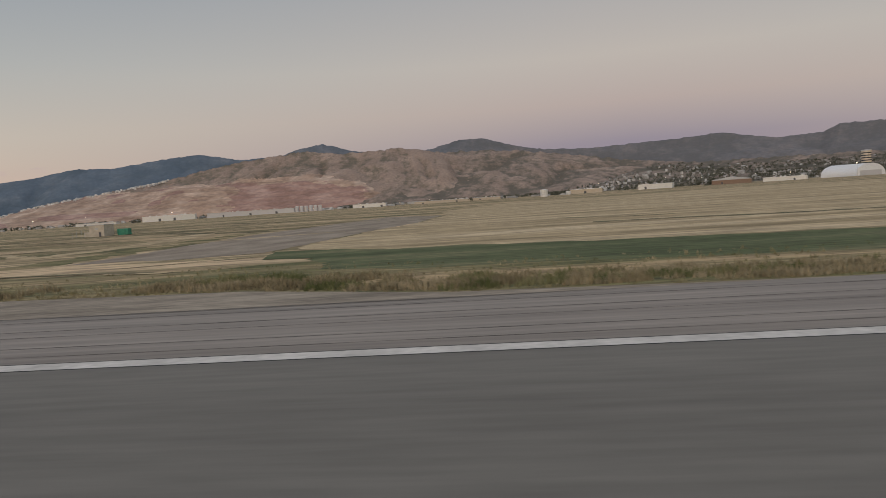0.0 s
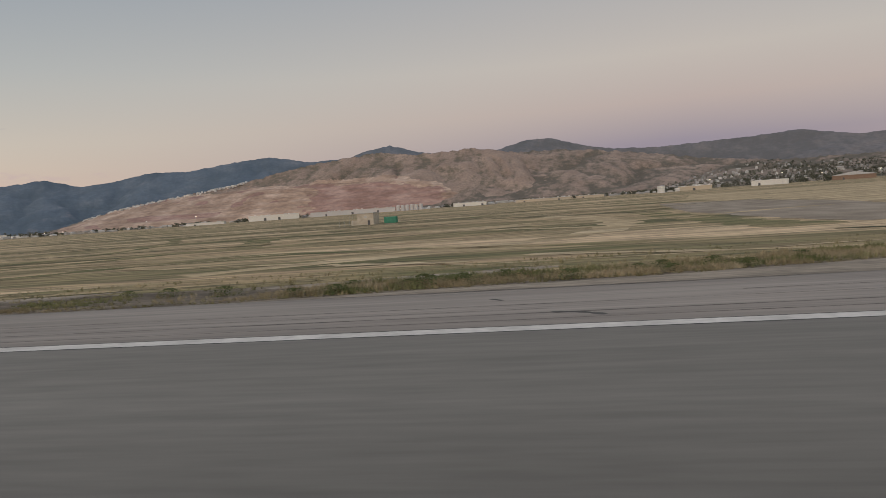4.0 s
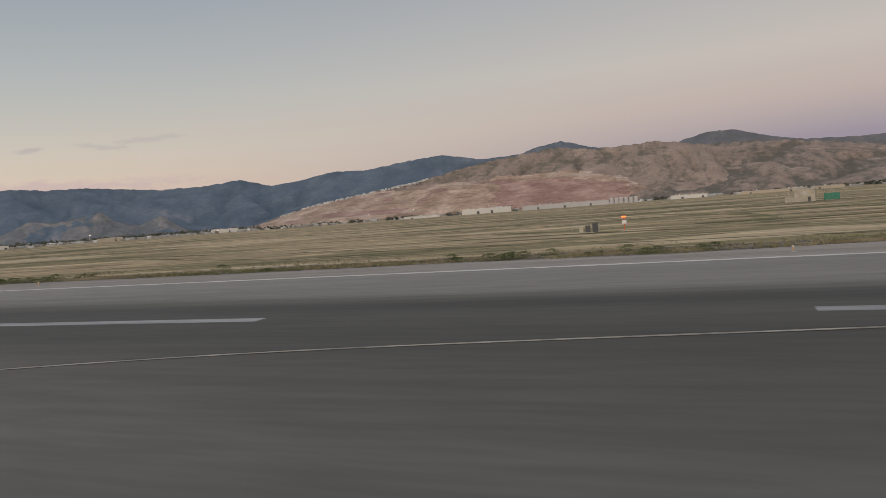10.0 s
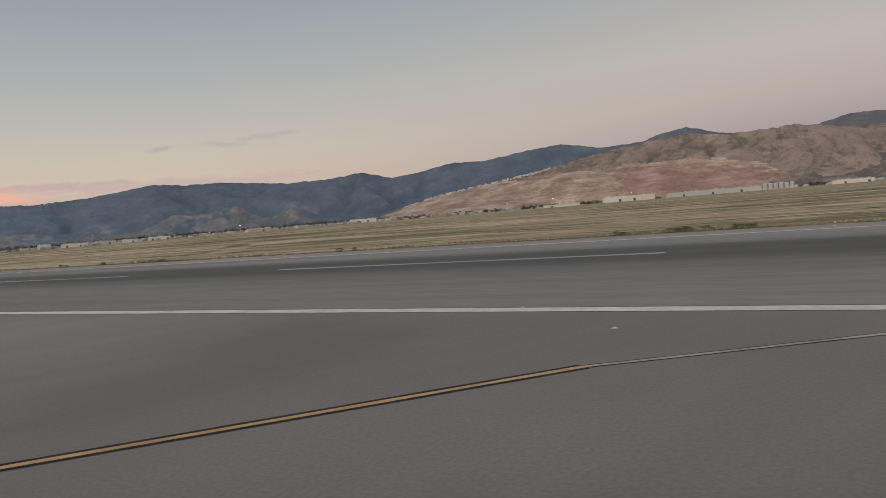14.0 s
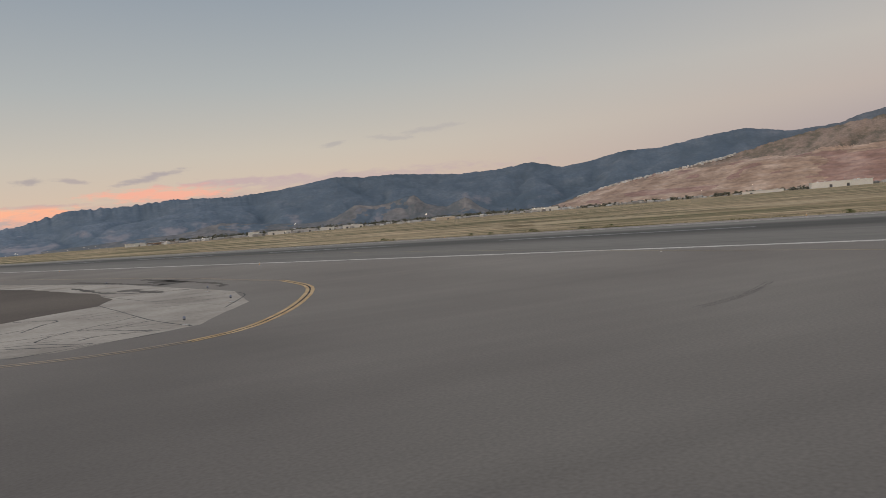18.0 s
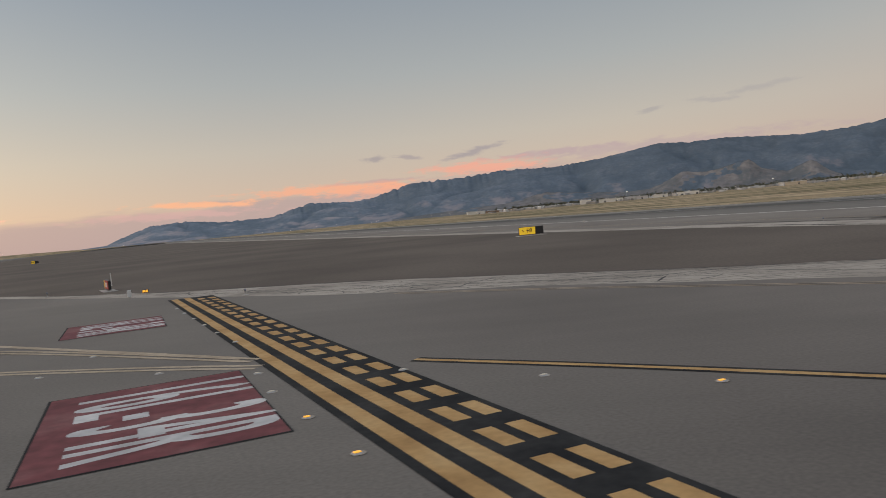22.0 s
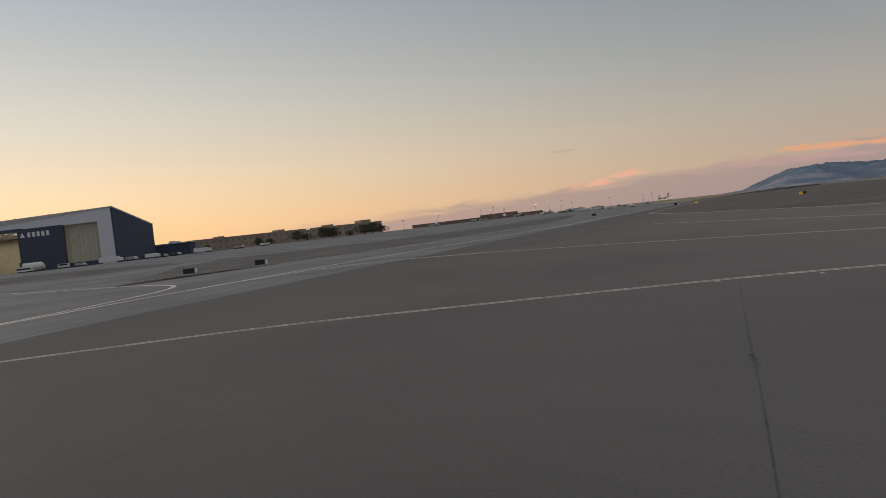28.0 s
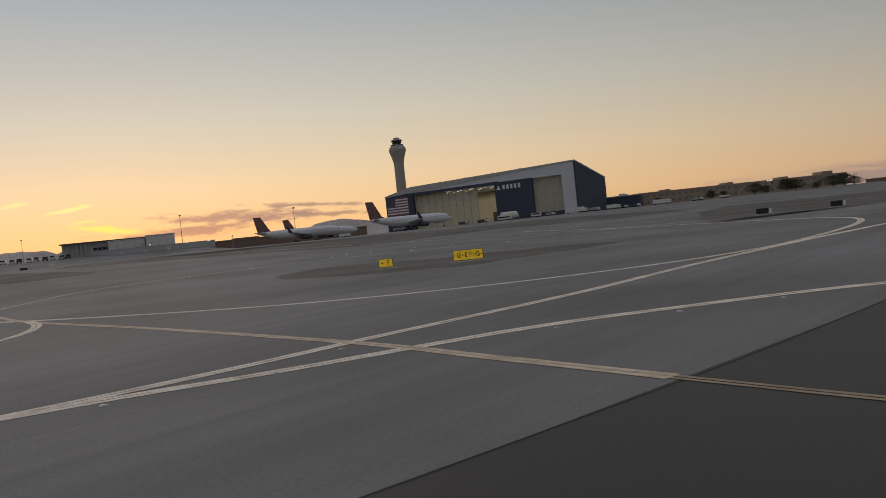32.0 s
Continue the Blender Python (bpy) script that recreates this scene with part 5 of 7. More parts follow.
def storage_tank(x, y, r, h, z, mat, label, group):
    t = thing("storage_tank", label, "tank", group)
    t.location = (x, y, z)
    part("shell", lathe([(r, 0), (r, h)], 20), mat, t)
    part("roof", lathe([(r + 0.2, h), (r + 0.2, h + 0.4), (0.2, h + 0.12 * r + 0.4)], 20), ROOF_WHITE, t)
    for k in range(2):
        part("ring", lathe([(r + 0.05, h * (0.33 + 0.33 * k)), (r + 0.16, h * (0.33 + 0.33 * k) + 0.1), (r + 0.05, h * (0.33 + 0.33 * k) + 0.3)], 20), STEEL, t)


for k in range(6):
    storage_tank(1474 + 1.6 * k, 281 - 9.3 * k, 4.0, 11.5, -3.2, GREY_WALL, "grey upright storage silo", "silos")
storage_tank(1243, -216, 6.2, 11.5, -3.2, PALE_WALL, "tall white storage tank", "")
storage_tank(1440, -270, 5.0, 6.0, -3.2, PALE_WALL, "small white storage tank", "")


def arched_hangar():
    b = thing("arched_hangar", "white arched hangar with lamps along its eaves", "hangar")
    b.matrix_world = pose(1305, -742, -3.2, 0, 0, -62)
    bm = bmesh.new()
    rows = []
    for v in (0, 70):
        rows.append([bm.verts.new((36 - 36 * math.cos(math.pi * i / 18), v, 21 * math.sin(math.pi * i / 18) ** 0.8)) for i in range(19)])
    for i in range(18):
        bm.faces.new((rows[0][i], rows[0][i + 1], rows[1][i + 1], rows[1][i]))
    bm.faces.new(rows[0])
    bm.faces.new(rows[1])
    part("shell", bm, ROOF_WHITE, b)
    part("hangar_door", box(10, 62, -0.3, 0, 0, 9), GREY_WALL, b)


arched_hangar()
tw = thing("office_tower", "pale concrete tower block behind the hangars", "building")
tw.matrix_world = pose(1395, -800, -3.2, 0, 0, 25)
part("wall", lathe([(8.2, 0), (8.2, 44)], 12), TAN_WALL, tw)
part("roof", lathe([(8.6, 44), (8.6, 45.5), (3, 46)], 12), ROOF_GREY, tw)
for k in range(9):
    part("window_band", lathe([(8.25, 4 + 4.4 * k), (8.3, 4.2 + 4.4 * k), (8.3, 5.6 + 4.4 * k), (8.25, 5.8 + 4.4 * k)], 12), GLASS_DARK, tw)


def flood_mast(x, y, z, h, group="floodlight masts", heads=3, lit=True, label="tall steel mast with lit floodlights"):
    m = thing("floodlight_mast", label, "lamp", group)
    m.location = (x, y, z)
    part("pole", lathe([(0.28, 0), (0.14, h)], 8), STEEL, m)
    part("crossbar", box(-1.6, 1.6, -0.1, 0.1, h, h + 0.25), STEEL, m)
    for k in range(heads):
        hd = part("lamp_head", box(-1.4 + 1.2 * k, -0.6 + 1.2 * k, -0.5, 0.4, h + 0.2, h + 0.9, 0.1), STEEL, m)
        if lit:
            part("lens", box(-1.35 + 1.2 * k, -0.65 + 1.2 * k, -0.56, -0.5, h + 0.25, h + 0.85), FLOOD if z < -2 else APRON_LENS, hd)
            part("lens", box(-1.35 + 1.2 * k, -0.65 + 1.2 * k, 0.4, 0.46, h + 0.25, h + 0.85), FLOOD if z < -2 else APRON_LENS, hd)


for x, y, h in ((1440, -330, 17), (1422, -452, 20), (1395, -512, 15), (1372, -600, 15), (1300, -742, 22), (1348, -652, 14), (1340, 660, 18), (1300, 742, 15), (1410, 520, 16), (1180, 1362, 17), (930, 1540, 20)):
    flood_mast(x, y, -3.2, h)

# ---- equipment in the grass ----
WHITE_METAL = plain("white_painted_metal", (0.68, 0.67, 0.64), 0.45)
BLACK_METAL = plain("black_painted_metal", (0.03, 0.03, 0.032), 0.45)
ORANGE_METAL = plain("orange_painted_metal", (0.70, 0.14, 0.04), 0.45)
GREEN_METAL = plain("green_container_metal", (0.04, 0.20, 0.13), 0.5)
BEIGE_WALL = plain("beige_shelter_wall", (0.42, 0.37, 0.30), 0.8)
YELLOW_SIGN = plain("yellow_sign_face", (0.80, 0.52, 0.02), 0.4)
SIGN_GLOW = lamp_material("lit_yellow_sign_face", (0.95, 0.60, 0.03), 0.3)
RED_SIGN = lamp_material("lit_red_sign_face", (0.36, 0.035, 0.03), 0.05)
AMBER = lamp_material("amber_lamp", (1.0, 0.48, 0.05), 0.75)
BLUE_LENS = lamp_material("blue_lamp_lens", (0.17, 0.185, 0.24), 0.05)
WHITE_LENS = lamp_material("white_lamp_lens", (0.62, 0.56, 0.46), 0.06)
GREEN_LENS = lamp_material("green_lamp_lens", (0.15, 1.0, 0.55), 5.0)
CONCRETE_BASE = plain("concrete_base", (0.40, 0.38, 0.35), 0.9)


def shelter():
    s = thing("equipment_shelter", "beige block equipment shelter standing in the grass", "shed")
    s.matrix_world = pose(341, 24, -2.9, 0, 0, 82)
    part("wall", box(4.6, 13.1, 0, 7, 0, 5.6), BEIGE_WALL, s)
    part("roof", box(4.4, 13.3, -0.3, 7.3, 5.6, 5.9), ROOF_GREY, s)
    part("door", box(6.4, 7.6, 7.0, 7.1, 0, 2.2), DOOR_DARK, s, "dark steel door")
    part("vent", box(8, 9.4, 7.0, 7.12, 3.4, 4.4), STEEL, s)
    part("annex", box(13.1, 16.8, 1, 6, 0, 2.4), BEIGE_WALL, s, "lower beige annex")
    for k, (u, h) in enumerate(((15, 4.6), (16.6, 4.2), (19.5, 4.4), (22, 3.2))):
        part("mast", lathe([(0.09, 0), (0.05, h)], 6, u, 8), STEEL, s)
    c = thing("green_container", "green steel storage container beside the shelter", "container")
    c.matrix_world = pose(341, 19.2, -2.9, 0, 0, 82)
    part("body", box(0, 6.1, 0, 2.6, 0.2, 3.2, 0.06), GREEN_METAL, c)
    for k in range(6):
        part("rib", box(0.4 + k, 0.55 + k, 2.6, 2.68, 0.3, 3.1), GREEN_METAL, c)
    for k in range(2):
        part("skid", box(0.5, 5.6, 0.3 + 1.7 * k, 0.6 + 1.7 * k, 0, 0.2), STEEL, c)


shelter()


def glide_station():
    g = thing("equipment_cage", "pale tube frame with dark equipment boxes in the grass", "equipment")
    g.matrix_world = pose(123, 95.5, land(123) - 0.1, 0, 0, -80)
    for k in range(7):
        part("post", lathe([(0.045, 0), (0.04, 1.9)], 6, 0.9 * k, 0), CONCRETE_BASE, g)
    part("rail", box(-0.1, 5.5, -0.04, 0.04, 1.6, 1.68), CONCRETE_BASE, g)
    for k, (u, w, h) in enumerate(((1.4, 0.8, 1.5), (2.6, 1.0, 1.6), (4.0, 1.1, 2.0))):
        part("cabinet", box(u, u + w, -0.9, -0.2, 0.25, h, 0.04), (BEIGE_WALL, DOOR_DARK, DOOR_DARK)[k], g)
    m = thing("obstruction_light", "orange mast with a lit orange lamp and white box", "lamp")
    m.location = (124.7, 85.3, land(124.7) - 0.1)
    part("mast", lathe([(0.09, 0), (0.06, 3.0)], 8), ORANGE_METAL, m)
    part("sensor_box", box(-0.25, 0.25, -0.45, 0.45, 1.5, 2.2, 0.04), WHITE_METAL, m, "white sensor box")
    part("lamp", box(-0.2, 0.2, -0.4, 0.5, 2.75, 3.05, 0.05), lamp_material("orange_lamp", (1.0, 0.16, 0.03), 2.0), m, "lit orange lamp")
    part("base", box(-0.5, 0.5, -0.5, 0.5, 0, 0.15), CONCRETE_BASE, m)
    for k in range(5):
        f = thing("marker_post", "thin grey marker post in the grass", "post", "marker posts")
        f.location = (118 + 3 * k, 78 - 5.5 * k, land(120) - 0.1)
        part("post", lathe([(0.03, 0), (0.025, 0.8)], 6), STEEL, f)


glide_station()


def distance_sign():
    d = thing("runway_distance_sign", "black runway distance sign with a white 6", "sign")
    d.matrix_world = pose(47.1, 36.1, land(47.1) - 0.06, 0, 0, 84)
    part("panel", box(-0.16, 0.16, -0.72, 0.72, 0.15, 1.6, 0.03), BLACK_METAL, d)
    for k in range(2):
        part("leg", box(-0.05, 0.05, -0.4 + 0.7 * k, -0.3 + 0.7 * k, 0, 0.2), STEEL, d)
    ob = new("numeral", lettering("6", 1.35, WHITE_METAL, pose(-0.165, 0, 0.86, 90, 0, -90), 0.9, 0.02))
    ob.parent = d
    part("base", box(-0.5, 0.5, -0.8, 0.8, -0.05, 0.06), CONCRETE_BASE, d)


distance_sign()


def edge_light():
    e = thing("runway_edge_light", "small white runway edge light on a short stem", "lamp", "runway edge lights")
    part("base", lathe([(0.2, 0), (0.2, 0.03), (0.1, 0.06)], 10), STEEL, e)
    part("stem", lathe([(0.035, 0.05), (0.035, 0.3)], 8), plain("orange_stem", (0.7, 0.35, 0.08), 0.5), e)
    part("lens", lathe([(0.045, 0.3), (0.06, 0.35), (0.05, 0.41), (0.02, 0.43)], 10), WHITE_LENS, e)
    return e


light = edge_light()
light.location = (26.4, -142.4, land(26.4))
for y in (-211, -73.5, -5.5, 62.2, 128.5, 194.5, 260, 326, 392):
    copy_thing(light, pose(26.4, y, land(26.4)))
for y in (-20, 46, 112, 178, 244, 310, 376):
    if y > 200:
        copy_thing(light, pose(-26.2, y, 0.0))

# long cracks and streaks on the shoulder
for x, w, y0, y1 in ((24.3, 0.10, -400, 140), (26.0, 0.13, -400, 10), (28.5, 0.09, -300, -20), (30.3, 0.16, -260, -60), (33.2, 0.22, -215, -95), (27.2, 0.06, -60, 200), (9.2, 0.05, -150, -105), (1.62, 0.05, -60, 14), (6.9, 0.05, -10, 60)):
    pts = [(x + 0.12 * math.sin(y * 0.05 + x), y) for y in range(int(y0), int(y1), 12)]
    marking("pavement_crack", ribbon(pts, 0.7 * w, 0.006, worn=1.2, step=1.2), FADED_SEAL, "dark sealed crack along the runway shoulder", "pavement cracks")
for pts in ([(26.8, -94.1), (27.9, -94.0), (28.9, -93.8)], [(31.2, -88.0), (31.7, -87.7)], [(24.8, -62), (25.6, -61.2), (26.0, -60.0)], [(30.2, -57.8), (31.0, -57.2)], [(18, -120), (19, -120.3)]):
    marking("skid_mark", ribbon(pts, 0.32, 0.007, worn=0.9, step=0.3), STAIN, "short dark mark on the shoulder", "skid marks")

# ---- grass fields, verge and shrubs ----
solid("green_verge", flat([(x, y) for y, x in EDGE[-2::-1] if y > -300] + [(34, -420), (76, -420), (80, -205), (84, -168), (78, -140), (66, -128), (72, -100), (60, -80), (64, -40), (52, 10), (60, 60), (50, 120), (46, 250), (40, 400)], -0.02), GRASS_GREEN, "green and straw coloured verge grass", "grass")
for pts in ([(37.5, 96), (40.5, 78), (41.5, 62), (47, 44), (52, 30), (50, 22), (44, 36), (39.5, 52), (38, 70), (36.5, 90)], [(42, 14), (47, 2), (49, -14), (52, -26), (47, -22), (43.5, -8), (40.5, 6)], [(44, 150), (48, 128), (51, 108), (47, 112), (42, 132), (41, 150)], [(46, -36), (51, -48), (55, -60), (50, -58), (46.5, -46)]):
    solid("bare_verge", flat(ragged(pts, 1.3, 1.2, 12.0), -0.0095), SAND, "pale bare sandy patch in the verge grass", "gravel")
solid("green_meadow", flat(ragged([(110, -131.5), (104, -142), (95, -152.5), (96, -162.5), (90.5, -169), (86.5, -179), (81, -205), (80, -300), (52, -300), (53, -192), (59.5, -167), (59, -159), (63, -155), (66, -150), (85, -144), (89, -136)], 1.6, 1.5, 9.0), -0.012), MEADOW, "fresh green meadow beside the gravel strip", "grass")
solid("straw_field", flat(ragged([(121, -131), (179, -133), (226, -138), (315, -137.5), (420, -125), (620, -160), (700, -420), (400, -520), (160, -430), (87, -300), (82, -215), (87, -180), (91, -170), (96.5, -163), (95.5, -153), (104.5, -143), (113, -133)], 1.6, 2.0, 11.0), -0.03), GRASS_STRAW, "bright straw coloured mown field", "field")
solid("straw_patch", flat([(50, 160), (60, 90), (90, 55), (70, 40), (58, 64), (45, 96), (42, 150), (40, 260), (70, 420), (110, 420), (80, 260)], -0.012), GRASS_STRAW, "straw coloured strip of dry grass", "field")
solid("straw_strip", flat([(150, 330), (260, 180), (330, 120), (350, 130), (290, 220), (180, 400), (140, 700), (110, 700)], -0.03), GRASS_STRAW, "pale dry strip across the grassland", "field")


def grass_tufts(name, spots, mat, label):
    verts, faces = [], []
    r = random.Random(9)
    for x, y, h in spots:
        z = land(x) - 0.04
        for _ in range(8):
            a = r.random() * 6.283
            d = r.random() * h * 0.7
            bx, by = x + d * math.cos(a), y + d * math.sin(a)
            t = r.random() * 6.283
            w = h * r.uniform(0.06, 0.13)
            k = len(verts)
            hh = h * r.uniform(0.6, 1.25)
            verts += [(bx - w * math.cos(t), by - w * math.sin(t), z), (bx + w * math.cos(t), by + w * math.sin(t), z), (bx + r.uniform(-0.4, 0.4) * h, by + r.uniform(-0.4, 0.4) * h, z + hh)]
            faces.append((k, k + 1, k + 2))
    me = bpy.data.meshes.new(name)
    me.from_pydata(verts, [], faces)
    me.materials.append(mat)
    return tagged(new(name, me), label, "grass", kind="stuff")


spots = []
rnd = random.Random(21)
for _ in range(15000):
    y = rnd.uniform(-215, 330)
    edge = float(np.interp(y, [a for a, b in EDGE], [b for a, b in EDGE]))
    d = rnd.random() ** 2.2
    clump = noise.noise(Vector((y * 0.09, d * 2, 3)))
    if clump < -0.28:
        continue
    spots.append((edge + 0.4 + d * 26 + 1.2 * noise.noise(Vector((y * 0.3, 0, 0))), y, rnd.uniform(0.08, 0.24) * (1.1 + 1.2 * clump)))
grass_tufts("verge_tufts", spots, BLADE, "tufts of dry grass along the runway shoulder")
spots, green = [], []
for _ in range(1300):
    y = rnd.uniform(-190, 140)
    edge = float(np.interp(y, [a for a, b in EDGE], [b for a, b in EDGE]))
    if noise.noise(Vector((y * 0.07, 9, 2))) < -0.12:
        continue
    cx, size = edge + 1.4 + 9 * rnd.random() ** 1.6, rnd.uniform(0.6, 1.5)
    tall = 0.62 if -172 < y < -115 else 0.5 if y < -45 else 0.28
    for _ in range(int(16 * size)):
        a, d = rnd.random() * 6.283, size * math.sqrt(rnd.random())
        (green if noise.noise(Vector((y * 0.05, cx * 0.3, 6))) > (0.2 if y < -110 else 0.02) else spots).append((cx + 0.7 * d * math.cos(a), y + 1.3 * d * math.sin(a), tall * (1.15 - 0.5 * d / size) * rnd.uniform(0.7, 1.1)))
grass_tufts("green_clumps", green, material("green_grass_blades", [(0.105, 0.116, 0.046), (0.165, 0.168, 0.075), (0.250, 0.228, 0.120)], 0.3, 1.0, fine=0.25), "clumps of green grass beside the shoulder")
grass_tufts("tall_dry_grass", spots, material("tall_straw_blades", [(0.19, 0.155, 0.090), (0.285, 0.235, 0.145), (0.36, 0.30, 0.195)], 0.2, 1.0, fine=0.25), "tall tussocks of straw coloured grass beside the shoulder")


def shrub(x, y, s, seed):
    b = thing("shrub", "low dark green shrub in the verge grass", "shrub", "verge shrubs")
    b.location = (x, y, land(x) - 0.05)
    r = random.Random(seed)
    bm = bmesh.new()
    for _ in range(4):
        a = r.random() * 6.28
        e = Vector((0.5 * s * math.cos(a), 0.5 * s * math.sin(a), 0.45 * s))
        q = [bm.verts.new(v) for v in (Vector((-0.03, 0, 0)), Vector((0.03, 0, 0)), Vector((0, 0.04, 0)))]
        t = bm.verts.new(e)
        for i in range(3):
            bm.faces.new((q[i], q[(i + 1) % 3], t))
    part("stems", bm, plain("shrub_stem", (0.12, 0.09, 0.06), 0.9), b)
    bm = bmesh.new()
    for _ in range(620):
        a, u = r.random() * 6.28, r.random() ** 1.3
        lump = 1 + 0.25 * math.sin(3 * a + seed) + 0.15 * math.sin(5 * a + 2 * seed)
        rr = s * lump * math.sqrt(r.random()) * math.cos(u * 1.4)
        c = Vector((rr * math.cos(a), rr * math.sin(a) * 1.5, s * 0.8 * math.sin(u * 1.5) + 0.03))
        d = [Vector((r.uniform(-1, 1), r.uniform(-1, 1), r.uniform(-1, 1))) * s * 0.08 for _ in range(3)]
        bm.faces.new([bm.verts.new(c + v) for v in d])
    part("leaves", bm, SHRUB, b)


for k, (x, y, s) in enumerate(((42.5, -52.3, 0.7), (44.8, -66.5, 0.75), (43.4, -47.0, 0.6), (43.5, -34, 0.75), (41.5, -39, 0.8), (45, -30, 0.6), (42, -57, 0.85), (45, -65, 0.6), (40, 81, 0.75), (38.5, 74, 0.8), (39, 50, 0.9), (44.5, 43, 0.85), (41, 91, 0.7), (42.5, 145, 0.8), (41.5, 139, 0.7), (42, 119, 0.9), (41, 137, 0.6), (39, 19, 0.85), (40, 17, 0.8), (40, 27, 0.6), (39, 47.5, 0.7))):
    shrub(x, y, s, 40 + k)
rs = random.Random(63)
placed = 0
while placed < 90:
    y = rs.uniform(-120, 300)
    if noise.noise(Vector((y * 0.045, 4, 1))) < -0.02:
        continue
    edge = float(np.interp(y, [a for a, b in EDGE], [b for a, b in EDGE]))
    shrub(edge + 1.0 + 6 * rs.random() ** 2, y, rs.uniform(0.35, 0.8) * (1.25 if y < -30 else 1.0), 200 + placed)
    placed += 1


# ---- taxiway lights and signs ----
def inset_light(lens):
    e = thing("inset_light", "flush steel pavement light beside a taxi line", "lamp", "inset pavement lights")
    part("rim", lathe([(0.115, 0.0), (0.105, 0.016), (0.07, 0.024)], 12), STEEL, e)
    part("lens", box(-0.07, 0.07, -0.04, 0.04, 0.02, 0.042, 0.008), lens, e)
    part("patch", lathe([(0.15, 0.0), (0.145, 0.005)], 9, 0.03, 0.02), CONCRETE_OLD, e, "pale grout ring")
    return e


INSETS = [(-98.4, 206.0), (-91.5, 196.0), (-104.3, 209.6), (-100.8, 209.4), (-104.2, 212.4), (-110.4, 218.0), (-106.8, 215.1), (-108.9, 221.2),
          (-113.9, 220.6), (-117.5, 222.6), (-121.3, 224.7), (-191.0, 219.0), (-186.8, 222.0), (-182.2, 224.3), (-177.6, 226.3), (-173.1, 227.6), (-168.6, 229.0), (-164.3, 230.0), (-160.0, 230.5), (-155.6, 230.8),
          (-211.3, 178.7), (-210.7, 183.8), (-209.4, 188.7), (-207.6, 193.6), (-205.4, 198.0), (-203.5, 202.0), (-212.7, 187.3), (-200.2, 189.0), (-230.3, 200.5), (-226.7, 204.5), (-233.7, 196.6), (-237.5, 193.5), (-242.2, 190.5),
          (-199.9, 209.2), (-196.2, 212.6), (-103.9, 219.5), (-104.2, 223.0), (-104.4, 226.5), (-104.6, 230.0), (-104.8, 233.5), (-105.0, 237.0), (-22.0, 138.5), (-26.2, 190), (-38.0, 151.5), (-33.4, 164.5), (-0.62, 9.89), (-26.39, 133.39)]
first = None
for x, y in INSETS:
    m = pose(x, y, land(x) + 0.003)
    if first is None:
        first = inset_light(WHITE_LENS)
        first.matrix_world = m
    else:
        copy_thing(first, m)
for x, y in ((-125.2, 226.8), (-121.4, 224.9), (-117.8, 222.9), (-113.9, 220.6)):
    bm = ribbon([(x - 0.6, y - 0.5), (x + 0.5, y - 0.1)], 0.045, 0.012, worn=0.3, step=0.3)
    ribbon([(x + 0.5, y - 0.1), (x + 0.65, y + 0.25)], 0.045, 0.012, worn=0.3, step=0.3, bm=bm)
    marking("sealed_cut", bm, SEALANT, "dark sealed saw cut round a pavement light", "sealed cuts")
first = None
for x, y in ((-104.1, 206.4), (-103.9, 203.3), (-96.0, 202.7), (-104.1, 200.1)):
    m = pose(x, y, 0.011)
    if first is None:
        first = inset_light(AMBER)
        tagged(first, "flush pavement light glowing amber by the hold line", group="amber pavement lights")
        first.matrix_world = m
    else:
        copy_thing(first, m)
first = None
for x, y in [(-262, 172), (-276, 177.5), (-288.6, 182.5), (-301, 190), (-308, 199), (-311, 211), (-312, 222), (-312, 233), (-310, 243), (-306, 252), (-301, 261), (-296, 268), (-316, 240), (-318, 250), (-314, 258), (-309, 264), (-321, 246)]:
    m = pose(x, y, land(x) + 0.003)
    if first is None:
        first = inset_light(GREEN_LENS)
        tagged(first, "flush green taxiway centreline light set in concrete", group="green centreline lights")
        first.matrix_world = m
    else:
        copy_thing(first, m)


def blue_light():
    e = thing("taxiway_edge_light", "taxiway edge light with a blue lens on a steel stem", "lamp", "taxiway edge lights")
    part("base", lathe([(0.22, 0), (0.22, 0.03), (0.08, 0.06)], 10), CONCRETE_BASE, e)
    part("stem", lathe([(0.022, 0.05), (0.022, 0.26)], 8), STEEL, e)
    part("collar", lathe([(0.06, 0.26), (0.07, 0.29), (0.06, 0.32)], 10), BLACK_METAL, e)
    part("lens", lathe([(0.06, 0.32), (0.07, 0.37), (0.05, 0.42), (0.02, 0.44)], 10), BLUE_LENS, e)
    return e


first = blue_light()
first.location = (-61.3, 197.4, 0.01)
for x, y in ((-69.6, 197.0), (-74.3, 210.2), (-79.1, 210.6), (-54.4, 204.6), (-50.0, 215), (-47.0, 240), (-100.5, 240.5), (-114.5, 266), (-130, 296), (-146.5, 327), (-160, 361), (-174, 397)):
    copy_thing(first, pose(x, y, 0.01))


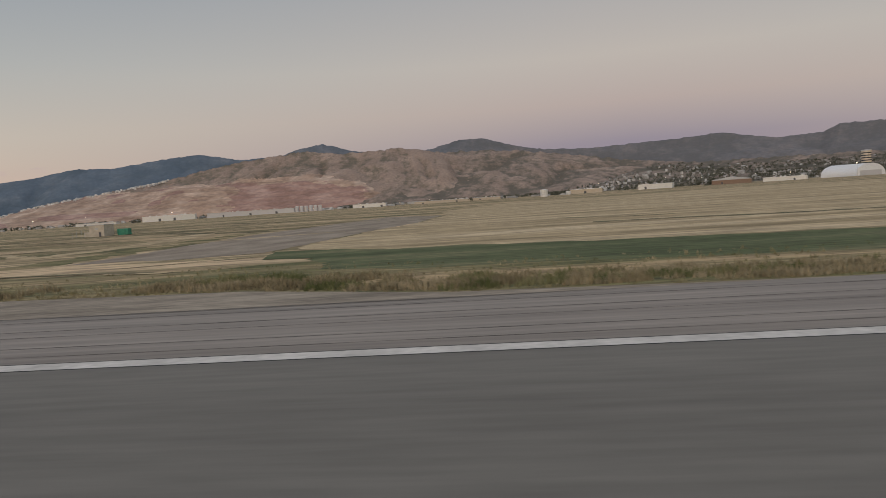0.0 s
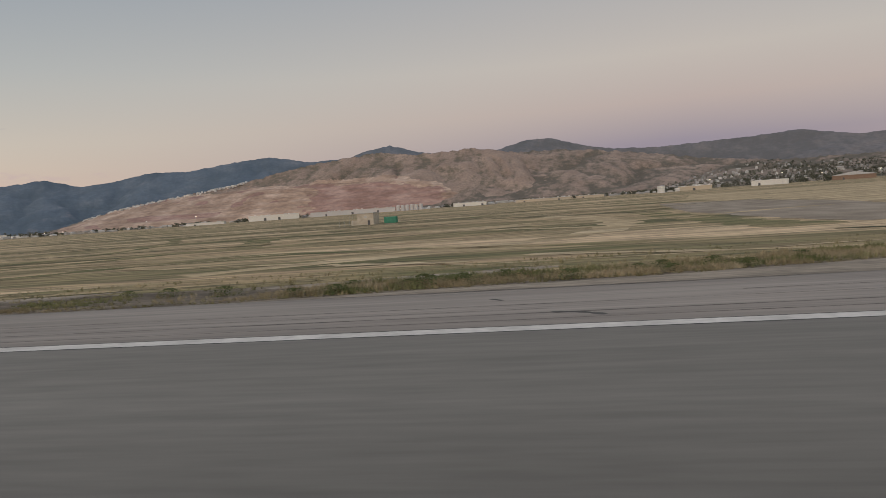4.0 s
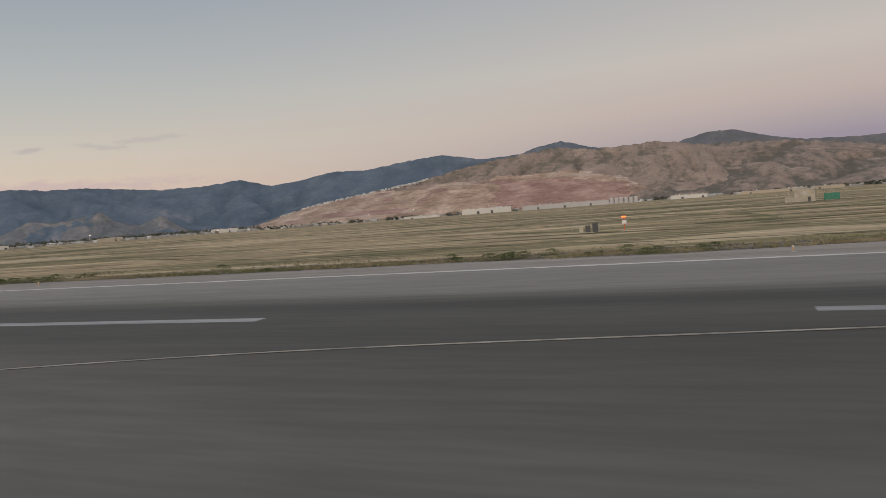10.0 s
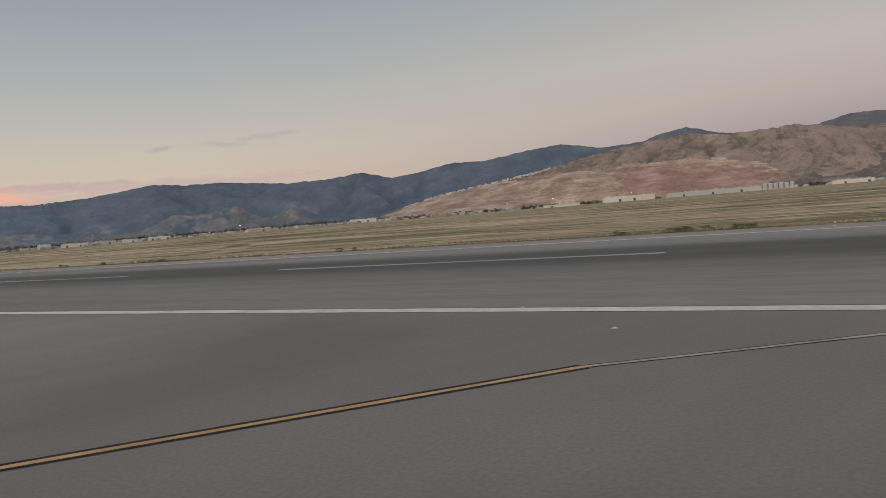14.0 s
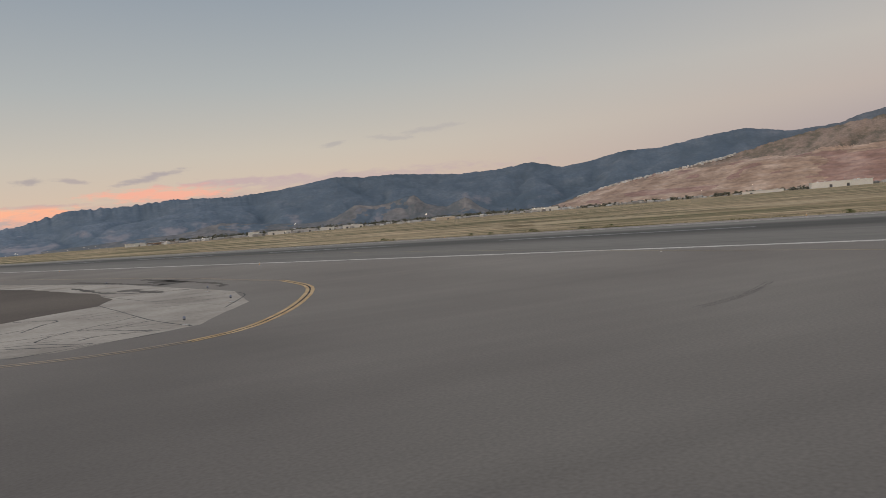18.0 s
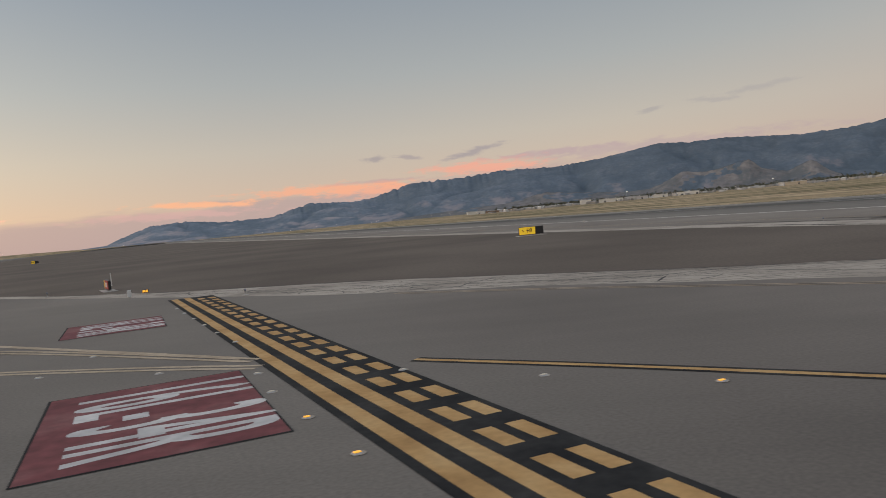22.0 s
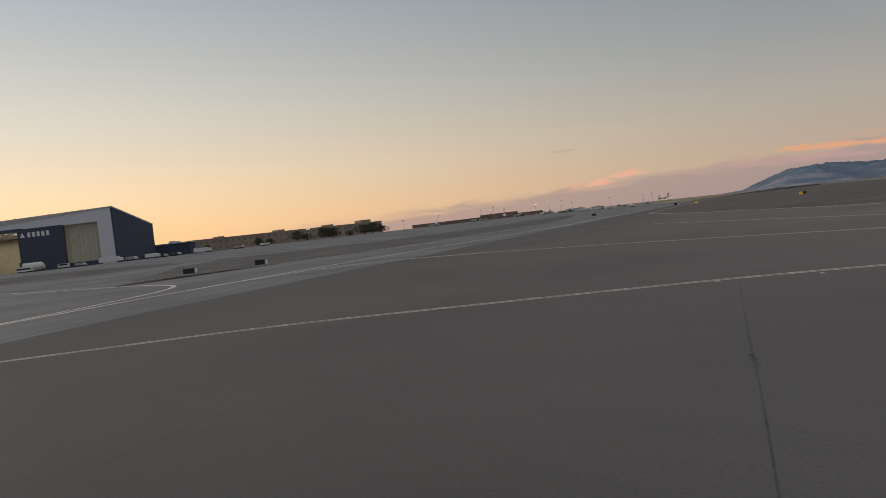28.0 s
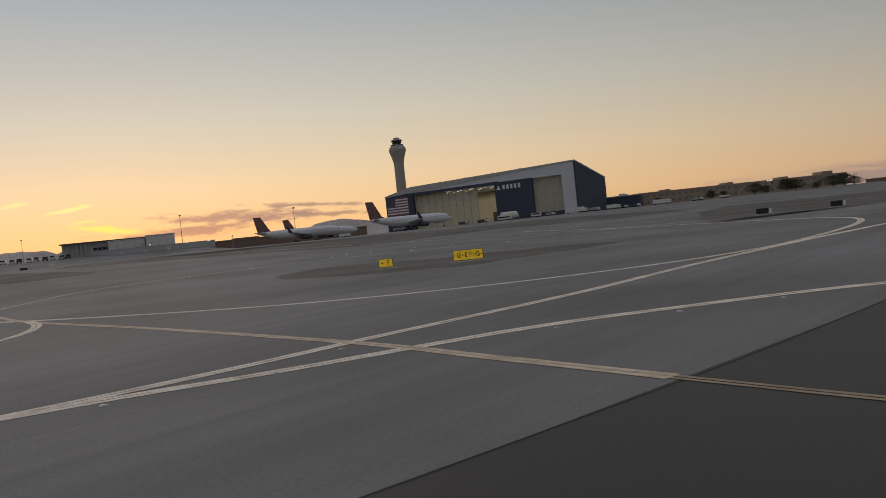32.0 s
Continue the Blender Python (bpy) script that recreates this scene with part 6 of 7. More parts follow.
def guard_light(x, y):
    g = thing("runway_guard_light", "pair of amber guard lamps in a low black housing", "lamp", "runway guard lights")
    g.matrix_world = pose(x, y, 0.0, 0, 0, -10) @ Matrix.Diagonal((0.45, 0.5, 0.6, 1))
    for k in range(2):
        part("leg", lathe([(0.04, 0), (0.04, 0.14)], 6, -0.35 + 0.7 * k, 0), STEEL, g)
    part("housing", box(-0.55, 0.55, -0.1, 0.16, 0.12, 0.55, 0.04), BLACK_METAL, g)
    for k in range(2):
        part("lamp", box(-0.45 + 0.5 * k, -0.05 + 0.5 * k, -0.14, -0.1, 0.18, 0.49, 0.02), AMBER, g, "lit amber lamp")
    part("base", box(-0.7, 0.7, -0.3, 0.3, 0, 0.05), CONCRETE_BASE, g)


guard_light(-106.4, 254.8)
post = thing("marker_post", "thin pale marker post beside a runway sign", "post", "marker posts")
post.location = (-109.3, 273.9, 0.0)
part("post", lathe([(0.04, 0), (0.035, 1.3)], 6), WHITE_METAL, post)
cab_box = thing("junction_box", "small pale junction box beside a guard lamp", "box")
cab_box.location = (-107.6, 251.4, 0.0)
part("body", box(-0.15, 0.15, -0.15, 0.15, 0.12, 0.6, 0.02), WHITE_METAL, cab_box)
part("leg", lathe([(0.04, 0), (0.04, 0.14)], 6), STEEL, cab_box)
guard_light(-98.5, 178.0)


def airfield_sign(p, q, h, panels, label, z=0.0, back=BLACK_METAL, group=""):
    """A box sign from p to q seen from its right-hand side; panels: (share, material, text, text material)."""
    s = thing("airfield_sign", label, "sign", group)
    n = frame_between(s, p, q, z)
    part("housing", box(0, n, -0.02, 0.22, 0.16, 0.16 + h, 0.03), back, s, "dark sheet metal housing")
    for k in range(3):
        part("leg", box(n * (0.12 + 0.38 * k) - 0.04, n * (0.12 + 0.38 * k) + 0.04, 0.05, 0.15, -0.02, 0.2), STEEL, s)
    part("slab", box(-0.35, n + 0.35, -0.5, 0.7, -0.05, 0.03), CONCRETE_BASE, s, "concrete base slab")
    u = 0.04
    total = sum(share for share, *_ in panels)
    for share, mat, text, ink in panels:
        w = (n - 0.08) * share / total
        if mat:
            pan = part("face", box(u + 0.02, u + w - 0.02, -0.05, -0.02, 0.2, 0.12 + h), mat, s)
            if text == "bars":
                for k in range(5):
                    part("letter_bar", box(u + w * (0.16 + 0.14 * k), u + w * (0.24 + 0.14 * k), -0.06, -0.05, 0.2 + h * 0.2, 0.12 + h * 0.78), ink, pan)
            elif text:
                size = h * 0.95
                ob = new("lettering", lettering(text, size, ink, pose(u + w / 2, -0.056, 0.16 + h / 2, 90, 0, 0), min(1.0, w * 0.8 / (0.62 * size * len(text))), 0.015))
                ob.parent = pan
        u += w
    return s


def arrow(parent_sign, cx, cz, size, turn, ink):
    """A flat arrow on a sign's face; turn 0 points right."""
    bm = bmesh.new()
    pts = [(-0.5, -0.07), (0.15, -0.07), (0.15, -0.26), (0.5, 0), (0.15, 0.26), (0.15, 0.07), (-0.5, 0.07)]
    c, s = math.cos(radians(turn)), math.sin(radians(turn))
    bm.faces.new([bm.verts.new((cx + size * (c * a - s * b), -0.06, cz + size * (s * a + c * b))) for a, b in pts])
    part("arrow", bm, ink, parent_sign)


s = airfield_sign((-257.9, 226.4), (-255.4, 229.0), 1.2, [(1, SIGN_GLOW, "", None), (1, SIGN_GLOW, "", None), (1, SIGN_GLOW, "", None), (1, SIGN_GLOW, "", None)], "lit yellow taxiway direction sign with four panels", 0.02)
for k, (letter, du, turn, da) in enumerate((("G", 0.2, 180, -0.2), ("E", 0.19, 135, -0.18), ("F", -0.16, 90, 0.2), ("G", -0.19, 0, 0.2))):
    cx = 3.61 * (k + 0.5) / 4
    ob = new("letter", lettering(letter, 0.86, BLACK_METAL, pose(cx + du, -0.056, 0.76, 90, 0, 0), 0.72, 0.02))
    ob.parent = s
    arrow(s, cx + da, 0.76, 0.38, turn, BLACK_METAL)
s = airfield_sign((-266.1, 220.9), (-265.0, 222.3), 1.0, [(1, SIGN_GLOW, "", None)], "lit yellow taxiway sign with an arrow", 0.02)
arrow(s, 0.52, 0.68, 0.5, 180, BLACK_METAL)
ob = new("letter", lettering("F", 0.75, BLACK_METAL, pose(1.2, -0.056, 0.66, 90, 0, 0), 0.8, 0.02))
ob.parent = s
s = airfield_sign((-56.9, 281.0), (-53.6, 279.8), 1.08, [(2.1, SIGN_GLOW, "", None), (1, BLACK_METAL, "", None)], "yellow and black taxiway sign reading H9", 0.016)
ob = new("lettering", lettering("H9", 0.8, BLACK_METAL, pose(1.5, -0.056, 0.7, 90, 0, 0), 0.8, 0.02))
ob.parent = s
arrow(s, 0.6, 0.7, 0.45, 135, BLACK_METAL)
airfield_sign((-109.7, 266.7), (-109.3, 263.5), 0.85, [(0.3, YELLOW_SIGN, "", None), (1.6, RED_SIGN, "bars", WHITE_METAL)], "lit red runway sign with a yellow end panel", 0.0)
airfield_sign((-142.5, 512.6), (-139.9, 512.9), 1.0, [(1, SIGN_GLOW, "bars", BLACK_METAL), (1, BLACK_METAL, "", None)], "yellow and black taxiway sign at the infield edge", 0.0)
airfield_sign((-191, 640), (-188.8, 640), 0.85, [(1, SIGN_GLOW, "", None)], "small yellow taxiway sign far along the infield", 0.0)
for q, p in (((-273.4, 317.4), (-270.8, 319.2)), ((-264.8, 331.2), (-262.4, 333.0)), ((-575.5, 213.0), (-573.5, 217.0)), ((-239, 585), (-236, 585.5)), ((-208, 700), (-205, 700.5))):
    airfield_sign(q, p, 1.15, [(1, BLACK_METAL, "", None), (0.3, WHITE_METAL, "", None)], "dark back of an airfield sign", land(p[0]) + 0.02, BLACK_METAL, "sign backs")

# ---- wear of the pavements ----
rnd = random.Random(77)


def inside(x, y, pts):
    c = False
    for (ax, ay), (bx, by) in zip(pts, pts[1:] + pts[:1]):
        if (ay > y) != (by > y) and x < (bx - ax) * (y - ay) / (by - ay) + ax:
            c = not c
    return c


def on_slab(x, y):
    return inside(x, y, SLAB) and not inside(x, y, INFIELD)


def crack_walk(x, y, a, steps, wander, pull):
    """A crack that wanders about a heading and stops at the slab's edge."""
    pts, head = [(x, y)], a
    for _ in range(steps):
        a += rnd.uniform(-wander, wander) + pull * (head - a)
        x, y = x + 0.9 * math.cos(a), y + 0.9 * math.sin(a)
        if not on_slab(x, y):
            break
        pts.append((x, y))
    return pts


made = 0
while made < 84:
    x, y = rnd.uniform(-114, -46), rnd.uniform(196.5, 264)
    if not on_slab(x, y) or (x > -74 and made > 12):
        continue
    along = 2.15 if x < -68 else 1.0
    long_one = 12 < made < 66
    pts = crack_walk(x, y, (along if long_one else along + 1.4) + rnd.choice((0, math.pi)) + rnd.uniform(-0.25, 0.25), rnd.randint(12, 30) if long_one else rnd.randint(2, 7), 0.5, 0.45)
    if len(pts) > 2:
        marking("slab_crack", ribbon(pts, rnd.uniform(0.035, 0.10), 0.014, worn=1.2, step=0.4), SEALANT, "dark irregular crack in old concrete", "slab cracks")
        made += 1
JOINTS = [[(-57.5, 216.3), (-58.7, 210.9), (-60.7, 202.0), (-61.3, 196.7)], [(-53.0, 227.9), (-54.9, 214.4), (-53.6, 212.5), (-49.9, 211.1)], [(-49.9, 211.1), (-51.4, 207.8), (-56.2, 202.3)], [(-69.1, 196.6), (-63.0, 196.2)]]
for pts in JOINTS:
    marking("slab_joint", ribbon(pts, 0.085, 0.0155, worn=0.6, step=0.5), SEALANT, "dark joint between old concrete slabs", "slab joints")
LONG_CRACKS = [[(-72.7, 204.4), (-70.7, 204.1), (-70.2, 202.7), (-69.1, 201.7), (-67.6, 199.0), (-66.3, 196.7)], [(-72.6, 200.9), (-71.3, 201.5), (-70.0, 202.7), (-68.1, 203.5), (-65.4, 202.4), (-64.0, 202.9), (-62.8, 197.6)], [(-63.8, 213.5), (-62.5, 210.2), (-63.8, 208.7), (-65.6, 206.4)], [(-65.7, 198.7), (-64.5, 199.0), (-62.6, 197.2)],
               [(-65.6, 202.3), (-66.8, 200.8), (-66.1, 199.9)], [(-68.1, 209.8), (-66.6, 207.4), (-65.1, 207.5)], [(-63.0, 201.3), (-60.9, 201.9)], [(-70.5, 207.8), (-68.6, 207.3), (-67.0, 205.0)], [(-64.1, 203.0), (-60.1, 205.1)], [(-60.9, 211.1), (-59.0, 210.6)]]
for pts in LONG_CRACKS:
    marking("slab_crack", ribbon(pts, rnd.uniform(0.09, 0.14), 0.014, worn=1.1, step=0.3), SEALANT, "dark irregular crack in old concrete", "slab cracks")
# soil washed over the broken concrete at the infield's end
for pts, w in (([(-41.2, 244.4), (-44.4, 224.1), (-46.8, 218.2)], 0.7), ([(-43.6, 257.4), (-45.9, 229.9)], 0.9), ([(-49.6, 230.4), (-50.7, 220.8)], 1.3), ([(-48.7, 244.7), (-51.7, 227.1), (-48.7, 220.2)], 0.6), ([(-42.5, 238), (-44.8, 230)], 2.2)):
    marking("soil_streak", ribbon(pts, w, 0.0165, worn=1.5, step=0.8), DARK_DIRT, "brown soil washed over broken concrete", "soil streaks")
marking("infield_edge_line", ribbon(INFIELD[7:14], 0.16, 0.03, worn=0.6, step=1.5), SEALANT, "dark line between dirt infield and old concrete")


TYRE_MARK = material("tyre_mark", [(0.121, 0.107, 0.094), (0.145, 0.128, 0.112)], 0.9, 0.8, fine=0.2, fine_scale=3, lo=0.45, hi=0.6)
# arcs left by turning aircraft
ARCS = [
    [(-39.5, 165.0), (-41.8, 162.6), (-44.5, 161.0), (-47.1, 160.5), (-49.4, 160.7)],
    [(-38.0, 159.1), (-38.7, 158.2), (-40.1, 157.2)],
    [(-39.6, 156.6), (-42.5, 155.1), (-45.6, 154.0), (-49.0, 153.2), (-50.9, 152.9)],
    [(-57.8, 163.9), (-56.0, 163.0), (-54.1, 163.1), (-51.9, 163.3), (-49.6, 163.3)],
    [(-52.7, 175.9), (-50.5, 175.5), (-47.7, 175.5), (-45.1, 175.8)],
    [(-46.8, 156.1), (-46.0, 156.0), (-47.5, 155.0)],
    [(-49.3, 154.2), (-47.4, 154.7), (-45.5, 155.4)],
    [(-45.5, 150.7), (-46.0, 150.3), (-46.8, 150.0)],
    [(-42.1, 152.4), (-44.7, 151.4), (-46.1, 150.6)],
    [(-53.1, 165.2), (-51.2, 164.8), (-49.3, 164.5)],
]
for k, pts in enumerate(ARCS):
    if k not in (5, 6, 7):
        bm = bmesh.new()
        for j in range(5):
            cut = pts if j % 3 == 1 else pts[:-1] if j % 3 == 0 and len(pts) > 3 else pts[1:] if len(pts) > 3 else pts
            ribbon(cut, 0.028 + 0.012 * (j % 3), 0.009 + 0.0008 * k, (j - 2) * 0.1, worn=1.7, step=0.35, bm=bm)
        marking("tyre_mark", bm, TYRE_MARK, "faint curved tyre mark on the taxiway", "tyre marks")
for pts, w in (([(-159.0, 229.6), (-158.7, 219.8), (-158.3, 210.7), (-158.1, 205.0), (-158.0, 202)], 0.03), ([(-116.8, 216.5), (-117.1, 216.0), (-117.6, 215.8)], 0.12), ([(-121.7, 208.5), (-122.0, 208.3), (-122.3, 208.1)], 0.08), ([(-121.2, 208.7), (-121.4, 208.6)], 0.06), ([(-131, 205.5), (-131.3, 205.1)], 0.1)):
    marking("pavement_stain", ribbon(pts, w, 0.012, worn=0.9, step=0.25), STAIN, "dark stain or crack on the asphalt", "pavement stains")
for k in range(3):
    marking("pavement_stain", ribbon([(-158.5 + 0.1 * k, 213.8 - 0.5 * k), (-158.4, 213.3 - 0.5 * k)], 0.12, 0.014, worn=0.9, step=0.1), STAIN, "dark oily spot on the asphalt", "pavement stains")
for pts in ([(-181.4, 219), (-180.9, 214.9), (-180.8, 208.1), (-180.5, 203.3), (-180.6, 200.0), (-180.2, 194)], [(-192.6, 212), (-193.2, 207.5), (-193.4, 204.6), (-194.4, 202.3), (-193.4, 198.8)], [(-186.4, 200), (-186.2, 197.4), (-186.1, 195.9), (-185.7, 193.8), (-185.9, 190)], [(-170.6, 214), (-171.0, 208), (-170.7, 201)]):
    marking("asphalt_crack", ribbon(pts, 0.035, 0.011, worn=1.1, step=0.3), STAIN, "dark ragged crack in the darker asphalt", "asphalt cracks")
# joints of the concrete taxiway
for k in range(4):
    x = -209 - 17.6 * k
    marking("concrete_joint", ribbon([(x, 120), (x - 0.3, 200), (x - 0.4, 260), (x, 380)], 0.05, 0.01, step=20), TYRE_MARK, "thin joint in the concrete taxiway", "concrete joints")


# ---- maintenance hangar ----
TOWER_WALL = plain("tower_concrete", (0.37, 0.345, 0.315), 0.85, vary=0.04)
HANGAR_BLUE = plain("dark_blue_cladding", (0.06, 0.068, 0.105), 0.75, vary=0.05)
FASCIA = plain("pale_grey_cladding", (0.60, 0.61, 0.645), 0.5, vary=0.04)
DOOR_CREAM = material("translucent_door_panel", [(0.62, 0.59, 0.47), (0.70, 0.67, 0.54)], 0.3, 0.5, fine=0.05)


def add_translucency(m, share):
    """Light from the hall shines softly through the panels."""
    nt = m.node_tree
    b = nt.nodes["Principled BSDF"]
    t, mx = nt.nodes.new("ShaderNodeBsdfTranslucent"), nt.nodes.new("ShaderNodeMixShader")
    nt.links.new(b.inputs["Base Color"].links[0].from_socket, t.inputs["Color"])
    mx.inputs[0].default_value = share
    nt.links.new(b.outputs[0], mx.inputs[1])
    nt.links.new(t.outputs[0], mx.inputs[2])
    nt.links.new(mx.outputs[0], nt.nodes["Material Output"].inputs[0])


add_translucency(DOOR_CREAM, 0.5)
hall = new("hangar_hall_light", bpy.data.lights.new("hangar_hall_light", "AREA"))
hall.data.shape, hall.data.size, hall.data.size_y, hall.data.energy, hall.data.color = "RECTANGLE", 90, 45, 19000, (1.0, 0.88, 0.66)
hall.matrix_world = pose(-539.8, 544.5, 5.5, 0, 0, 205) @ pose(80, -34, 23.2)
FLAG_RED = plain("flag_red", (0.24, 0.075, 0.085), 0.6)
FLAG_WHITE = plain("flag_white", (0.7, 0.7, 0.7), 0.6)
FLAG_BLUE = plain("flag_blue", (0.09, 0.085, 0.13), 0.6)
HALL_LAMP = lamp_material("hangar_lamp", (1.0, 0.88, 0.66), 3.0)
GATE_Z = 5.5


def build_hangar():
    hg = thing("maintenance_hangar", "large aircraft hangar with grey fascia and dark blue walls", "hangar")
    # x runs along the front to the far end, y towards the apron
    hg.matrix_world = pose(-539.8, 544.5, GATE_Z, 0, 0, 205)
    D = -68.0
    part("side_wall", hull([(0, 0, 0), (0, D, 0), (0, 0, 36), (0, D, 25.2)], (-1.2, 0, 0)), HANGAR_BLUE, hg)
    part("end_wall", hull([(155, 0, 0), (155, D, 0), (155, 0, 28), (155, D, 24)], (0.8, 0, 0)), HANGAR_BLUE, hg)
    part("back_wall", box(0, 155, D - 1, D, 0, 24), HANGAR_BLUE, hg)
    bm = bmesh.new()
    vs = [bm.verts.new(v) for v in ((-1.4, 0.6, 36.6), (132, 0.6, 33.6), (156, 0.6, 28.6), (156, D, 25), (132, D, 25.2), (-1.4, D, 25.6))]
    ws = [bm.verts.new(v.co + Vector((0, 0, -0.9))) for v in vs]
    bm.faces.new(vs)
    bm.faces.new(ws[::-1])
    for i in range(6):
        bm.faces.new((vs[i], ws[i], ws[(i + 1) % 6], vs[(i + 1) % 6]))
    part("roof", bm, ROOF_GREY, hg)
    part("corner_pier", box(0, 9.2, -1.4, 0.3, 0, 36), FASCIA, hg, "pale grey corner pier")
    part("fascia", hull([(9.2, 0.3, 27.6), (133, 0.3, 28.6), (9.2, 0.3, 36), (133, 0.3, 33.2)], (0, -1.6, 0)), FASCIA, hg, "pale grey fascia")
    part("header_band", box(57, 133, -1.2, 0.5, 26.7, 28.8), HANGAR_BLUE, hg)
    # closed translucent door in the first bay
    d1 = part("bay_door", box(9.2, 31.2, -2.4, -2.0, 3.0, 27.6), DOOR_CREAM, hg, "closed cream translucent door")
    for k in range(1, 7):
        part("mullion", box(9.2 + 3.14 * k - 0.12, 9.2 + 3.14 * k + 0.12, -2.0, -1.85, 3.0, 27.6), FASCIA, d1)
    for k in range(1, 5):
        part("rail", box(9.2, 31.2, -2.0, -1.9, 3 + 4.9 * k, 3.2 + 4.9 * k), FASCIA, d1)
    part("door_plinth", box(9.2, 31.2, -2.6, -1.8, 0, 3.0), HANGAR_BLUE, hg)
    part("sign_wall", box(31.2, 60.3, -1.5, 0.9, 0, 28.2), HANGAR_BLUE, hg, "dark blue wall panel with white lettering bars")
    # lettering stands as plain bars, emblem as a plain triangle
    bm = bmesh.new()
    bm.faces.new([bm.verts.new(v) for v in ((58.9, 0.96, 22.6), (55.5, 0.96, 22.6), (57.2, 0.96, 25.9))])
    part("emblem", bm, FLAG_WHITE, hg, "white triangular emblem")
    for k in range(5):
        u = 53.9 - 3.0 * k
        part("letter_bar", box(u - 1.8, u, 0.9, 0.98, 22.6, 25.7), FLAG_WHITE, hg)
    # cream sliding doors, partly open
    for k in range(9):
        u0 = 76.5 + 6.0 * k
        d = part("sliding_door", box(u0, u0 + 5.9, -3.2, -2.7, 0, 27.0), DOOR_CREAM, hg, "cream translucent sliding door")
        part("mullion", box(u0 + 2.85, u0 + 3.1, -2.7, -2.55, 0, 27.0), FASCIA, d)
        part("edge_post", box(u0 - 0.1, u0 + 0.2, -2.7, -2.5, 0, 27.0), TOWER_WALL, d)
        for j in range(1, 5):
            part("rail", box(u0, u0 + 5.9, -2.7, -2.6, 5 * j, 5 * j + 0.25), FASCIA, d)
    part("post", box(130.5, 133.2, -2, 0.4, 0, 28.6), HANGAR_BLUE, hg)
    part("hall_back", box(57, 132, -62, -61.4, 0, 25), DOOR_CREAM, hg, "lit cream inner wall of the hall")
    part("hall_floor", box(0.5, 132, -76, -0.5, -0.02, 0.03), CONCRETE_BASE, hg)
    part("dock", box(58, 76, -30, -26, 0, 7.5), DOOR_DARK, hg, "dark maintenance dock")
    for k in range(14):
        u = 58.5 + 3.3 * k + 0.9 * math.sin(2.3 * k)
        z1 = 26.3 - 0.6 * (k % 3)
        part("hall_lamp", box(u, u + (0.6, 1.0, 0.4)[k % 3], -1.4 - 1.2 * (k % 2), -0.9 - 1.2 * (k % 2), z1 - 0.3, z1), HALL_LAMP, hg, "lit lamp under the header")
    for k in range(5):
        part("roof_vent", box(20 + 22 * k, 20.5 + 22 * k, -6, -5.5, 35.6 - 0.5 * k, 37.2 - 0.5 * k), STEEL, hg)
    # flag on the low end bay
    part("end_bay", box(133.2, 155, -3, 0.5, 0, 28.2), HANGAR_BLUE, hg)
    fl = thing("wall_flag", "large flag with red and white stripes on the hangar wall", "flag")
    fl.matrix_world = hg.matrix_world @ pose(0, 0.56, 0)
    for k in range(13):
        z1 = 26.6 - 1.05 * k
        right = 146.6 if k < 7 else 154.2
        part("stripe", box(135, right, 0, 0.05, z1 - 1.05, z1), FLAG_RED if k % 2 == 0 else FLAG_WHITE, fl)
    part("canton", box(146.6, 154.2, 0, 0.06, 26.6 - 7 * 1.05, 26.6), FLAG_BLUE, fl)
    return hg


def hull(corners, thick):
    """A plate on four corners (two below, two above), with a thickness vector."""
    bm = bmesh.new()
    a, b, c, d = (Vector(v) for v in corners)
    t = Vector(thick)
    f = [bm.verts.new(v) for v in (a, b, d, c)]
    g = [bm.verts.new(v + t) for v in (a, b, d, c)]
    bm.faces.new(f)
    bm.faces.new(g[::-1])
    for i in range(4):
        bm.faces.new((f[i], g[i], g[(i + 1) % 4], f[(i + 1) % 4]))
    bm.normal_update()
    return bm


build_hangar()
annex = shed_building((-575, 607), (-608, 655), 9.0, HANGAR_BLUE, ROOF_GREY, "low dark annex behind the hangar", -30.0, 3, 0, GATE_Z)

# ---- control tower ----


def control_tower():
    t = thing("control_tower", "tall concrete control tower with flared head and glazed cab", "tower")
    t.location = (-974, 685.0, GATE_Z)
    part("shaft", lathe([(8.4, 0), (6.6, 20), (6.3, 84), (6.8, 90), (8.6, 97), (10.6, 103), (10.9, 106)], 24), TOWER_WALL, t)
    part("head", lathe([(10.9, 106), (9.2, 109.5), (7.0, 111), (6.0, 112.2)], 24), TOWER_WALL, t)
    part("cab_glass", lathe([(5.2, 111.8), (6.6, 116.8)], 16), GLASS_DARK, t, "dark sloping cab windows")
    part("cab_roof", lathe([(7.4, 116.8), (7.4, 117.8), (4.2, 118.8), (4.0, 120.6)], 16), TOWER_WALL, t)
    part("walkway", lathe([(8.2, 111.2), (8.4, 111.4), (8.4, 111.8), (7.8, 111.9)], 24), STEEL, t)
    for k in range(8):
        a = 2 * math.pi * k / 8
        part("aerial", lathe([(0.12, 103), (0.06, 109)], 5, 11.2 * math.cos(a), 11.2 * math.sin(a)), STEEL, t)
    part("mast", lathe([(0.3, 120.6), (0.1, 124)], 6), STEEL, t)


control_tower()

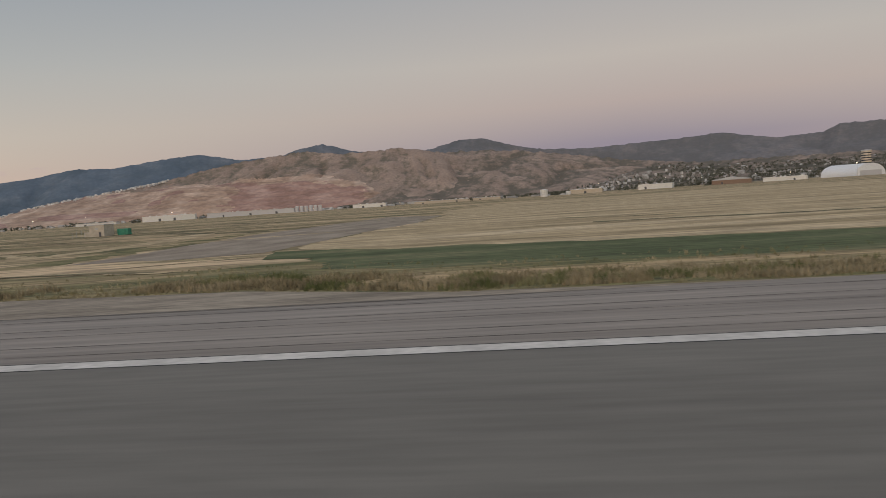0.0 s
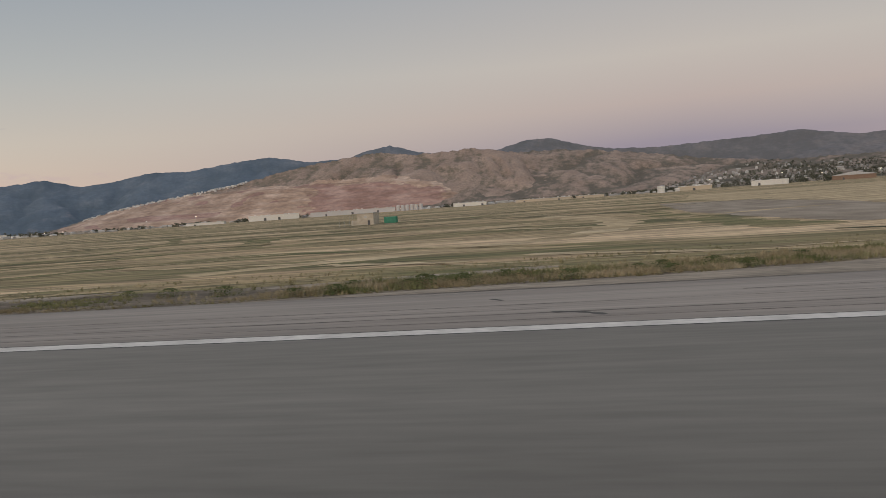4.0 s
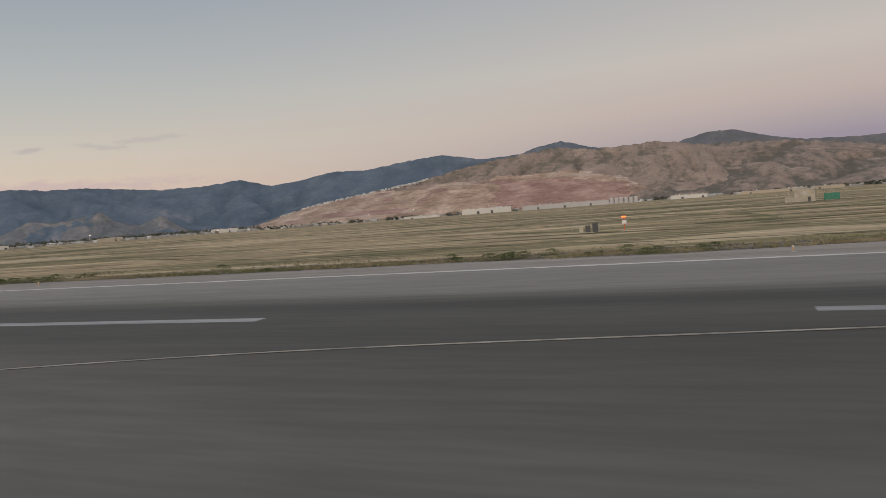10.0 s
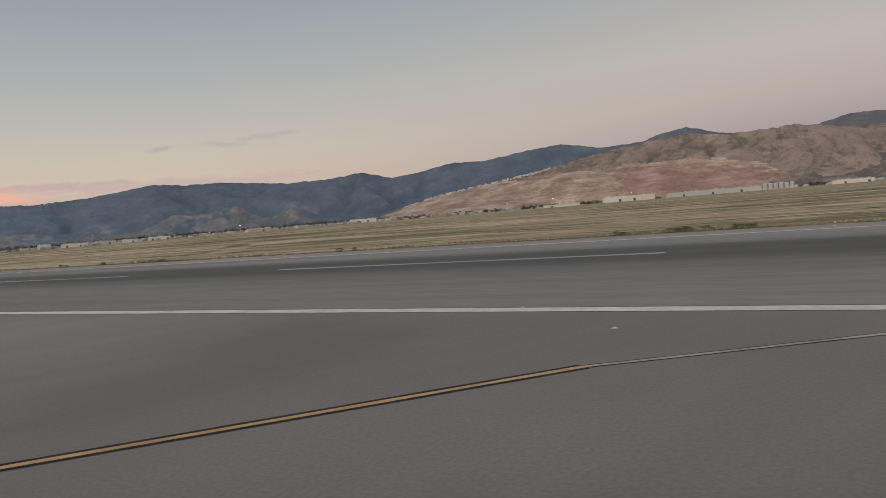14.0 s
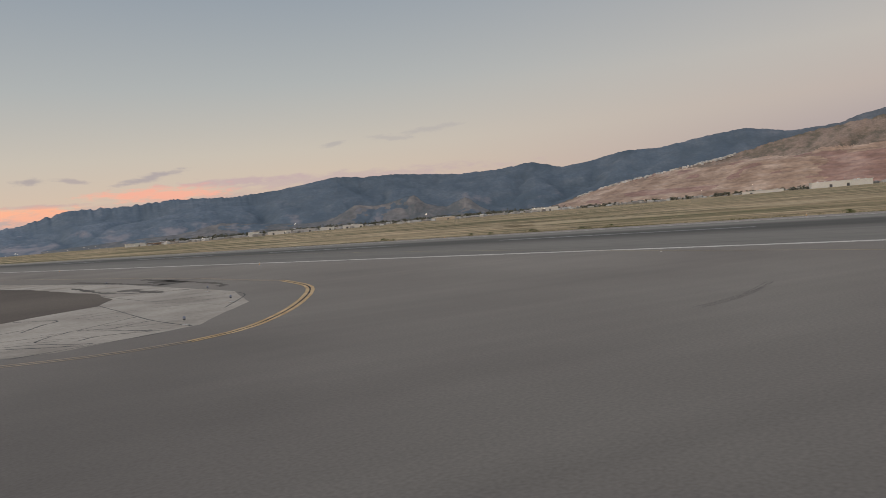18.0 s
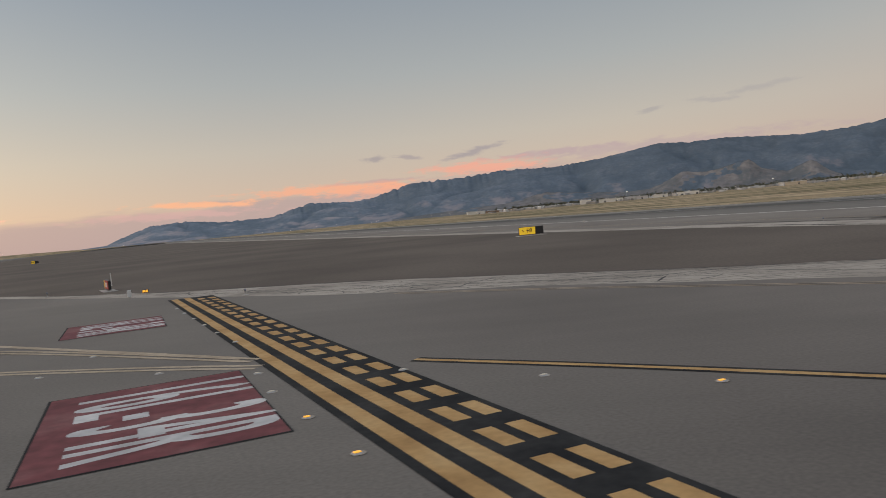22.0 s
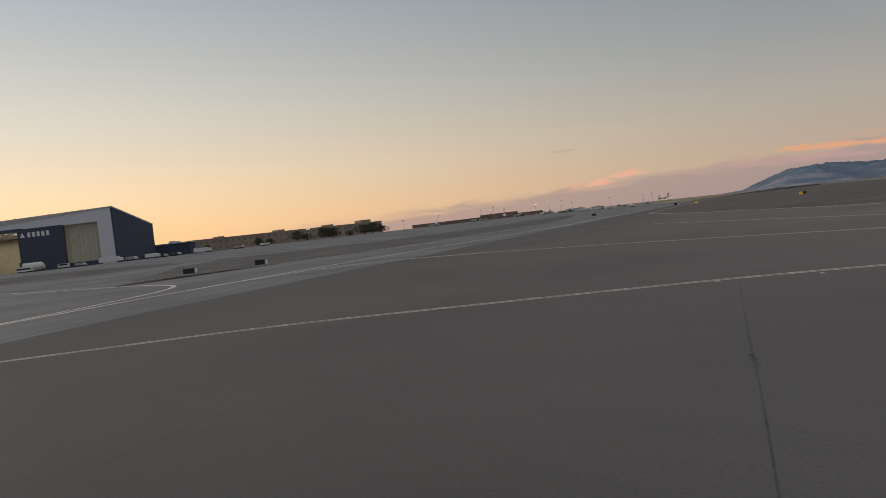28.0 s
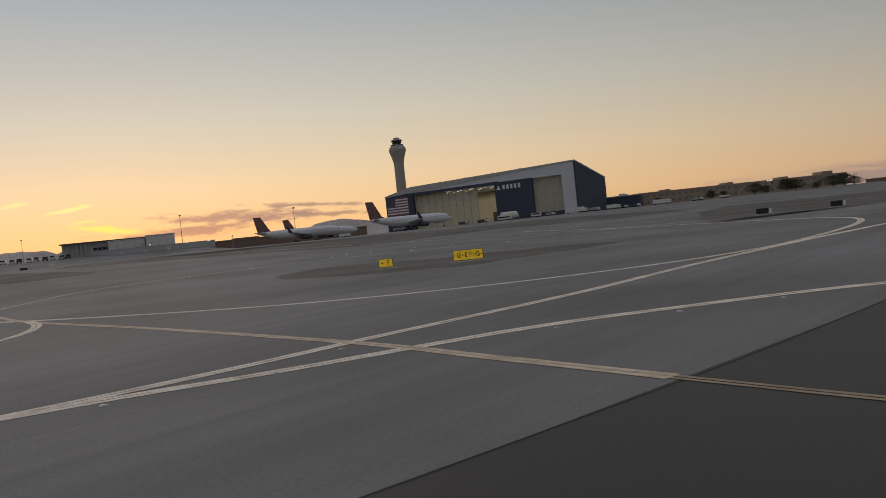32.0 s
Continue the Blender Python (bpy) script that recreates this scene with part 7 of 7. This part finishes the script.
# ---- airliners ----
FUSELAGE = plain("white_aircraft_paint", (0.66, 0.66, 0.67), 0.35, vary=0.06)
TAIL_PAINT = plain("maroon_tail_paint", (0.196, 0.112, 0.106), 0.5)
TAIL_RED = plain("dark_red_tail_paint", (0.228, 0.115, 0.106), 0.5)
WING_GREY = plain("grey_wing_metal", (0.50, 0.50, 0.51), 0.4)
ENGINE = plain("dark_engine_cowl", (0.06, 0.065, 0.09), 0.35)
RUBBER_TYRE = plain("tyre", (0.03, 0.03, 0.03), 0.8)


def tube(stations, sides=16):
    """A body along x: stations of (x, radius, centre height)."""
    bm = bmesh.new()
    rings = [[bm.verts.new((x, r * math.cos(2 * math.pi * i / sides), zc + r * math.sin(2 * math.pi * i / sides))) for i in range(sides)] for x, r, zc in stations]
    for a, b in zip(rings, rings[1:]):
        for i in range(sides):
            f = bm.faces.new((a[i], a[(i + 1) % sides], b[(i + 1) % sides], b[i]))
            f.smooth = True
    bm.faces.new(rings[0])
    bm.faces.new(rings[-1][::-1])
    return bm


def plate(pts, thick, axis):
    bm = bmesh.new()
    d = Vector((0, thick / 2, 0)) if axis == "y" else Vector((0, 0, thick / 2))
    f = [bm.verts.new(Vector(p) + d) for p in pts]
    g = [bm.verts.new(Vector(p) - d) for p in pts]
    bm.faces.new(f)
    bm.faces.new(g[::-1])
    for i in range(len(pts)):
        bm.faces.new((f[i], g[i], g[(i + 1) % len(pts)], f[(i + 1) % len(pts)]))
    return bm


def airliner(tail, nose, z, label, group="parked airliners", size=1.0):
    a = thing("airliner", label, "aircraft", group)
    n = frame_between(a, tail, nose, z)
    k = n / 48.0
    a.scale = (k, k, k * size)
    part("fuselage", tube([(0, 0.35, 6.6), (5, 1.3, 6.0), (12, 2.3, 5.2), (18, 2.5, 5.0), (40.5, 2.5, 5.0), (44, 2.2, 4.8), (46.6, 1.35, 4.5), (47.6, 0.7, 4.35), (48, 0.2, 4.3)], 20), FUSELAGE, a, "white fuselage")
    fin = part("tail_fin", plate([(0.2, 0, 6.6), (7.6, 0, 6.8), (2.4, 0, 15.4), (-1.6, 0, 15.4)], 0.35, "y"), TAIL_PAINT, a, "maroon tail fin")
    part("fin_panel", plate([(0.6, 0, 9.6), (4.6, 0, 10.4), (1.6, 0, 15.0), (-1.3, 0, 15.0)], 0.40, "y"), TAIL_RED, fin, "dark red tail panel")
    for s in (1, -1):
        part("wing", plate([(29.5, s * 1.8, 4.0), (21, s * 1.8, 4.0), (17.6, s * 18.5, 5.2), (19.8, s * 18.5, 5.2)], 0.5, "z"), WING_GREY, a)
        part("winglet", plate([(17.6, s * 18.5, 5.2), (19.8, s * 18.5, 5.2), (17.4, s * 18.9, 8.4), (16.4, s * 18.9, 8.4)], 0.25, "y"), ENGINE, a)
        part("tailplane", plate([(5.4, s * 0.6, 6.4), (1.0, s * 0.6, 6.4), (-1.4, s * 7.2, 6.9), (0.6, s * 7.2, 6.9)], 0.3, "z"), WING_GREY, a)
        e = part("engine", tube([(23.5, 0.75, 2.6), (25, 1.15, 2.6), (28.6, 1.3, 2.6), (29.6, 1.15, 2.6)], 14), ENGINE, a, "dark blue engine cowl")
        e.location = (0, s * 6.4, 0)
        g = part("main_gear", box(20.9, 21.2, s * 3.4 - 0.15, s * 3.4 + 0.15, 0.7, 4.2), STEEL, a)
        for w in range(2):
            part("wheel", tube_wheel(20.5 + 1.1 * w, s * 3.4, 0.6), RUBBER_TYRE, g)
    ng = part("nose_gear", box(42.9, 43.2, -0.12, 0.12, 0.5, 3.4), STEEL, a)
    part("wheel", tube_wheel(43.05, 0, 0.45), RUBBER_TYRE, ng)
    part("window_line", box(12, 42, -2.46, 2.46, 5.64, 5.8), WING_GREY, a)
    part("cockpit_window", box(45.0, 46.2, -1.45, 1.45, 5.2, 5.75, 0.1), GLASS_DARK, a)


def tube_wheel(x, y, r):
    bm = bmesh.new()
    rings = [[bm.verts.new((x + r * math.cos(2 * math.pi * i / 12), y + s, r + r * math.sin(2 * math.pi * i / 12))) for i in range(12)] for s in (-0.25, 0.25)]
    for i in range(12):
        bm.faces.new((rings[0][i], rings[0][(i + 1) % 12], rings[1][(i + 1) % 12], rings[1][i]))
    bm.faces.new(rings[0])
    bm.faces.new(rings[1][::-1])
    return bm


airliner((-533.4, 376.3), (-529.5, 428.6), 5.3, "white airliner with dark red tail parked on the apron", size=1.05)
airliner((-587.5, 333.5), (-567.0, 377.6), GATE_Z, "white airliner with dark red tail parked further back", size=1.05)
airliner((-640, 374), (-606, 409), GATE_Z, "white airliner with dark red tail beyond another aircraft", size=1.0)
airliner((-523, 1292), (-509, 1252), GATE_Z, "white airliner at a distant gate", "distant airliners", 1.0)
airliner((-627, 1262), (-610, 1222), GATE_Z, "white airliner at a far gate", "distant airliners", 1.0)
airliner((-292, 1480), (-314, 1504), GATE_Z, "white airliner taxiing in the distance", "distant airliners", 1.0)


# ---- vehicles by the hangar ----
def box_truck(x, y, turn, length, h, body, label, cab=True, z=None):
    v = thing("service_vehicle", label, "vehicle", "apron vehicles")
    v.matrix_world = pose(x, y, land(x) + 0.02 if z is None else z, 0, 0, turn)
    part("body", box(0, length, -1.25, 1.25, 0.7, h, 0.08), body, v)
    if cab:
        part("cab", box(length + 0.1, length + 2.1, -1.15, 1.15, 0.6, min(h, 2.6), 0.2), WHITE_METAL, v)
        part("windscreen", box(length + 2.08, length + 2.14, -1.0, 1.0, 1.5, 2.3), GLASS_DARK, v)
    else:
        part("window_band", box(0.4, length - 0.3, -1.28, 1.28, 1.7, 2.6), GLASS_DARK, v)
    for u in (1.2, length - 1.0, length + (1.0 if cab else -2.2)):
        for s in (-1, 1):
            part("wheel", tube_wheel(u, s * 1.1, 0.45), RUBBER_TYRE, v)


VEHICLES = [(-557, 487.5, 25, 9, 3.4, WHITE_METAL, "white bus parked by the hangar", False), (-538, 500, 28, 6, 2.8, WHITE_METAL, "white van by the hangar", False), (-524, 517, 30, 12, 3.6, WHITE_METAL, "long white trailer by the hangar door", True), (-514, 528, 32, 5, 2.4, STEEL, "grey tug parked on the apron", True), (-505, 535, 20, 7, 3.0, WHITE_METAL, "white box truck on the apron", True), (-494, 545, 25, 4, 2.0, DOOR_DARK, "dark tow tractor on the apron", True), (-483, 553, 28, 9, 3.2, WHITE_METAL, "white box trailer by the annex", True), (-582, 474, 24, 5, 2.2, DOOR_DARK, "dark tractor by the hangar door", True), (-470, 575, 60, 5, 2.2, STEEL, "grey utility truck on the apron", True), (-520, 440, 70, 4, 1.9, DOOR_DARK, "dark baggage tug near an airliner", True), (-545, 398, 50, 5, 2.2, STEEL, "grey ground cart near an airliner", True), (-600, 392, 50, 5, 2.4, WHITE_METAL, "white catering truck near the gates", True), (-530, 505, 30, 4, 2.0, STEEL, "grey cart by the hangar", True), (-500, 540, 22, 4, 1.9, DOOR_DARK, "dark cart by the hangar", True), (-460, 590, 60, 4, 1.9, WHITE_METAL, "white pickup near the brick building", True), (-758, 268, 80, 5, 2.2, WHITE_METAL, "white pickup by the terminal", True), (-752, 282, 80, 5, 2.2, STEEL, "grey pickup by the terminal", True)]
for v in VEHICLES:
    box_truck(*v)
car = thing("fuel_tanker", "cream tanker truck in the hangar doorway", "vehicle")
car.matrix_world = pose(-572, 503, GATE_Z, 0, 0, 25)
bmt = tube([(0, 2.0, 3.0), (0.5, 2.7, 3.2), (11, 2.7, 3.2), (12.5, 1.6, 3.0)], 14)
part("tank", bmt, PALE_WALL, car)
for u in (2, 5, 9, 12):
    part("wheel", tube_wheel(u, 1.3, 0.5), RUBBER_TYRE, car)
    part("wheel", tube_wheel(u, -1.3, 0.5), RUBBER_TYRE, car)
part("chassis", box(0, 13, -1.1, 1.1, 0.5, 1.2), DOOR_DARK, car)

# ---- long brick building, terminals, masts ----
BRICK_TAN = material("tan_brick", [(0.30, 0.235, 0.175), (0.37, 0.295, 0.225)], 0.2, 0.85, fine=0.08, fine_scale=2)


DUSK_GLASS = plain("dusk_window_glass", (0.16, 0.15, 0.145), 0.3)


def long_building(p, q, h, wall, label, deep, rows, cols, penthouses=(), z=GATE_Z):
    b = thing("long_building", label, "building")
    n = frame_between(b, p, q, z)
    y0, y1 = sorted((0.0, deep))
    part("wall", box(0, n, y0, y1, 0, h), wall, b)
    part("parapet", box(-0.3, n + 0.3, y0 - 0.3, y1 + 0.3, h, h + 0.8), wall, b)
    face = 0.0
    sgn = -1 if deep > 0 else 1
    for r in range(rows):
        for c in range(cols):
            u = n * (c + 0.5) / cols
            zz = h * (r + 0.45) / rows
            ya, yb = sorted((face - 0.02 * sgn, face + 0.08 * sgn))
            part("window", box(u - 0.9, u + 0.9, ya, yb, zz - 0.3, zz + 1.3), DUSK_GLASS, b)
    for u, w, hh in penthouses:
        part("roof_house", box(u, u + w, min(deep * 0.2, deep * 0.6), max(deep * 0.2, deep * 0.6), h + 0.4, h + hh), wall, b)
    return b


long_building((-480, 800), (-566, 642), 9.6, BRICK_TAN, "long tan brick building with small windows", -30, 2, 34, ((8, 10, 3.4), (48, 6, 2.4), (96, 6, 2.4), (150, 5, 2.0)))
long_building((-674, 455), (-726, 328), 6.6, BROWN_WALL, "low dark concourse behind the airliners", -25, 1, 12, ((20, 40, 2), (80, 20, 1.6)))
long_building((-470, 1330), (-660, 1240), 4.8, BROWN_WALL, "distant dark terminal concourse with lit gates", -30, 1, 30, ((40, 60, 4),))
# rising ground below the southern terminal
bm = bmesh.new()
grid = [[bm.verts.new((x, y, z)) for y in (110, 200, 262, 300, 326)] for x, z in ((-598, 5.47), (-640, 7.8), (-690, 10.6), (-720, 11.4), (-900, 11.6))]
for c0, c1 in zip(grid, grid[1:]):
    for i in range(4):
        bm.faces.new((c1[i], c0[i], c0[i + 1], c1[i + 1]))
solid("terminal_apron", bm, CONCRETE_TAXI, "grey concrete apron rising to the terminal", "apron")


def terminal():
    t = thing("terminal_building", "grey terminal with a flat overhanging roof against the sunset", "building")
    frame_between(t, (-704, 250), (-691, 309), 10.8)
    part("wall", box(0, 60, 0.5, 36, 0, 8.6), GREY_WALL, t)
    part("roof", box(-1.2, 61, -2.2, 37, 8.6, 9.3), DOOR_DARK, t, "thin dark flat roof")
    for k in range(6):
        part("column", box(0.3 + 2.6 * k, 0.9 + 2.6 * k, -1.6, -1.0, 0, 8.6), CONCRETE_BASE, t)
    for k in range(4):
        part("window", box(18 + 2.7 * k, 20.2 + 2.7 * k, 0.3, 0.55, 3.4, 5.2), GLASS_DARK, t)
    for x0, x1, d, hh, lab in ((27, 49, 8, 8.0, "pale box-shaped terminal wing"), (49.5, 67, 14, 9.2, "pale stair block")):
        part("wing", box(x0, x1, -d, 0.4, 0, hh, 0.15), PALE_WALL, t, lab)
        part("wing_roof", box(x0 - 0.3, x1 + 0.3, -d - 0.3, 0.4, hh, hh + 0.4), ROOF_WHITE, t)
    s = thing("screen_wall", "long dark screen wall before the terminal", "wall")
    frame_between(s, (-686, 268), (-667, 336), 8.6)
    part("panel", box(0, 70, 0, 0.6, 0, 4.4), GREY_WALL, s)
    part("coping", box(-0.2, 70.2, -0.2, 0.8, 4.4, 4.7), ROOF_GREY, s)
    for k in range(3):
        p = part("door", box(12 + 14 * k, 14 + 14 * k, -0.12, 0.0, 0, 2.6), PALE_WALL, s)
    part("kiosk", box(40, 42.4, -3, -0.3, 0, 4.0, 0.05), PALE_WALL, s, "pale kiosk")


terminal()
for k in range(9):
    box_truck(-690 + 5 * (k % 2), 216 + 4.4 * k, 170 + 6 * (k % 3), 4, 1.7, (WHITE_METAL, STEEL, DOOR_DARK)[k % 3], "parked car on the terminal apron", False, 10.62 - 0.28 * (k % 2))
solid("apron_verge", flat(ragged([(-425, 206), (-420, 219), (-389, 236), (-381, 250), (-360, 258), (-350, 275), (-362, 318), (-345, 350), (-342, 408), (-409, 386), (-409, 360), (-420, 300), (-429, 268), (-425, 246), (-480, 238), (-505, 235), (-470, 215)], 2.0, 2.0, 14.0, 1), 0.018), DARK_DIRT, "dark dry verge between taxiway and apron", "verge")
solid("apron_dirt_strip", flat(ragged([(-360, 186), (-364, 200), (-367, 209), (-393, 205), (-423, 199), (-445, 194), (-445, 186), (-400, 180)], 1.5, 1.5, 7.0, 1), 0.02), DARK_DIRT, "narrow dirt strip on the apron", "dirt island")
for x, y in ((-566, 224.5), (-570, 226.5)):
    c = thing("white_cabinet", "small white equipment cabinet on the dirt strip", "cabinet", "white cabinets")
    c.location = (x, y, land(x))
    part("body", box(-0.8, 0.8, -0.6, 0.6, 0.1, 2.3, 0.06), WHITE_METAL, c)
    part("plinth", box(-0.9, 0.9, -0.7, 0.7, 0, 0.12), CONCRETE_BASE, c)
for x, y, h, lit in ((-725.5, 331.5, 28, False), (-884, 247, 26, False), (-697, 407, 26, False), (-662, 330, 7, True), (-668, 318, 7, True), (-672, 296, 8, True), (-680, 352, 9, True), (-520, 1225, 13, True), (-560, 1230, 12, True), (-600, 1210, 15, True), (-470, 1290, 15, True), (-440, 1330, 18, False), (-650, 1190, 14, False), (-380, 1420, 16, False), (-330, 1450, 15, False), (-700, 1150, 17, False), (-420, 1180, 13, True), (-480, 1120, 16, False), (-455, 640, 8, True)):
    flood_mast(x, y, land(x) - 0.02, h, "apron masts" if lit else "unlit apron masts", 3, lit, "apron light mast with lit lamps" if lit else "slim apron light mast, unlit")

rn = random.Random(31)
for k in range(6):
    u = k / 8
    shed_building((-470 + 250 * u, 1180 + 190 * u), (-470 + 250 * u + rn.uniform(14, 34), 1186 + 190 * u), rn.uniform(1.8, 3.2), rn.choice((GREY_WALL, BRICK_TAN, PALE_WALL)), ROOF_GREY, "low shed on the distant apron", 14.0, 2, 0, land(-470 + 250 * u), "distant sheds")
for k in range(22):
    x = rn.uniform(-520, -300)
    y = 1010 + 0.75 * (x + 520) + rn.uniform(-60, 60)
    box_truck(x, y, rn.uniform(0, 180), rn.uniform(4, 9), rn.uniform(1.8, 3.4), rn.choice((WHITE_METAL, WHITE_METAL, STEEL, DOOR_DARK)), "service vehicle parked on the distant apron", rn.random() < 0.5)
for k in range(14):
    x = rn.uniform(-600, -260)
    flood_mast(x, 1330 + 0.7 * (x + 600) * 0.6 + rn.uniform(-120, 120), land(x) - 0.02, rn.uniform(5, 9) if k % 2 else rn.uniform(10, 17), "distant apron lamps" if k % 2 else "unlit apron masts", 1 if k % 2 else 2, bool(k % 2), "small lit lamp on the distant apron" if k % 2 else "slim apron light mast, unlit")

# trees in front of the brick building
LEAF_DARK = material("dusk_tree_leaves", [(0.05, 0.055, 0.03), (0.095, 0.095, 0.055)], 0.4, 1.0, fine=0.3)
BARK = plain("tree_bark", (0.10, 0.075, 0.055), 0.95)


def leafy_tree(x, y, z, h, w, seed):
    t = thing("tree", "dark leafy tree before the brick building", "tree", "apron trees")
    t.location = (x, y, z)
    r = random.Random(seed)
    bm = lathe([(0.28, -0.2), (0.2, h * 0.3), (0.08, h * 0.75)], 7)
    for k in range(6):
        a = r.random() * 6.28
        q = [bm.verts.new((0.09 * math.cos(a + b), 0.09 * math.sin(a + b), h * 0.28)) for b in (0, 2.1, 4.2)]
        e = bm.verts.new((w * 0.6 * math.cos(a), w * 0.6 * math.sin(a), h * r.uniform(0.5, 0.85)))
        for i in range(3):
            bm.faces.new((q[i], q[(i + 1) % 3], e))
    part("trunk", bm, BARK, t)
    bm = bmesh.new()
    for _ in range(1200):
        u, a = r.random(), r.random() * 6.28
        lump = 1 + 0.3 * math.sin(3 * a + seed) + 0.2 * math.sin(7 * u + seed)
        rr = w * lump * math.sqrt(r.random()) * math.sin(math.pi * (0.12 + 0.8 * u)) ** 0.7
        c = Vector((rr * math.cos(a), rr * math.sin(a), h * (0.22 + 0.78 * u)))
        s = 0.07 * h * r.uniform(0.6, 1.4)
        d = [Vector((r.uniform(-1, 1), r.uniform(-1, 1), r.uniform(-1, 1))) * s for _ in range(3)]
        bm.faces.new([bm.verts.new(c + v) for v in d])
    part("crown", bm, LEAF_DARK, t)


for k, (x, y, h, w) in enumerate(((-473, 652, 8.5, 4.6), (-468, 658, 6, 3.4), (-459, 667, 9.5, 5.2), (-455, 672, 8.6, 5.4), (-446, 683, 5, 2.8), (-440, 694, 8.6, 6), (-436, 702, 9.4, 6.6), (-433, 710, 6.5, 5), (-500, 640, 6.6, 3.0), (-494, 646, 5.2, 2.6), (-530, 619, 5.2, 2.4))):
    leafy_tree(x, y, land(x), h * 0.9, w * 1.2, 300 + k)
